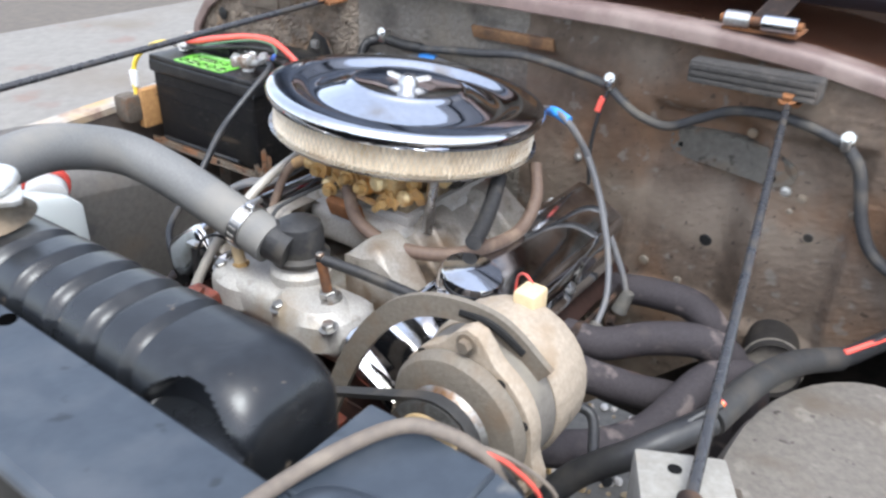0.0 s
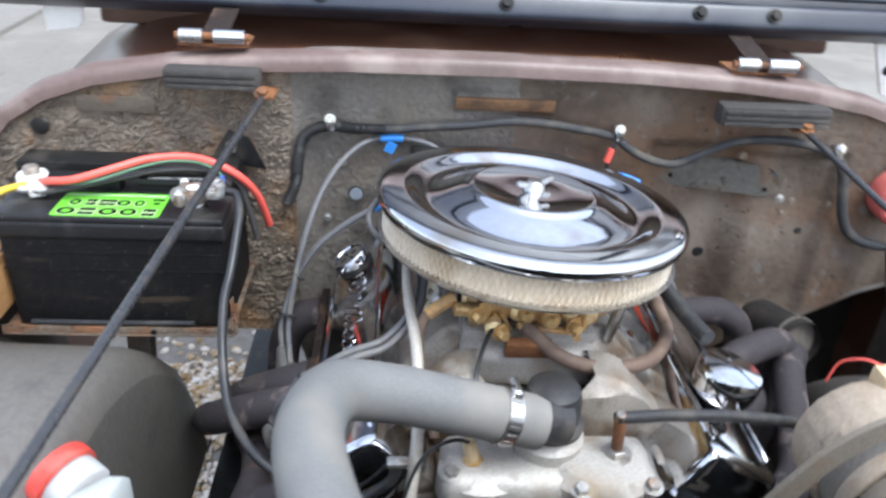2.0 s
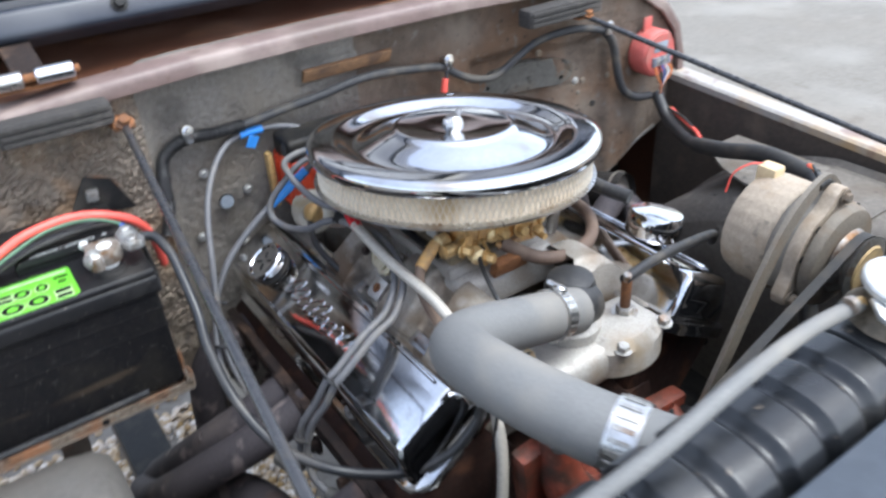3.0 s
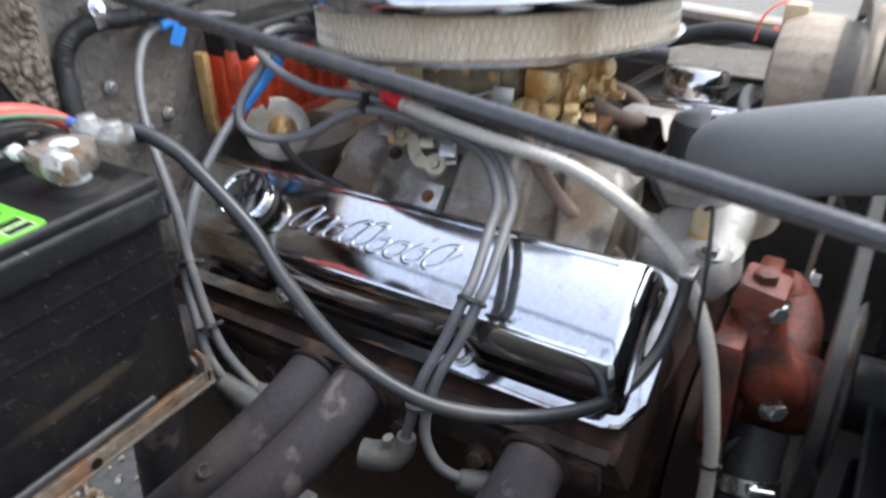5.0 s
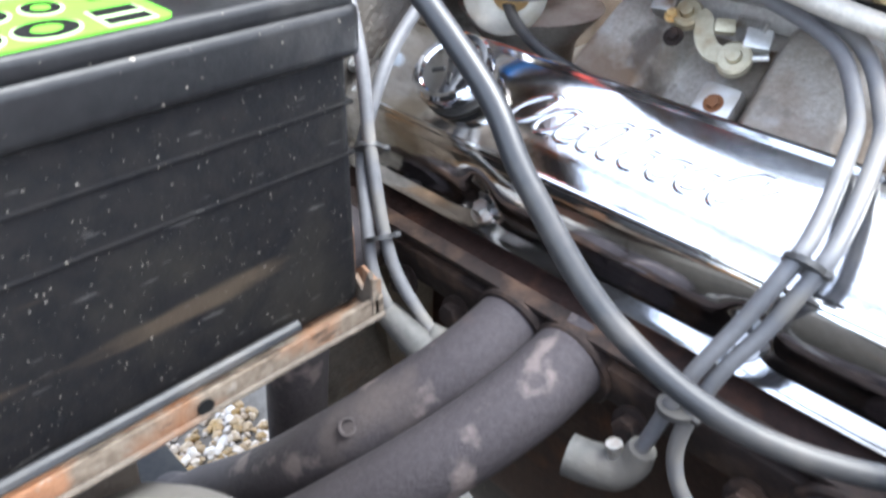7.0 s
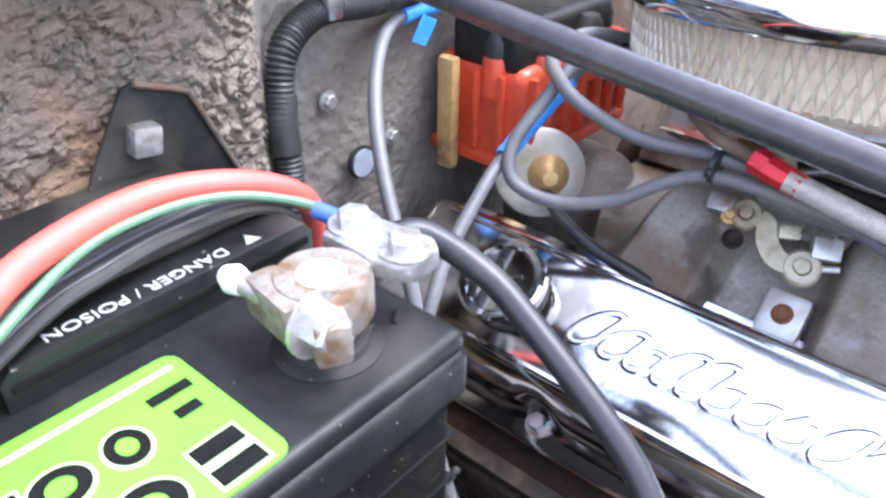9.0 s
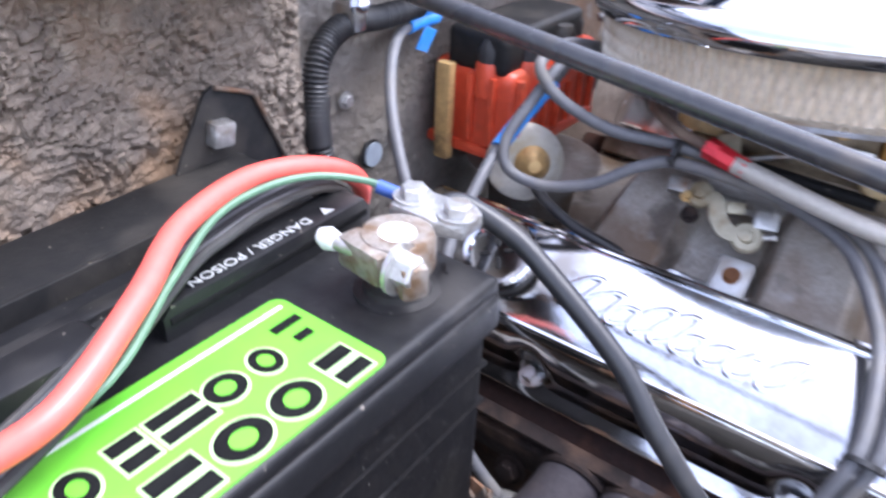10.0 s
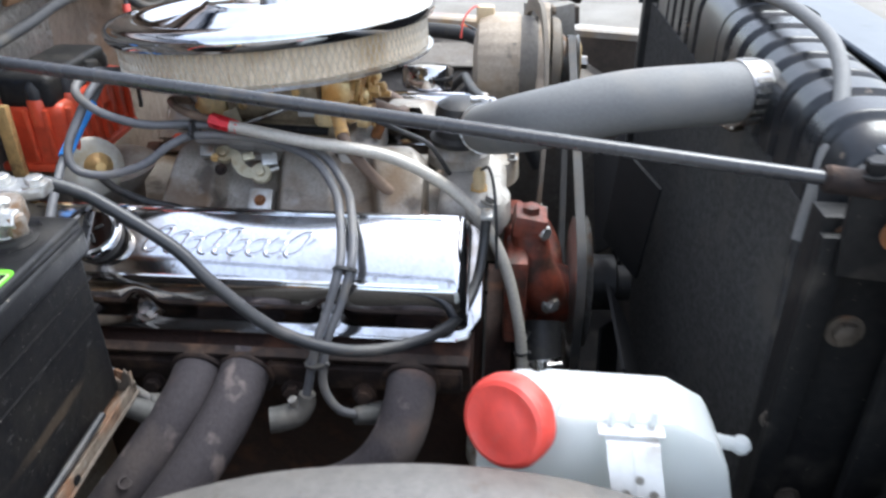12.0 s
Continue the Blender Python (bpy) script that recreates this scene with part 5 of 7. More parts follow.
part("insulation", tube([(-0.104, -0.272, 0.702), (-0.108, -0.274, 0.66), (-0.114, -0.278, 0.60), (-0.13, -0.28, 0.52)], 0.0062, 10, 6), "wire_black", gw)
fan = thing("cooling_fan", (0, -0.375, 0.68), "black engine cooling fan at rest", "fan")
part("hub", lathe([(0.035, 0), (0.035, 0.03), (0.022, 0.035), (0.022, 0.05)], at(0, -0.36, 0.68, 90), 24), "black_metal", fan)
for k in range(5):
    bl = box((0.072, 0.004, 0.15), at(0, -0.392, 0.68, 0, 72 * k + 52, 0) @ at(0, 0, 0.125, 0, 0, 28), 0.0015)
    part("blade", bl, "core_dark", fan)
pul = thing("fan_pulley", (0, -0.345, 0.68), "steel belt pulley on the water pump", "pulley")
part("wheel", lathe([(0.03, 0), (0.075, 0.002), (0.082, 0.004), (0.072, 0.012), (0.082, 0.020), (0.075, 0.022), (0.03, 0.022)], at(0, -0.335, 0.68, 90), 40), "steel", pul)
crank = thing("crank_pulley", (0, -0.345, 0.50), "dark steel crankshaft pulley", "pulley")
part("wheel", lathe([(0.03, 0), (0.08, 0.002), (0.086, 0.004), (0.076, 0.012), (0.086, 0.020), (0.08, 0.022), (0.03, 0.022)], at(0, -0.335, 0.50, 90), 40), "steel", crank)

ALT = Vector((0.311, -0.332, 0.868))
def belt_path():
    pts = []
    for (cx, cz, r, a0, a1) in ((ALT.x, ALT.z, 0.034, -55, 115), (0.0, 0.68, 0.079, 115, 190), (0.0, 0.50, 0.083, 190, 305)):
        for k in range(9):
            a = radians(a0 + (a1 - a0) * k / 8)
            pts.append((cx + r * math.cos(a), cz + r * math.sin(a)))
    return pts
b = bmesh.new()
bp_ = belt_path()
ring = []
for i, (x, z) in enumerate(bp_):
    xa, za = bp_[i - 1]
    xb, zb = bp_[(i + 1) % len(bp_)]
    d = Vector((xb - xa, zb - za)).normalized()
    nx, nz = d.y, -d.x
    ring.append([b.verts.new((x + nx * o, yy, z + nz * o)) for o, yy in ((0.0, -0.347), (0.005, -0.348), (0.005, -0.337), (0.0, -0.338))])
for i in range(len(ring)):
    p, q = ring[i], ring[(i + 1) % len(ring)]
    for k in range(4):
        b.faces.new((p[k], p[(k + 1) % 4], q[(k + 1) % 4], q[k]))
belt = part("drive_belt", b, "rubber_dusty")
tagged(belt, "dusty black rubber drive belt round the pulleys", "belt")

# alternator
alt = thing("alternator", ALT + Vector((0, 0.06, -0.07)), "dusty tan cast alternator with ribbed rear housing", "alternator")
A = at(ALT.x, ALT.y, ALT.z, -90)
part("front_fan", lathe([(0.028, 0.004), (0.050, 0.004), (0.060, 0.007), (0.064, 0.013), (0.064, 0.019), (0.058, 0.020), (0.028, 0.020)], A, 44), "cast_grey", alt, "smooth dusty front fan disc")
tri = []
for k in range(48):
    a = 2 * math.pi * k / 48
    lobe = max(0.0, math.cos(3 * (a - radians(88)))) ** 3
    tri.append(((0.066 + 0.020 * lobe) * math.cos(a), (0.066 + 0.020 * lobe) * math.sin(a)))
part("front_housing", prism(tri, 0.023, 0.040, at(ALT.x, ALT.y, ALT.z), 0.003), "alternator", alt, "pale three-lobed front casting")
part("stator", lathe([(0.065, 0.039), (0.065, 0.066)], A, 44), "dusty_grey", alt)
part("rear_housing", lathe([(0.066, 0.064), (0.069, 0.068), (0.069, 0.108), (0.063, 0.124), (0.03, 0.132), (0.0, 0.132)], A, 150, wave=lambda a, k: 1.0 + (0.003 if math.cos(25 * a) > 0 else -0.003) * (1 <= k <= 3)), "alternator", alt, "ribbed tan rear housing")
part("pulley", lathe([(0.012, -0.024), (0.034, -0.023), (0.040, -0.021), (0.030, -0.010), (0.040, 0.002), (0.032, 0.004)], A, 36), "steel", alt)
part("pulley_face", lathe([(0.006, -0.0265), (0.028, -0.0255), (0.030, -0.0235)], A, 36), "pulley_yellow", alt, "yellowed pulley face")
part("pulley_nut", lathe([(0.010, -0.036), (0.010, -0.024)], A, 6), "steel", alt)
for ang, rad in ((88, 0.074), (208, 0.074), (328, 0.074)):
    ex, ez = ALT.x + rad * math.cos(radians(ang)), ALT.z + rad * math.sin(radians(ang))
    part("ear_bolt", hexbolt((ex, ALT.y + 0.021, ez), (0, -1, 0), 0.0062, 0.007), "cast_grey", alt)
for ang in (20, 55, 130, 165, 250, 290):
    ex, ez = ALT.x + 0.062 * math.cos(radians(ang)), ALT.z + 0.062 * math.sin(radians(ang))
    part("casting_hole", lathe([(0.0045, 0), (0.0045, 0.001)], at(ex, ALT.y + 0.0205, ez, 90), 14), "black_metal", alt)
part("plug", box((0.022, 0.026, 0.026), at(ALT.x + 0.004, ALT.y + 0.116, ALT.z + 0.066), 0.004, 2), "connector_tan", alt, "tan plastic plug")
part("plug_wire", tube([(ALT.x + 0.002, ALT.y + 0.124, ALT.z + 0.078), (ALT.x - 0.012, ALT.y + 0.134, ALT.z + 0.079), (ALT.x - 0.026, ALT.y + 0.146, ALT.z + 0.066), (ALT.x - 0.030, ALT.y + 0.150, ALT.z + 0.04)], 0.0013, 8), "wire_red", alt)
bra = thing("alternator_bracket", (0.24, -0.27, 0.90), "rusty slotted adjusting bracket over the alternator", "bracket")
pts = [(0.118, -0.299, 0.700), (0.150, -0.303, 0.790), (0.186, -0.303, 0.872), (0.224, -0.300, 0.926), (0.268, -0.294, 0.952), (0.322, -0.282, 0.948), (0.366, -0.276, 0.914)]
st = []
sp = spline(pts, 8)
for i, p in enumerate(sp):
    t = (sp[min(i + 1, len(sp) - 1)] - sp[max(i - 1, 0)]).normalized()
    w = Vector((0, 1, 0)).cross(t).normalized()
    st.append(lambda u, v, p=p, w=w: tuple(p + w * u + Vector((0, v, 0))))
part("arm", sweep_profile([(-0.010, -0.003), (0.010, -0.003), (0.010, 0.003), (-0.010, 0.003)], st), "cast_grey", bra)
b = tube([(0.292, -0.2895, 0.9530), (0.320, -0.2850, 0.9490), (0.348, -0.2800, 0.9310)], 0.0042, 8)
part("slot", b, "black_metal", bra)
part("arm_bolt", hexbolt((0.122, -0.303, 0.712), (0, -1, 0), 0.009, 0.01), "steel", bra)
part("spacer", rod((0.122, -0.297, 0.712), (0.108, -0.240, 0.700), 0.008, 12), "black_metal", bra)

# carburetor
carb = thing("carburetor", (0, 0, 0.888), "brassy four-barrel carburetor stained with fuel", "carburetor")
part("throttle_body", box((0.135, 0.155, 0.016), at(0, 0, 0.897), 0.004), "carb_dull", carb)
part("main_body", box((0.115, 0.10, 0.046), at(0, 0.0, 0.926), 0.006, 2), "carb_dull", carb)
for s in (-1, 1):
    part("fuel_bowl", box((0.105, 0.034, 0.042), at(0, s * 0.068, 0.926), 0.008, 2), "carb", carb)
    for x in (-0.04, 0.04):
        for z in (0.912, 0.940):
            part("bowl_screw", hexbolt((x, s * 0.085, z), (0, s, 0), 0.0045, 0.005), "brass", carb)
    part("choke_rod", rod((s * 0.062, -0.03, 0.925), (s * 0.075, 0.03, 0.905), 0.0025, 8), "steel", carb)
part("air_horn", lathe([(0.062, 0), (0.064, 0.008), (0.062, 0.014)], at(0, 0, 0.946), 36), "carb", carb)
part("fuel_inlet", rod((-0.05, -0.085, 0.918), (-0.085, -0.09, 0.922), 0.008, 10), "brass", carb)
OUT = Vector((-0.72, -0.12, 0.68)).normalized()
def facing(p, lift=0.0):
    return Matrix.Translation(Vector(p) + OUT * lift) @ OUT.to_track_quat("Z", "Y").to_matrix().to_4x4()
for p, r, nm in (((-0.0994, 0.0444, 0.8818), 0.0095, "linkage_pivot"), ((-0.1085, 0.0045, 0.8655), 0.0108, "linkage_pivot")):
    pv = part(nm, lathe([(r, -0.004), (r, 0.002), (r * 0.86, 0.0035), (r * 0.5, 0.0035), (r * 0.42, 0.0022), (r * 0.40, 0.007), (0, 0.0075)], facing(p), 26), "linkage", carb, "cream plated round link end")
part("pivot_bolt", hexbolt(Vector((-0.1105, 0.0454, 0.8694)), OUT, 0.0042, 0.006), "flange_rust", carb, "rusty bolt")
st = []
arm = spline([Vector((-0.0985, 0.0370, 0.8825)), Vector((-0.1000, 0.0315, 0.8795)), Vector((-0.1050, 0.0275, 0.8725)), Vector((-0.1095, 0.0200, 0.8665)), Vector((-0.1098, 0.0120, 0.8650)), Vector((-0.1088, 0.0050, 0.8655))], 6)
for i, p in enumerate(arm):
    t = (arm[min(i + 1, len(arm) - 1)] - arm[max(i - 1, 0)]).normalized()
    w = OUT.cross(t).normalized()
    k = 0.0048 + 0.0012 * math.sin(math.pi * i / (len(arm) - 1))
    st.append(lambda u, v, p=p, w=w, k=k: tuple(p + w * (u * k) + OUT * (v + 0.002)))
part("bell_arm", sweep_profile([(-1, -0.0014), (1, -0.0014), (1, 0.0014), (-1, 0.0014)], st), "linkage", carb, "bent cream plated throttle arm")
part("linkage_block", box((0.011, 0.016, 0.013), at(-0.0974, -0.0028, 0.8757, 0, 40, 20), 0.002, 2), "cap_metal", carb)
part("linkage_clevis", box((0.008, 0.013, 0.009), at(-0.0985, 0.0190, 0.8795, 0, 35, 30), 0.002, 2), "linkage", carb)
part("cable_clip", box((0.012, 0.016, 0.012), at(-0.100, 0.060, 0.884, 0, 40, 10), 0.002, 2), "steel", carb)
part("link_tail", rod((-0.1075, 0.002, 0.8660), (-0.1020, -0.0135, 0.8695), 0.0022, 10), "zinc", carb)
part("clip_screw", hexbolt(Vector((-0.104, 0.052, 0.880)), OUT, 0.0034, 0.005), "brass", carb)
b = bmesh.new()
for k in range(9):
    put(lathe([(0.0030, -0.0006), (0.0038, 0.0), (0.0030, 0.0006)], Matrix(), 12), Matrix.Translation(Vector((-0.096, 0.012 - 0.0022 * k, 0.884))) @ at(0, 0, 0, 90), b)
part("return_spring", b, "zinc", carb, "small coiled return spring")
part("choke_link", rod((-0.072, 0.024, 0.902), (-0.074, -0.062, 0.900), 0.0045, 12), "black_metal", carb, "dark link bar")
part("metering_plate", box((0.004, 0.074, 0.026), at(-0.0605, 0.002, 0.930), 0.0012), "carb_dull", carb, "dull stamped side plate")
part("plate_tab", box((0.003, 0.020, 0.018), at(-0.066, -0.040, 0.922, 0, 8, 0), 0.001), "cap_metal", carb)
part("plate_lever", prism([(-0.010, -0.010), (0.012, -0.006), (0.010, 0.004), (-0.004, 0.010)], -0.001, 0.001, at(-0.068, 0.040, 0.912, 0, 0, 90), 0.0004), "linkage", carb)
for y, z in ((-0.028, 0.938), (0.0, 0.938), (0.03, 0.938), (-0.028, 0.922), (0.03, 0.922)):
    part("side_screw", hexbolt((-0.0625, y, z), (-1, 0, 0), 0.003, 0.0025), "brass", carb)
part("side_boss", lathe([(0.011, 0), (0.011, 0.012), (0.007, 0.016), (0, 0.0165)], at(-0.058, -0.058, 0.912, 0, -90), 20), "carb", carb)
rc = random.Random(11)
for k in range(24):
    x = -0.062 + 0.0066 * k
    z = 0.900 + 0.044 * rc.random()
    y = -0.086 - 0.016 * rc.random() + max(0.0, x - 0.05) * 1.2
    kind_ = k % 4
    if kind_ == 0:
        part("fitting", hexbolt((x, y, z), (rc.uniform(-0.5, 0.5), -1, rc.uniform(-0.3, 0.3)), 0.0065, 0.012), "brass", carb)
    elif kind_ == 1:
        part("lever", prism([(-0.012, -0.004), (0.010, -0.006), (0.013, 0.004), (0.0, 0.009), (-0.012, 0.005)], -0.0015, 0.0015, at(x, y, z, rc.uniform(-20, 20), rc.uniform(0, 180), rc.uniform(-30, 30)), 0.0007), "orange_stain", carb)
    elif kind_ == 2:
        part("link_rod", rod((x, y, z - 0.012), (x + rc.uniform(-0.014, 0.014), y - 0.006, z + 0.014), 0.0024, 8), "brass", carb)
    else:
        part("cast_boss", lathe([(0.010, 0), (0.010, 0.010), (0.006, 0.014), (0, 0.0145)], at(x, y + 0.010, z, 90 + rc.uniform(-15, 15), 0, 0), 16), "carb", carb)
part("bowl_vent", rod((0.020, -0.070, 0.928), (0.022, -0.074, 0.938), 0.006, 12), "brass", carb)
part("pump_arm", box((0.060, 0.008, 0.005), at(0.012, -0.096, 0.903, 0, 12, 8), 0.0015), "orange_stain", carb)
part("idle_screw", rod((0.045, -0.09, 0.902), (0.045, -0.112, 0.902), 0.004, 10), "brass", carb)
part("vacuum_port", rod((0.0, -0.082, 0.90), (0.0, -0.104, 0.90), 0.005, 10), "brass", carb)
part("choke_housing", lathe([(0.024, 0), (0.024, 0.012), (0.020, 0.018), (0, 0.018)], at(0.060, 0.02, 0.915, 0, 90), 24), "black_metal", carb)
part("rust_bracket", box((0.05, 0.012, 0.024), at(-0.005, -0.108, 0.886, 20), 0.003), "rust", carb, "orange rusty bracket")
part("stud", rod((0.092, -0.070, 0.872), (0.104, -0.074, 0.945), 0.0065, 12), "chrome_dull", carb)

# air cleaner
ac = thing("air_cleaner", (0, 0, 0.938), "round chrome air cleaner with wire-mesh filter element", "air cleaner")
LEAN = at(0.002, 0.005, 1.004, -3.9, 3.9, 0)
part("base", lathe([(0.06, -0.002), (0.10, -0.006), (0.150, 0.0), (0.166, 0.002), (0.169, 0.006), (0.155, 0.008), (0.06, 0.008)], LEAN @ at(0, 0, -0.048), 96), "chrome_dull", ac, "dull chrome base pan")
part("filter_element", lathe([(0.1595, -0.041), (0.1595, -0.004)], LEAN, 480, wave=lambda a, k: 1.0 + 0.006 * (1 if math.cos(120 * a) > 0 else -1)), "paper", ac, "beige pleated paper filter", smooth=False)
verts, faces = [], []
def wire(points, hw):
    """A flat strand of the mesh sleeve, standing on the filter."""
    base = len(verts)
    for a, z in points:
        for da, dr in ((-hw, 0.0), (0.0, 0.0012), (hw, 0.0)):
            r = 0.1630 + dr
            verts.append(tuple(LEAN @ Vector((r * math.cos(a + da), r * math.sin(a + da), z))))
    for i in range(len(points) - 1):
        p = base + 3 * i
        faces.extend([(p, p + 1, p + 4, p + 3), (p + 1, p + 2, p + 5, p + 4)])
for k in range(150):
    for sgn in (-1, 1):
        wire([(2 * math.pi * k / 150 + sgn * 0.0145 * j, -0.041 + 0.0062 * j) for j in range(7)], 0.0030)
me = bpy.data.meshes.new("mesh_sleeve")
me.from_pydata(verts, [], faces)
me.materials.append(M["mesh_wire"])
sl = new("mesh_sleeve", me)
bmm = bmesh.new()
bmm.from_mesh(me)
bmesh.ops.translate(bmm, verts=bmm.verts, vec=-origin_of(ac))
bmm.to_mesh(me)
bmm.free()
sl.parent = ac
tagged(sl, "expanded wire mesh sleeve", kind="stuff")
lid = [(0.1640, -0.010), (0.1710, -0.0085), (0.1738, -0.003), (0.1738, 0.002), (0.1715, 0.0060), (0.1670, 0.0080), (0.160, 0.0084), (0.146, 0.0092), (0.1425, 0.0090), (0.1395, 0.0078), (0.1345, 0.0050), (0.1290, 0.0017), (0.1240, -0.0006), (0.1195, -0.0016), (0.1140, -0.0012), (0.1060, 0.0014), (0.0960, 0.0054), (0.0860, 0.0094), (0.0790, 0.0118), (0.0755, 0.0130), (0.0730, 0.0148), (0.0705, 0.0166), (0.0680, 0.0172), (0.0655, 0.0168), (0.0630, 0.0158), (0.03, 0.0156), (0.0, 0.0156)]
part("lid", lathe(lid, LEAN, 128), "chrome", ac, "polished chrome lid with a pressed ring groove")
wing = part("wing_nut", lathe([(0.013, 0), (0.012, 0.005), (0.008, 0.010), (0.0, 0.0105)], LEAN @ at(0, 0, 0.0155), 20), "chrome_dull", ac)
b = bmesh.new()
for s in (-1, 1):
    prism([(0.006, 0.002), (0.012, 0.002), (0.026, 0.006), (0.028, 0.010), (0.023, 0.012), (0.008, 0.008)], -0.003, 0.003, LEAN @ at(0, 0, 0.0165, 0, 0, 35 + (180 if s < 0 else 0)), 0.0012, b)
part("wing", b, "chrome_dull", wing)

# distributor
dist = thing("distributor", (-0.065, 0.208, 0.80), "bright red ribbed distributor cap with black coil cover", "distributor")
part("cap_base", box((0.140, 0.076, 0.072), at(-0.060, 0.227, 0.906), 0.010, 3), "cap_red", dist, "red moulded cap")
part("cap_skirt", box((0.146, 0.081, 0.010), at(-0.060, 0.227, 0.874), 0.004, 2), "cap_red", dist)
for k in range(7):
    part("cap_rib", box((0.0055, 0.006, 0.056), at(-0.122 + 0.0205 * k, 0.1870, 0.909), 0.0018), "cap_red", dist)
for k in range(3):
    part("cap_rib", box((0.006, 0.0055, 0.056), at(-0.1315, 0.206 + 0.020 * k, 0.909), 0.0018), "cap_red", dist)
for k in range(8):
    a = math.pi * 2 * k / 8 + 0.2
    part("tower", lathe([(0.011, 0.92), (0.011, 0.944), (0.009, 0.948)], at(-0.065, 0.221, 0) @ at(0.060 * math.cos(a), 0.030 * math.sin(a), 0), 16), "cap_red", dist)
    part("boot", lathe([(0.0095, 0.940), (0.0100, 0.956), (0.0065, 0.964)], at(-0.065, 0.221, 0) @ at(0.060 * math.cos(a), 0.030 * math.sin(a), 0), 14), "rubber_black", dist)
part("coil_cover", box((0.120, 0.056, 0.034), at(-0.070, 0.224, 0.953), 0.008, 3), "black_metal", dist)
part("shaft_housing", lathe([(0.035, 0.76), (0.04, 0.82), (0.06, 0.845)], at(-0.055, 0.205, 0), 28), "aluminium", dist)
vm = at(-0.120, 0.178, 0.872) @ Vector((-0.75, -0.60, 0.25)).to_track_quat("Z", "Y").to_matrix().to_4x4()
vac = part("vacuum_canister", lathe([(0.012, -0.05), (0.012, -0.012), (0.028, -0.010), (0.031, -0.006), (0.031, 0.0), (0.028, 0.003), (0.018, 0.005), (0.0, 0.005)], vm, 36), "canister", dist, "plated vacuum advance canister")
part("vacuum_nipple", lathe([(0.0145, 0.004), (0.0135, 0.009), (0.009, 0.014), (0.005, 0.018), (0, 0.0185)], vm @ at(0.005, 0.0, 0), 22), "brass", vac)
part("clip", box((0.009, 0.014, 0.080), at(-0.143, 0.242, 0.905), 0.003), "brass", dist, "yellow-brown side clip")

# ---- battery ----
batt = thing("battery", (-0.485, 0.135, 0.782), "black car battery with green label in a rusty tray", "battery")
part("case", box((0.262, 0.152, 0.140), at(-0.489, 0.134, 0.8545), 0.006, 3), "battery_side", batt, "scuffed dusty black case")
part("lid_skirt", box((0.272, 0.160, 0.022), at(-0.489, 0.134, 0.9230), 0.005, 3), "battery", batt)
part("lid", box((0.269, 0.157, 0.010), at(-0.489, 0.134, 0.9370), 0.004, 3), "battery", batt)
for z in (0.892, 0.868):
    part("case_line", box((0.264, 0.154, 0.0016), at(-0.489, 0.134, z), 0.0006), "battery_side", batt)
vb = part("vent_bar", prism([(-0.476, 0.9410), (-0.476, 0.9530), (-0.471, 0.9580), (-0.362, 0.9580), (-0.358, 0.9530), (-0.358, 0.9410)], 0.130, 0.150, bevel=0.0015), "battery", batt)
part("vent_groove", box((0.112, 0.0012, 0.003), at(-0.417, 0.1298, 0.9505), 0.0004), "ink", vb)
part("vent_bar", prism([(-0.612, 0.9410), (-0.612, 0.9530), (-0.607, 0.9580), (-0.498, 0.9580), (-0.494, 0.9530), (-0.494, 0.9410)], 0.130, 0.150, bevel=0.0015), "battery", batt)


def lettering(text, size, m, mat, parent, name="lettering", label="", stretch=1.0):
    """Raised letters from the built-in font."""
    cu = bpy.data.curves.new(name, "FONT")
    cu.body, cu.size, cu.extrude = text, size, 0.0002
    cu.align_x, cu.align_y = "CENTER", "CENTER"
    tmp = new("tmp_text", cu)
    me = bpy.data.meshes.new_from_object(tmp)
    bpy.data.objects.remove(tmp)
    bm = bmesh.new()
    bm.from_mesh(me)
    bpy.data.meshes.remove(me)
    bmesh.ops.transform(bm, matrix=m @ Matrix.Diagonal((stretch, 1, 1, 1)), verts=bm.verts)
    bpy.data.curves.remove(cu)
    return part(name, bm, mat, parent, label, smooth=False)


lettering("DANGER / POISON", 0.0070, at(-0.4265, 0.1355, 0.9584, 0, 0, 180), "moulded_white", vb, "warning_lettering", "white moulded warning letters", 1.12)
part("warning_triangle", prism([(-0.0033, -0.0027), (0.0033, -0.0027), (0, 0.0033)], 0, 0.0003, at(-0.383, 0.1355, 0.9584, 90, 0, 180)), "moulded_white", vb)

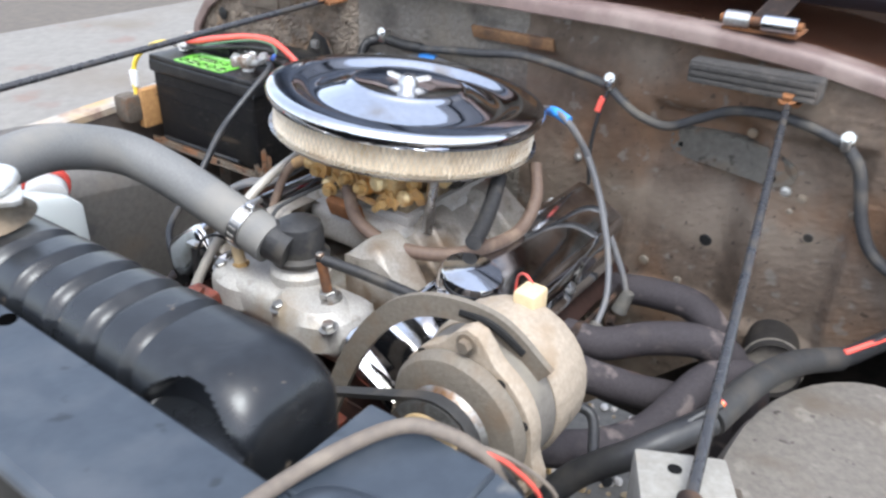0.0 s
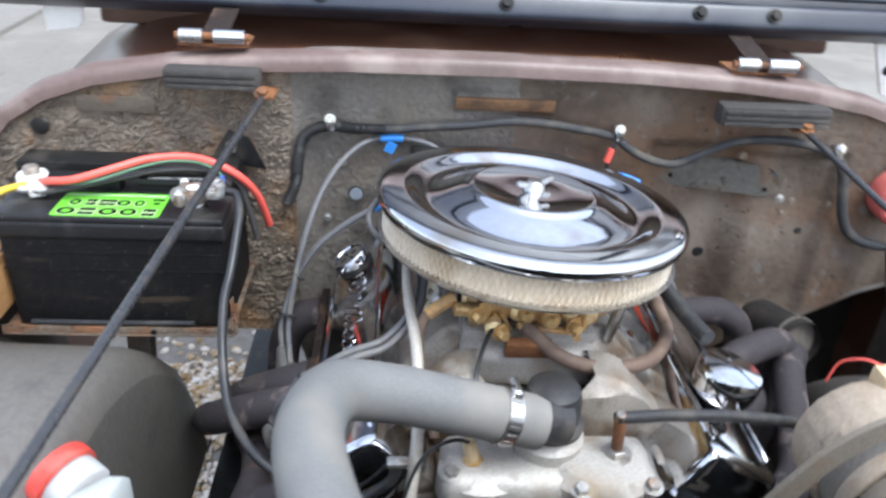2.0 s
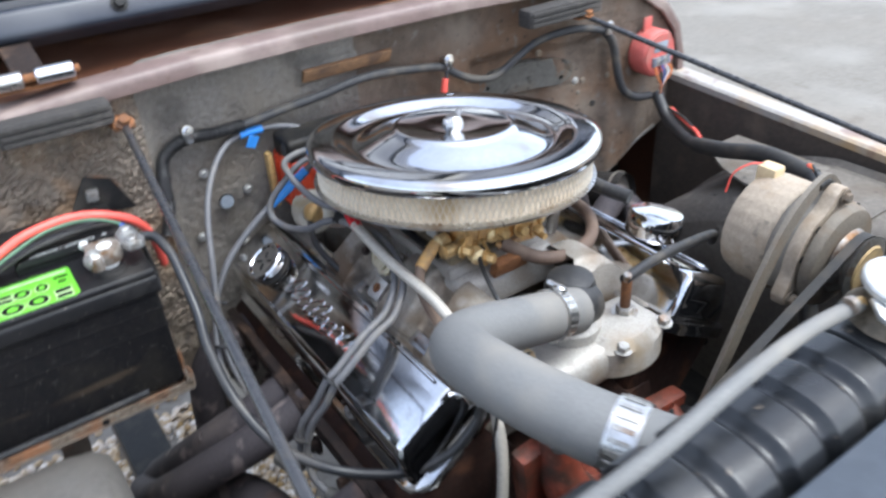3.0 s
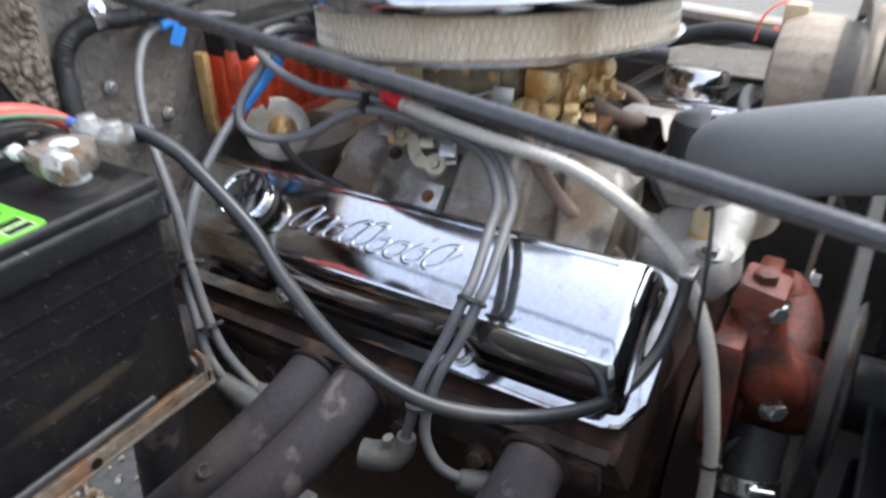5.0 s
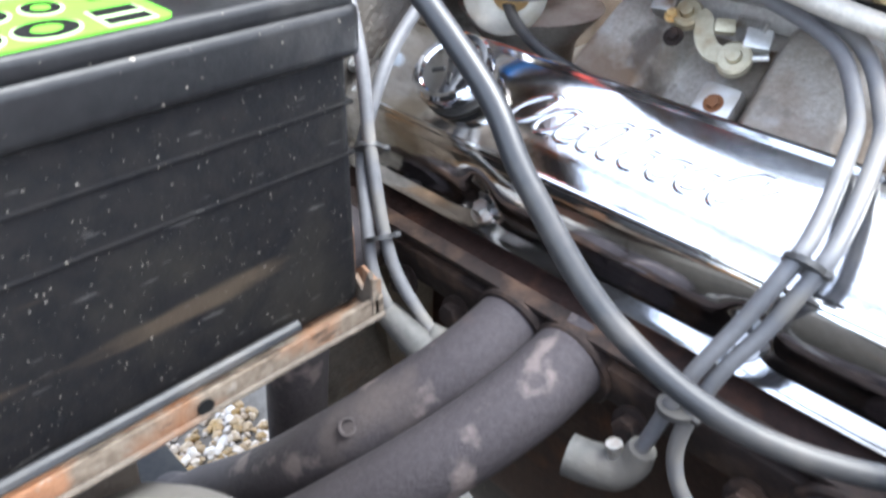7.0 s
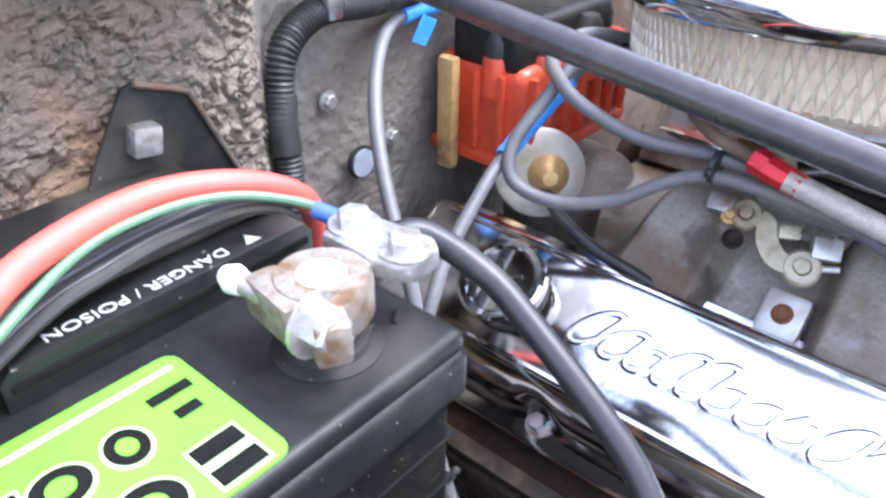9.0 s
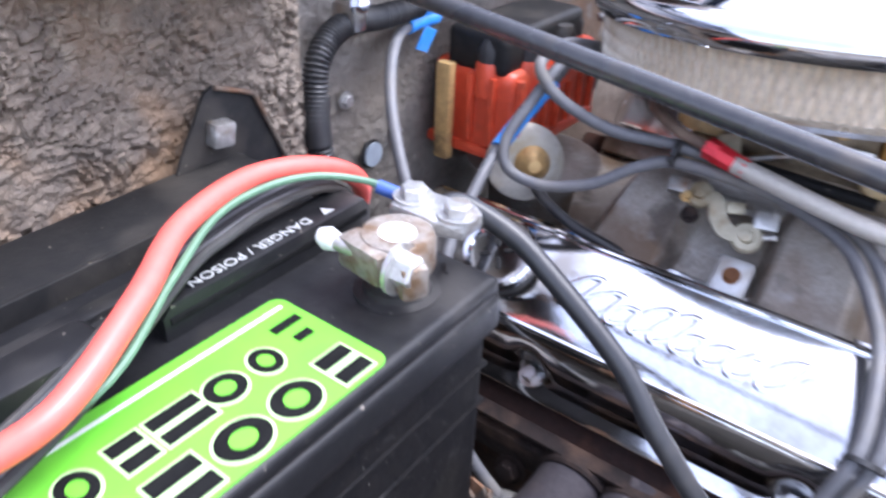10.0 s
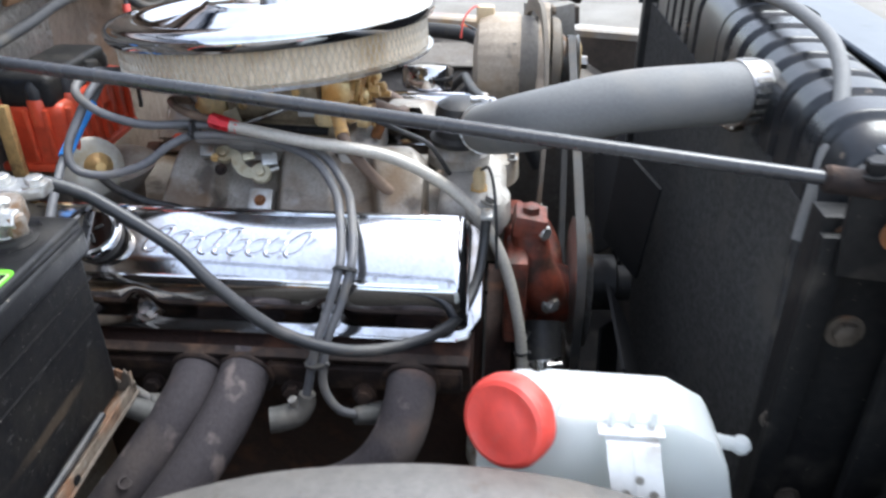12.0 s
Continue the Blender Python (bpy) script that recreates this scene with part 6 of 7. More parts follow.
corner = [(sx * (0.063 - 0.005) + 0.005 * math.cos(radians(a0 + a)), sz * (0.031 - 0.005) + 0.005 * math.sin(radians(a0 + a))) for sx, sz, a0 in ((1, 1, 0), (-1, 1, 90), (-1, -1, 180), (1, -1, 270)) for a in (0, 30, 60, 90)]
stick = part("label_sticker", prism(corner, -0.0004, 0.0004, at(-0.492, 0.0885, 0.9425, 90)), "sticker_green", batt, "bright green paper label")
part("label_line", box((0.118, 0.0016, 0.0003), at(-0.492, 0.113, 0.9431), 0), "ink_white", stick)
def glyph_block(x, y, w, h, ring):
    """Plain printed shape on the label with a thin pale outline: a ring, or two bold bars."""
    if ring:
        part("print_outline", lathe([(0.5, 0), (0.5, 0.0003), (0.0, 0.0003)], at(x, y, 0.9429) @ Matrix.Diagonal((w + 0.0024, h + 0.0024, 1, 1)), 28), "sticker_pale", stick)
        part("print_ring", lathe([(0.5, 0), (0.5, 0.0004), (0.27, 0.0004), (0.27, 0)], at(x, y, 0.9432) @ Matrix.Diagonal((w, h, 1, 1)), 28), "ink", stick)
        part("print_centre", lathe([(0.5, 0), (0.5, 0.0002), (0.0, 0.0002)], at(x, y, 0.9433) @ Matrix.Diagonal((w * 0.5, h * 0.5, 1, 1)), 24), "sticker_green", stick)
        return
    part("print_outline", box((w + 0.0022, h + 0.0022, 0.0003), at(x, y, 0.9431), 0.0001, 1), "sticker_pale", stick)
    for dy in (-0.30, 0.30):
        part("print_bar", box((w, h * 0.40, 0.0004), at(x, y + h * dy, 0.9434), 0.0001, 1), "ink", stick)


for k, (w, ring) in enumerate(((0.0150, False), (0.0195, True), (0.021, True), (0.0185, False), (0.021, True))):
    glyph_block(-0.4430 - 0.0240 * k, 0.0690, w, 0.0175, ring)
for k, (w, ring) in enumerate(((0.0135, True), (0.018, True), (0.022, False), (0.0135, False), (0.0145, True))):
    glyph_block(-0.4600 - 0.0190 * k, 0.0925, w * 0.9, 0.0150, ring)
for x, y, w in ((-0.440, 0.093, 0.008), (-0.440, 0.103, 0.014)):
    part("fine_print", box((w, 0.0045, 0.0004), at(x, y, 0.9432), 0.0001, 1), "ink", stick)
part("moulded_mark", box((0.008, 0.002, 0.0015), at(-0.366, 0.078, 0.9425, 0, 0, 40), 0.0005), "battery", batt)
for x, py in ((-0.392, 0.085), (-0.600, 0.132)):
    part("post_base", lathe([(0.019, 0), (0.019, 0.002), (0.015, 0.003), (0.0145, 0.006), (0.011, 0.007)], at(x, py, 0.9410), 30), "battery", batt)
    part("post", lathe([(0.0105, 0), (0.0095, 0.026), (0.008, 0.028), (0, 0.0285)], at(x, py, 0.9430), 28), "white_paint" if x > -0.5 else "lead", batt, "pale oxidised lead post")

hold = thing("battery_hold_down", (-0.49, 0.21, 0.93), "black steel battery hold-down with triangular firewall bracket", "bracket")
part("bar", box((0.285, 0.044, 0.016), at(-0.502, 0.2065, 0.945), 0.003), "black_metal", hold)
part("upright_lip", box((0.285, 0.004, 0.02), at(-0.502, 0.186, 0.943), 0.001), "black_metal", hold)
part("front_strip", box((0.25, 0.010, 0.008), at(-0.49, 0.168, 0.941), 0.002), "battery", hold)
part("triangle", prism([(-0.402, 0.948), (-0.396, 0.960), (-0.377, 0.9905), (-0.371, 0.9930), (-0.349, 0.9840), (-0.346, 0.980), (-0.326, 0.935)], 0.2225, 0.2255, bevel=0.001), "black_metal", hold)
part("folded_edge", tube([(-0.3715, 0.2215, 0.9925), (-0.3485, 0.2212, 0.9835), (-0.3455, 0.2212, 0.9795), (-0.327, 0.2215, 0.937)], 0.0014, 8), "tray", hold, "worn bare edge of the bracket")
part("bolt", box((0.0135, 0.009, 0.0135), at(-0.373, 0.2190, 0.969, 4, 8, 0), 0.002, 2), "zinc", hold, "square-headed plated bolt")

tray = thing("battery_tray", (-0.485, 0.13, 0.40), "rusty bent steel battery tray on a strut", "tray")
part("floor", box((0.284, 0.175, 0.004), at(-0.496, 0.136, 0.780), 0.001), "tray_pale", tray)
for y, nm in ((0.0495, "front_lip"), (0.222, "rear_lip")):
    part(nm, box((0.288, 0.003, 0.012), at(-0.495, y, 0.7835), 0.001), "tray_pale", tray)
part("side_lip", prism([(0.048, 0.776), (0.100, 0.776), (0.095, 0.782), (0.076, 0.784), (0.064, 0.797), (0.058, 0.790), (0.053, 0.804), (0.048, 0.792)], -0.0015, 0.0015, at(-0.3555, 0, 0, 0, 0, 90), 0.0006), "tray", tray)
def torn_sheet(path, low, tops, thick=0.0016):
    """A bent strip of sheet metal along a plan line, with a ragged top edge."""
    bm = bmesh.new()
    rows = []
    for k, ((x, y), top) in enumerate(zip(path, tops)):
        x0_, y0_ = path[max(0, k - 1)]
        x1_, y1_ = path[min(len(path) - 1, k + 1)]
        nx, ny = Vector((y1_ - y0_, x0_ - x1_)).normalized() * thick
        rows.append([bm.verts.new(c) for c in ((x, y, low), (x, y, top), (x + nx, y + ny, top), (x + nx, y + ny, low))])
    for p, q in zip(rows, rows[1:]):
        for j in range(4):
            bm.faces.new((p[j], p[(j + 1) % 4], q[(j + 1) % 4], q[j]))
    bm.faces.new(rows[0])
    bm.faces.new(rows[-1][::-1])
    return bm


part("crumpled_tab", torn_sheet([(-0.3590, 0.049), (-0.3520, 0.051), (-0.3495, 0.056), (-0.3530, 0.062), (-0.3520, 0.068)], 0.777, (0.803, 0.799, 0.794, 0.801, 0.796)), "tray_pale", tray, "crumpled pale torn metal")
part("crumpled_tab", torn_sheet([(-0.3575, 0.064), (-0.3540, 0.069), (-0.3565, 0.075), (-0.3520, 0.080)], 0.777, (0.822, 0.826, 0.812, 0.808)), "tray_pale", tray, "crumpled pale torn metal")
part("lip_fold", tube([(-0.636, 0.0470, 0.7785), (-0.5, 0.0468, 0.7780), (-0.42, 0.0474, 0.7786), (-0.352, 0.0470, 0.7790)], 0.0016, 8), "tray", tray, "bent outer fold of the lip")
part("edge_strip", tube([(-0.60, 0.050, 0.795), (-0.5, 0.0505, 0.795), (-0.40, 0.051, 0.796)], 0.0030, 8), "cable_dark", tray, "dark rubber strip along the lip")
part("tray_hole", lathe([(0.0038, 0), (0.0038, 0.001)], at(-0.452, 0.0477, 0.783, 90), 16), "ink", tray)
part("strut", box((0.03, 0.03, 0.40), at(-0.50, 0.10, 0.58, 0, 4), 0.003), "tray", tray)
part("side_plate", box((0.02, 0.10, 0.07), at(-0.636, 0.08, 0.845), 0.004), "rust_orange", tray, "orange rusted side plate")
part("side_gusset", box((0.04, 0.04, 0.05), at(-0.650, 0.02, 0.848), 0.01), "tray", tray)

# negative clamp, cable and lugs
neg = thing("battery_clamp", (-0.392, 0.085, 0.948), "corroded lead battery terminal clamp with bolted adapter", "clamp", "battery clamps")
part("ring", lathe([(0.0095, 0), (0.0150, 0.0), (0.0165, 0.003), (0.0165, 0.014), (0.0150, 0.017), (0.0095, 0.017)], at(-0.392, 0.085, 0.954), 30), "lead", neg, "brown-stained lead ring")
part("jaw", box((0.013, 0.026, 0.015), at(-0.4045, 0.090, 0.963, 0, 0, -8), 0.003), "lead", neg)
part("jaw", box((0.012, 0.022, 0.015), at(-0.402, 0.072, 0.962, 0, 0, -30), 0.003), "lead", neg)
part("jaw_bolt", rod((-0.408, 0.106, 0.966), (-0.405, 0.066, 0.965), 0.0036, 12), "zinc", neg)
part("jaw_nut", hexbolt((-0.4055, 0.074, 0.965), (0.05, -1, 0), 0.0075, 0.010), "zinc", neg)
part("bolt_tip", lathe([(0.004, 0), (0.0052, 0.005), (0.0035, 0.009), (0, 0.010)], at(-0.408, 0.104, 0.966) @ Vector((-0.05, 1, 0)).to_track_quat("Z", "Y").to_matrix().to_4x4(), 14), "white_paint", neg)
ad = part("adapter", prism([(-0.010, -0.018), (0.006, -0.020), (0.011, -0.012), (0.012, 0.014), (0.007, 0.020), (-0.007, 0.019), (-0.011, 0.006)], 0, 0.008, at(-0.366, 0.085, 0.964, 90, 0, 4), 0.002), "zinc", neg, "bright cast adapter plate")
for x, y in ((-0.366, 0.097), (-0.366, 0.073)):
    part("adapter_bolt", hexbolt((x, y, 0.972), (0, 0, 1), 0.0062, 0.006), "zinc", ad)
part("adapter_strap", box((0.024, 0.014, 0.007), at(-0.380, 0.085, 0.9665, 0, 0, 4), 0.002), "zinc", neg)

pos = thing("battery_clamp", (-0.600, 0.132, 0.94), "white-corroded positive battery clamp with yellow wire", "clamp", "battery clamps")
part("ring", lathe([(0.010, 0), (0.018, 0.0), (0.0185, 0.003), (0.0185, 0.015), (0.017, 0.018), (0.010, 0.018)], at(-0.600, 0.132, 0.943), 30), "white_paint", pos)
part("jaw", box((0.02, 0.034, 0.018), at(-0.588, 0.115, 0.953, 0, 0, 20), 0.004), "white_paint", pos)
part("jaw_bolt", rod((-0.61, 0.102, 0.953), (-0.57, 0.102, 0.953), 0.005, 10), "zinc", pos)

cable = thing("negative_cable", (-0.335, 0.09, 0.95), "thick dark grey battery ground cable drooping over the valve cover", "cable")
part("insulation", tube([(-0.356, 0.092, 0.964), (-0.342, 0.087, 0.962), (-0.335, 0.065, 0.952), (-0.334, 0.045, 0.940), (-0.336, 0.000, 0.908), (-0.341, -0.028, 0.880), (-0.337, -0.071, 0.836), (-0.321, -0.123, 0.806), (-0.284, -0.175, 0.790), (-0.226, -0.207, 0.774), (-0.180, -0.224, 0.786), (-0.150, -0.230, 0.815), (-0.142, -0.232, 0.840)], 0.0052, 16, 10), "cable_dark", cable)
part("lug", box((0.02, 0.012, 0.005), at(-0.142, -0.232, 0.844), 0.002), "zinc", cable)

red = thing("positive_cable", (-0.565, 0.08, 0.95), "bright red battery cable arching over the battery", "cable")
part("insulation", tube([(-0.588, 0.120, 0.955), (-0.570, 0.104, 0.964), (-0.535, 0.096, 0.971), (-0.492, 0.115, 0.979), (-0.456, 0.138, 0.983), (-0.412, 0.150, 0.982), (-0.376, 0.146, 0.975), (-0.346, 0.148, 0.955), (-0.330, 0.165, 0.92), (-0.322, 0.185, 0.87)], 0.0050, 16, 10), "wire_red", red)
grn = thing("ground_wire", (-0.36, 0.12, 0.955), "thin green wire with blue crimp terminal", "wire")
part("insulation", tube([(-0.362, 0.110, 0.968), (-0.368, 0.124, 0.972), (-0.386, 0.137, 0.977), (-0.410, 0.143, 0.979), (-0.440, 0.139, 0.979), (-0.475, 0.121, 0.975), (-0.52, 0.100, 0.966), (-0.575, 0.112, 0.956)], 0.0017, 8), "wire_green", grn)
part("crimp", rod((-0.361, 0.109, 0.967), (-0.3652, 0.1188, 0.9698), 0.0034, 12), "wire_blue", grn, "blue crimp sleeve")
strand = thing("black_cables", (-0.42, 0.15, 0.955), "bundle of black cables behind the red cable", "cable")
for k in range(7):
    o = 0.0042 * k
    v = 0.0027 * k - 0.0060
    part("strand", tube([(-0.575, 0.100 + v, 0.952), (-0.52, 0.113 + v, 0.959), (-0.46, 0.139 + v, 0.966 - 0.0006 * k), (-0.435, 0.1455 + v, 0.967 - 0.0006 * k), (-0.408, 0.1500 + v, 0.967 - 0.0006 * k), (-0.372, 0.1525 + v, 0.962), (-0.351, 0.153 + v, 0.945), (-0.342, 0.158 + v, 0.90), (-0.338, 0.168 + v, 0.86)], 0.0023, 8), ("rubber_dusty", "wire_grey", "loom_dark")[k % 3], strand)
yel = thing("yellow_wire", (-0.60, 0.06, 0.94), "yellow wire from the positive clamp", "wire")
part("insulation", tube([(-0.600, 0.112, 0.955), (-0.618, 0.080, 0.958), (-0.628, 0.045, 0.945), (-0.642, 0.035, 0.915), (-0.640, 0.03, 0.87)], 0.0042, 10), "wire_yellow", yel)
part("terminal", box((0.014, 0.010, 0.03), at(-0.641, 0.033, 0.90), 0.003), "white_paint", yel)

# ---- spark plug leads ----
def lead(points, label, boot_end=None, r=0.0042):
    w = thing("plug_lead", points[0], label, "plug wire", "plug leads")
    part("insulation", tube(points, r, 12, 8), "wire_grey", w)
    if boot_end is not None:
        p = Vector(points[-1])
        d = (Vector(boot_end) - p).normalized()
        part("boot", rod(p - d * 0.008, Vector(boot_end), 0.0085, 16, r2=0.0120, bevel=0.002), "boot_grey", w, "grey rubber boot")
    return w


def tie(p, axis, r, parent):
    m = Matrix.Translation(p) @ Vector(axis).to_track_quat("Z", "Y").to_matrix().to_4x4()
    b = lathe([(r, -0.0015), (r + 0.0012, -0.0015), (r + 0.0012, 0.0015), (r, 0.0015)], m, 18)
    box((0.005, 0.005, 0.004), m @ at(r + 0.002, 0, 0), 0.001, 1, b)
    return part("cable_tie", b, "wire_black", parent, "black cable tie")


w1 = lead([(-0.075, 0.225, 0.952), (-0.095, 0.244, 0.968), (-0.130, 0.255, 0.975), (-0.172, 0.257, 0.974), (-0.201, 0.246, 0.966), (-0.230, 0.224, 0.943), (-0.253, 0.195, 0.911), (-0.272, 0.157, 0.862), (-0.284, 0.136, 0.810), (-0.292, 0.109, 0.749), (-0.286, 0.075, 0.705)], "grey spark plug lead looping against the firewall", (-0.272, 0.06, 0.69))
part("marker_tape", tube([(-0.140, 0.2558, 0.9755), (-0.157, 0.2570, 0.9755), (-0.172, 0.257, 0.974)], 0.0058, 10), "tape_blue", w1, "blue marker tape")
part("tape_tail", box((0.014, 0.0012, 0.018), at(-0.158, 0.2505, 0.963, 10, 25, 0), 0.0003, 1), "tape_blue", w1)
w2 = lead([(-0.070, 0.175, 0.950), (-0.095, 0.158, 0.960), (-0.121, 0.158, 0.948), (-0.157, 0.168, 0.919), (-0.183, 0.169, 0.904), (-0.203, 0.167, 0.892), (-0.235, 0.163, 0.869), (-0.258, 0.156, 0.848), (-0.281, 0.148, 0.812), (-0.295, 0.130, 0.778), (-0.303, 0.115, 0.745), (-0.30, 0.10, 0.715)], "grey spark plug lead with a blue taped section", (-0.295, 0.075, 0.70))
part("marker_tape", tube([(-0.126, 0.1592, 0.9445), (-0.140, 0.1632, 0.933), (-0.157, 0.168, 0.919), (-0.177, 0.169, 0.9075)], 0.0060, 12), "tape_blue", w2, "blue marker tape")
tie((-0.281, 0.142, 0.813), (-0.5, -0.6, -0.7), 0.0085, w2)
tie((-0.2945, 0.117, 0.766), (-0.2, -0.5, -0.8), 0.0085, w1)
w3 = lead([(-0.080, 0.155, 0.955), (-0.130, 0.150, 0.962), (-0.158, 0.157, 0.940), (-0.178, 0.163, 0.916), (-0.184, 0.156, 0.898), (-0.176, 0.132, 0.890), (-0.160, 0.102, 0.895), (-0.145, 0.078, 0.910), (-0.133, 0.055, 0.916), (-0.122, 0.010, 0.910), (-0.120, -0.020, 0.904), (-0.131, -0.058, 0.893), (-0.160, -0.084, 0.875), (-0.196, -0.096, 0.867), (-0.232, -0.103, 0.847), (-0.249, -0.102, 0.834), (-0.262, -0.094, 0.806), (-0.278, -0.084, 0.776), (-0.282, -0.076, 0.74), (-0.284, -0.072, 0.722)], "grey spark plug lead running forward over the valve cover")
part("elbow_boot", tube([(-0.284, -0.073, 0.724), (-0.285, -0.070, 0.712), (-0.288, -0.062, 0.703), (-0.293, -0.048, 0.700), (-0.296, -0.038, 0.700)], lambda t: 0.0075 + 0.0045 * min(1, t * 2), 14, 6), "boot_grey", w3, "grey angled plug boot")
part("terminal", rod((-0.289, -0.062, 0.712), (-0.290, -0.060, 0.722), 0.0045, 10), "zinc", w3)
w4 = lead([(-0.060, 0.150, 0.956), (-0.120, 0.155, 0.972), (-0.153, 0.156, 0.966), (-0.154, 0.146, 0.951), (-0.150, 0.128, 0.939), (-0.143, 0.098, 0.929), (-0.128, 0.060, 0.925), (-0.116, 0.010, 0.916), (-0.115, -0.025, 0.909), (-0.124, -0.066, 0.896), (-0.154, -0.094, 0.875), (-0.190, -0.106, 0.867), (-0.228, -0.113, 0.847), (-0.244, -0.112, 0.834), (-0.256, -0.104, 0.806), (-0.272, -0.093, 0.776), (-0.281, -0.088, 0.735), (-0.282, -0.10, 0.706), (-0.272, -0.12, 0.69)], "grey spark plug lead tied beside its neighbour", (-0.258, -0.14, 0.682))
tie((-0.2445, -0.1065, 0.836), (-0.75, 0, -0.65), 0.0085, w4)
tie((-0.280, -0.0825, 0.757), (-0.1, 0, -1), 0.0085, w4)
tie((-0.1325, 0.0575, 0.9215), (0, 1, 0), 0.0085, w4)
lead([(0.06, 0.19, 0.945), (0.110, 0.175, 0.965), (0.158, 0.150, 0.962), (0.186, 0.152, 0.925), (0.212, 0.150, 0.875), (0.244, 0.125, 0.815), (0.264, 0.094, 0.768), (0.268, 0.06, 0.735)], "grey spark plug lead over the far valve cover", (0.262, 0.045, 0.71))
w6 = lead([(0.05, 0.21, 0.945), (0.10, 0.175, 0.965), (0.155, 0.130, 0.978), (0.186, 0.150, 0.93), (0.196, 0.18, 0.87), (0.222, 0.172, 0.82), (0.254, 0.165, 0.765), (0.268, 0.158, 0.735)], "grey spark plug lead with blue tape behind the air cleaner", (0.262, 0.15, 0.71))
part("marker_tape", tube([(0.125, 0.155, 0.972), (0.145, 0.136, 0.978), (0.165, 0.132, 0.972)], 0.0065, 10), "tape_blue", w6, "blue marker tape")

# braided fuel hose with a red fitting
fuel = thing("braided_fuel_hose", (-0.126, 0.03, 0.92), "braided steel fuel hose with red anodised fitting", "hose")
part("braid", tube([(-0.134, 0.020, 0.927), (-0.133, -0.050, 0.913), (-0.124, -0.137, 0.894), (-0.123, -0.205, 0.852), (-0.132, -0.247, 0.794), (-0.150, -0.270, 0.717), (-0.162, -0.277, 0.650), (-0.165, -0.277, 0.58)], lambda t: 0.0062 + 0.00009 * math.cos(2 * math.pi * 190 * t), 16, 140), "braid", fuel)
fit_d = Vector((0.01, 0.06, 0.012)).normalized()
f0 = Vector((-0.1345, 0.008, 0.9245))
part("fitting", rod(f0 + fit_d * 0.004, f0 + fit_d * 0.024, 0.0066, 8, r2=0.0076), "red_fitting", fuel, "red anodised hose end")
part("fitting_nut", rod(f0 + fit_d * 0.024, f0 + fit_d * 0.033, 0.0074, 6), "red_fitting", fuel)
part("hard_line", tube([f0 + fit_d * 0.033, f0 + fit_d * 0.06, (-0.09, 0.095, 0.935), (-0.06, 0.09, 0.925)], 0.004, 10), "fuel_hose", fuel)
part("lower_fitting", rod((-0.165, -0.277, 0.60), (-0.165, -0.277, 0.575), 0.010, 12), "steel", fuel)
tie((-0.1565, -0.2735, 0.685), (-0.1, 0, -1), 0.0068, fuel)
pumpf = thing("fuel_pump", (-0.16, -0.265, 0.52), "plated mechanical fuel pump low on the block", "fuel pump")
part("body", lathe([(0.035, 0), (0.045, 0.012), (0.045, 0.03), (0.03, 0.045), (0.018, 0.055), (0, 0.056)], at(-0.16, -0.262, 0.525), 30), "zinc", pumpf)
part("arm_neck", rod((-0.16, -0.262, 0.55), (-0.11, -0.245, 0.55), 0.022, 16), "zinc", pumpf)

# other hoses round the engine
h = thing("fuel_hose", (0.0, -0.095, 0.90), "brown rubber hose looping round the carburetor", "hose", "small hoses")
part("tubing", tube([(-0.010, -0.097, 0.909), (0.028, -0.121, 0.885), (0.080, -0.122, 0.871), (0.133, -0.101, 0.867), (0.166, -0.056, 0.869), (0.174, 0.010, 0.868), (0.171, 0.050, 0.895), (0.150, 0.08, 0.925)], 0.0082, 14, 10), "fuel_hose", h)
h = thing("breather_hose", (0.19, -0.07, 0.87), "dusty hose from the breather to the air cleaner", "hose", "small hoses")
part("tubing", tube([(0.186, -0.112, 0.905), (0.176, -0.080, 0.908), (0.162, -0.04, 0.918), (0.146, 0.0, 0.935)], 0.0095, 12, 8), "rubber_black", h)
h = thing("heater_line", (0.083, -0.213, 0.88), "thin black hose across the front of the intake", "hose", "small hoses")
part("tubing", tube([(0.062, -0.222, 0.892), (0.090, -0.215, 0.888), (0.125, -0.207, 0.883), (0.192, -0.197, 0.873), (0.258, -0.188, 0.858), (0.30, -0.16, 0.82)], 0.0062, 12, 8), "rubber_black", h)
h = thing("vacuum_line", (-0.02, -0.1, 0.905), "thin black vacuum line at the carburetor", "hose", "small hoses")
part("tubing", tube([(-0.025, -0.088, 0.908), (-0.045, -0.103, 0.905), (-0.060, -0.140, 0.896), (-0.066, -0.168, 0.885), (-0.062, -0.19, 0.850)], 0.0026, 8, 8), "wire_black", h)
h = thing("vacuum_advance_hose", (-0.128, 0.172, 0.865), "black rubber vacuum hose to the distributor canister", "hose", "small hoses")
part("tubing", tube([(-0.126, 0.172, 0.868), (-0.136, 0.150, 0.856), (-0.140, 0.120, 0.845), (-0.136, 0.085, 0.835), (-0.128, 0.06, 0.822)], 0.0042, 10, 8), "wire_black", h)
h = thing("choke_tube", (-0.12, -0.075, 0.90), "rust-stained choke heat tube beside the carburetor", "pipe", "small hoses")
part("tubing", tube([(-0.085, -0.075, 0.925), (-0.112, -0.085, 0.912), (-0.122, -0.10, 0.892), (-0.118, -0.125, 0.86), (-0.108, -0.15, 0.835), (-0.104, -0.17, 0.815)], 0.0060, 10, 8), "fuel_hose", h)
part("stained_end", tube([(-0.084, -0.075, 0.926), (-0.098, -0.080, 0.920), (-0.113, -0.086, 0.911)], 0.0072, 10, 6), "orange_stain", h, "orange rust-stained end")
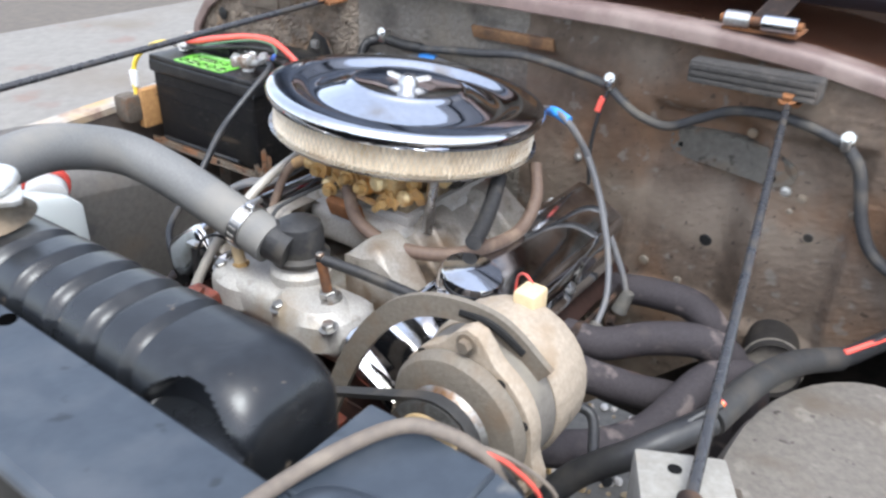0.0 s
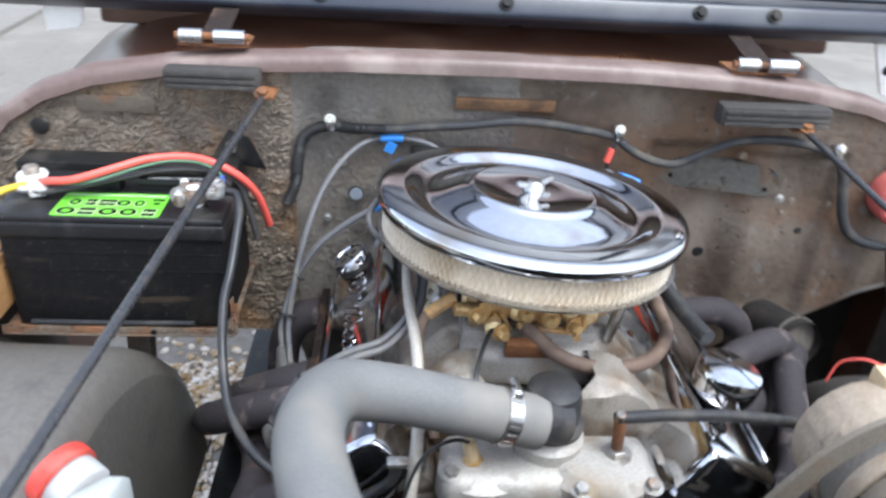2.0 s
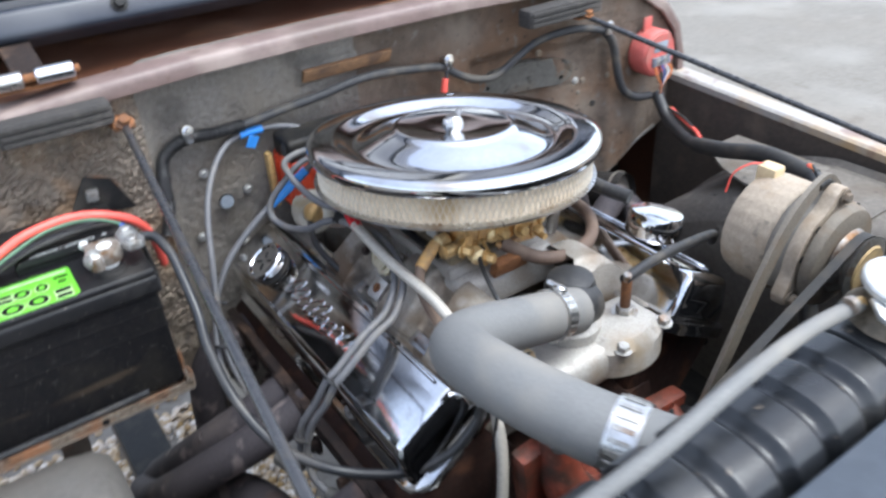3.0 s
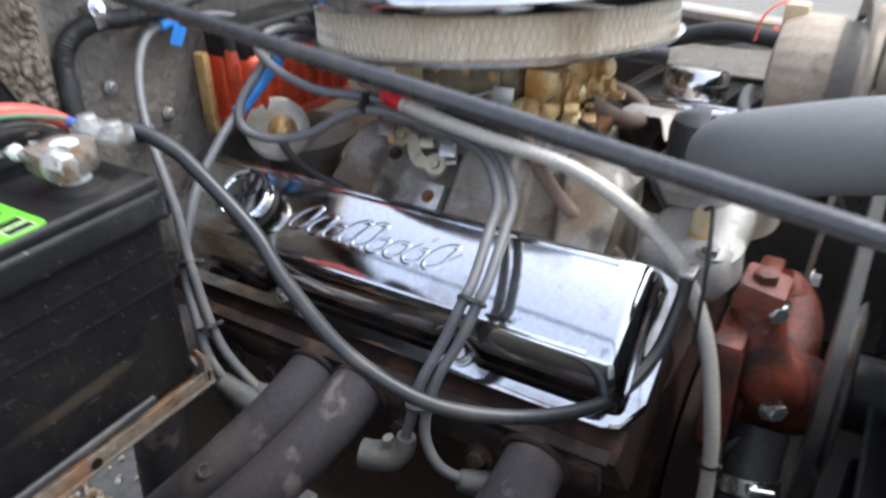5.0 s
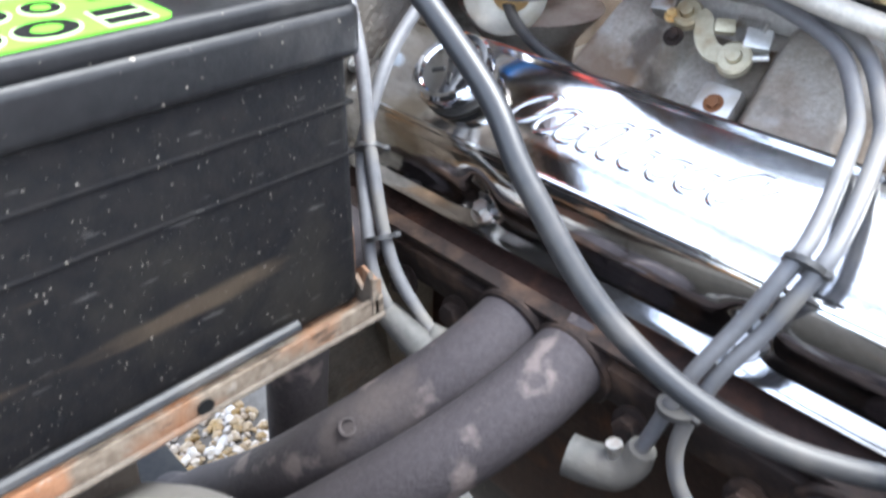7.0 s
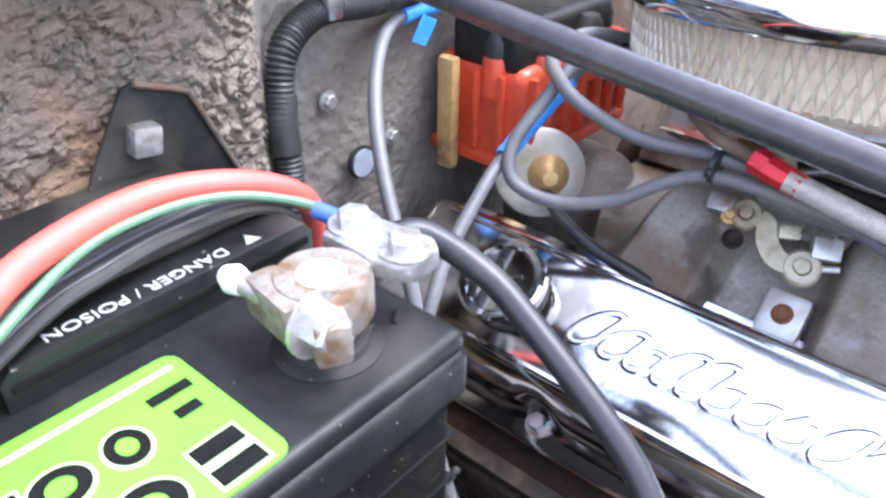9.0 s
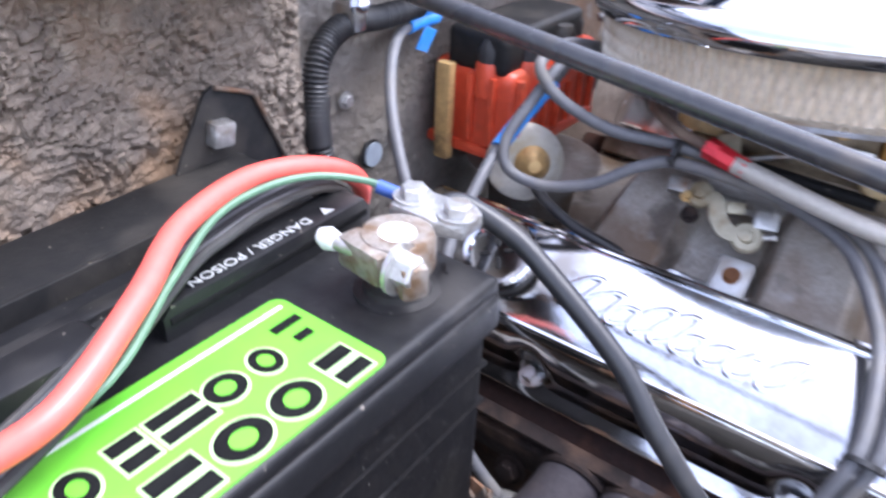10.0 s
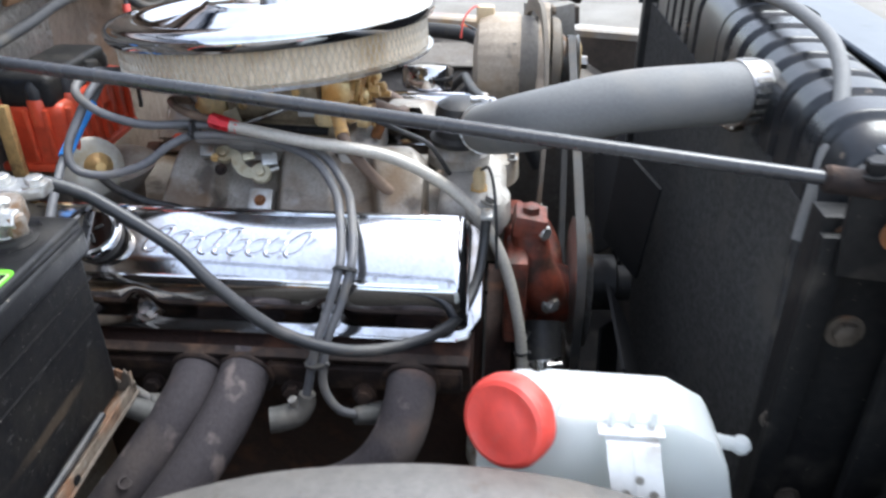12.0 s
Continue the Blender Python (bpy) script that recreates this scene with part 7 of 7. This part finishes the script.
h = thing("sender_wire", (-0.07, -0.225, 0.86), "thin tan wire from the temperature sender", "wire", "small hoses")
part("insulation", tube([(-0.075, -0.224, 0.862), (-0.092, -0.232, 0.872), (-0.115, -0.238, 0.862), (-0.13, -0.242, 0.83), (-0.14, -0.244, 0.78)], 0.0018, 8, 8), "wire_black", h)

# ---- wiring along the firewall ----
harness = thing("wiring_harness", (0.0, 0.25, 0.99), "black taped wiring harness clipped along the firewall", "wiring")
hp = [(-0.302, 0.222, 0.885), (-0.289, 0.232, 0.915), (-0.286, 0.238, 0.950), (-0.276, 0.243, 0.980), (-0.246, 0.250, 0.992), (-0.205, 0.252, 0.989), (-0.165, 0.252, 0.989)]
part("corrugated_loom", tube(hp, 0.0078, 16, 60, wave=lambda d: 1.0 + 0.10 * math.sin(d * 2 * math.pi / 0.0029)), "wire_black", harness, "black corrugated loom")
part("loom_tape", tube([(-0.2878, 0.2345, 0.928), (-0.2863, 0.2375, 0.945), (-0.2835, 0.2395, 0.958)], 0.0088, 14, 6), "wire_black", harness)
hp = [(-0.246, 0.250, 0.992), (-0.20, 0.252, 0.988), (-0.153, 0.252, 0.990), (-0.100, 0.251, 0.996), (-0.05, 0.249, 1.001), (0.0, 0.246, 1.009), (0.045, 0.246, 1.010), (0.10, 0.250, 1.002), (0.155, 0.252, 0.992), (0.185, 0.250, 0.974), (0.215, 0.247, 0.960), (0.255, 0.246, 0.955), (0.295, 0.243, 0.975), (0.335, 0.238, 0.995), (0.385, 0.226, 1.004), (0.43, 0.222, 1.000), (0.472, 0.221, 0.988)]
part("taped_run", tube(hp, 0.0062, 12, 8), "loom_dark", harness)
hp = [(0.472, 0.221, 0.988), (0.492, 0.221, 0.965), (0.502, 0.221, 0.935), (0.512, 0.221, 0.900), (0.530, 0.221, 0.868), (0.558, 0.218, 0.850), (0.590, 0.21, 0.846)]
part("down_run", tube(hp, 0.0075, 12, 8), "loom_dark", harness)
for x, y, z in ((-0.241, 0.250, 0.993), (0.165, 0.252, 0.992), (0.474, 0.221, 0.987)):
    clip = part("clip", box((0.012, 0.022, 0.018), at(x, y, z + 0.004), 0.004, 2), "chrome_dull", harness, "shiny metal wire clip")
    part("clip_screw", hexbolt((x, y - 0.008, z + 0.012), (0, -1, 0.2), 0.005, 0.006), "chrome", clip)
part("red_splice", rod((0.158, 0.246, 0.975), (0.153, 0.244, 0.955), 0.005, 10), "wire_red", harness, "red wire splice")
part("down_wire", tube([(0.163, 0.248, 0.985), (0.155, 0.244, 0.95), (0.148, 0.246, 0.90), (0.15, 0.25, 0.84)], 0.003, 8), "wire_black", harness)

relay = thing("horn_relay", (0.59, 0.20, 0.88), "red round firewall relay with grey label and wires", "relay")
rm = at(0.592, 0.235, 0.926, 90)
part("can", lathe([(0.042, 0), (0.042, 0.03), (0.039, 0.034), (0.036, 0.034)], rm, 36), "relay_red", relay)
part("face", lathe([(0.037, 0.034), (0.036, 0.037), (0, 0.0372)], rm, 36), "relay_red", relay)
part("label_plate", box((0.034, 0.001, 0.018), at(0.592, 0.1975, 0.940), 0.0005), "label_grey", relay, "blue-grey label plate")
for k, c in enumerate(("wire_orange", "ink", "wire_blue", "ink_white", "wire_orange")):
    x = 0.574 + 0.009 * k
    part("spade", box((0.005, 0.008, 0.016), at(x, 0.195, 0.915), 0.001), "zinc" if k % 2 else "label_grey", relay)
    part("pigtail", tube([(x, 0.192, 0.908), (x + 0.002, 0.186, 0.892), (0.594, 0.19, 0.868), (0.60, 0.195, 0.846)], 0.0016, 8), c, relay)
part("mount_ear", box((0.02, 0.004, 0.026), at(0.583, 0.226, 0.976), 0.002), "relay_red", relay)

side = thing("fender_harness", (0.53, 0.0, 0.82), "dark taped harness lying over the inner fender", "wiring")
part("run", tube([(0.600, 0.205, 0.850), (0.590, 0.165, 0.815), (0.558, 0.098, 0.808), (0.541, 0.058, 0.812)], 0.0105, 14, 8), "wire_black", side, "black taped stretch")
part("sleeve", tube([(0.541, 0.060, 0.812), (0.511, -0.014, 0.837), (0.494, -0.104, 0.864), (0.478, -0.185, 0.864)], 0.0130, 16, 8), "rubber_dusty", side, "grey rubber sleeve")
part("front_run", tube([(0.478, -0.183, 0.864), (0.441, -0.233, 0.847), (0.389, -0.254, 0.799), (0.36, -0.28, 0.74), (0.35, -0.31, 0.68)], 0.0125, 14, 8), "wire_black", side, "black taped stretch")
for k, c in enumerate(("wire_red", "wire_orange", "wire_black")):
    part("bare_lead", tube([(0.598, 0.165 + 0.004 * k, 0.832), (0.580, 0.120, 0.826 + 0.002 * k), (0.560, 0.080, 0.826), (0.545, 0.056, 0.824)], 0.0022 + 0.001 * (k == 0), 8), c, side)
    part("bare_lead", tube([(0.482, -0.172 - 0.003 * k, 0.878), (0.468, -0.198, 0.866 + 0.003 * k), (0.452, -0.222, 0.856)], 0.003, 8), c, side)
part("branch", tube([(0.41, -0.214, 0.775), (0.385, -0.19, 0.77), (0.36, -0.15, 0.785), (0.33, -0.17, 0.80), (0.318, -0.2, 0.83)], 0.0055, 10), "wire_black", side)

front = thing("headlight_wires", (0.42, -0.55, 1.015), "loose headlight wires with coloured ends on the grille panel", "wiring")
part("wrapped_run", tube([(0.362, -0.632, 1.005), (0.364, -0.60, 1.021), (0.368, -0.54, 1.021), (0.384, -0.489, 1.022), (0.405, -0.472, 1.020), (0.430, -0.462, 1.005), (0.44, -0.455, 0.97)], 0.0042, 12, 8), "loom_tan", front)
for k, c in enumerate(("wire_black", "wire_red", "loom_tan")):
    part("wire_end", tube([(0.412, -0.470, 1.018), (0.430 + 0.004 * k, -0.462 + 0.003 * k, 1.008), (0.444 + 0.007 * k, -0.452 + 0.005 * k, 0.985), (0.440 + 0.009 * k, -0.440, 0.96)], 0.0013, 8), c, front)

# ---- washer reservoir ----
jug = thing("washer_reservoir", (-0.40, -0.325, 0.70), "translucent white washer bottle with red cap and steel strap", "reservoir")
jo = [(-0.235, 0.68), (-0.233, 0.825), (-0.250, 0.843), (-0.282, 0.854), (-0.363, 0.852), (-0.390, 0.836), (-0.402, 0.812), (-0.416, 0.76), (-0.418, 0.68)]
b = prism([(-y, z) for y, z in jo], -0.438, -0.388, bevel=0.006)
bmesh.ops.transform(b, matrix=Matrix(((0, 1, 0, 0), (-1, 0, 0, 0), (0, 0, 1, 0), (0, 0, 0, 1))), verts=b.verts)
part("bottle", b, "jug", jug)
cd = Vector((-0.80, 0.50, 0.30)).normalized()
cm = Matrix.Translation((-0.432, -0.258, 0.846)) @ cd.to_track_quat("Z", "Y").to_matrix().to_4x4()
part("cap", lathe([(0.0285, 0.0), (0.031, 0.002), (0.031, 0.013), (0.0295, 0.015), (0.029, 0.017), (0.026, 0.0185), (0.022, 0.0175), (0.015, 0.0172), (0.013, 0.0182), (0.0, 0.0184)], cm, 48, wave=lambda a, k: 1.0 + 0.008 * (1 <= k <= 2) * math.cos(40 * a)), "jug_red", jug, "red screw cap")
part("cap_neck", lathe([(0.027, -0.02), (0.027, 0.002)], cm, 32), "jug", jug)
part("strap", tube([(-0.440, -0.3330, 0.846), (-0.452, -0.3340, 0.840), (-0.460, -0.3370, 0.820), (-0.466, -0.3410, 0.80), (-0.470, -0.3460, 0.78)], 0.001, 4), "white_paint", jug)
st = []
for x, y, z in ((-0.4395, -0.3325, 0.846), (-0.450, -0.3330, 0.844), (-0.4565, -0.3345, 0.832), (-0.462, -0.3380, 0.815), (-0.468, -0.3430, 0.79), (-0.474, -0.3490, 0.76)):
    st.append(lambda u, v, x=x, y=y, z=z: (x + v, y + u, z))
part("strap_plate", sweep_profile([(-0.017, 0), (0.017, 0), (0.017, 0.0018), (-0.017, 0.0018)], st), "white_paint", jug, "perforated pale steel strap")
part("strap_shelf", box((0.010, 0.042, 0.003), at(-0.4425, -0.3320, 0.848), 0.001), "white_paint", jug)
for dy, dz in ((0.0, 0.824), (0.008, 0.814), (-0.010, 0.814), (-0.001, 0.804)):
    x = -0.4605 - (0.824 - dz) * 0.24
    part("strap_hole", lathe([(0.0028, 0), (0.0028, 0.0012)], Matrix.Translation((x - 0.0002, -0.3380 + dy, dz)) @ Vector((-1, 0, 0.28)).to_track_quat("Z", "Y").to_matrix().to_4x4(), 14), "steel", jug)
for k in range(3):
    part("moulded_rib", box((0.006, 0.005, 0.014), at(-0.4385, -0.320 - 0.013 * k, 0.857), 0.002), "jug", jug)
part("outlet_nipple", rod((-0.412, -0.396, 0.816), (-0.416, -0.412, 0.816), 0.0050, 14), "jug", jug)
part("nipple_bead", lathe([(0.0, -0.007), (0.005, -0.005), (0.007, 0.0), (0.005, 0.005), (0.0, 0.007)], at(-0.416, -0.414, 0.816), 18), "jug", jug)
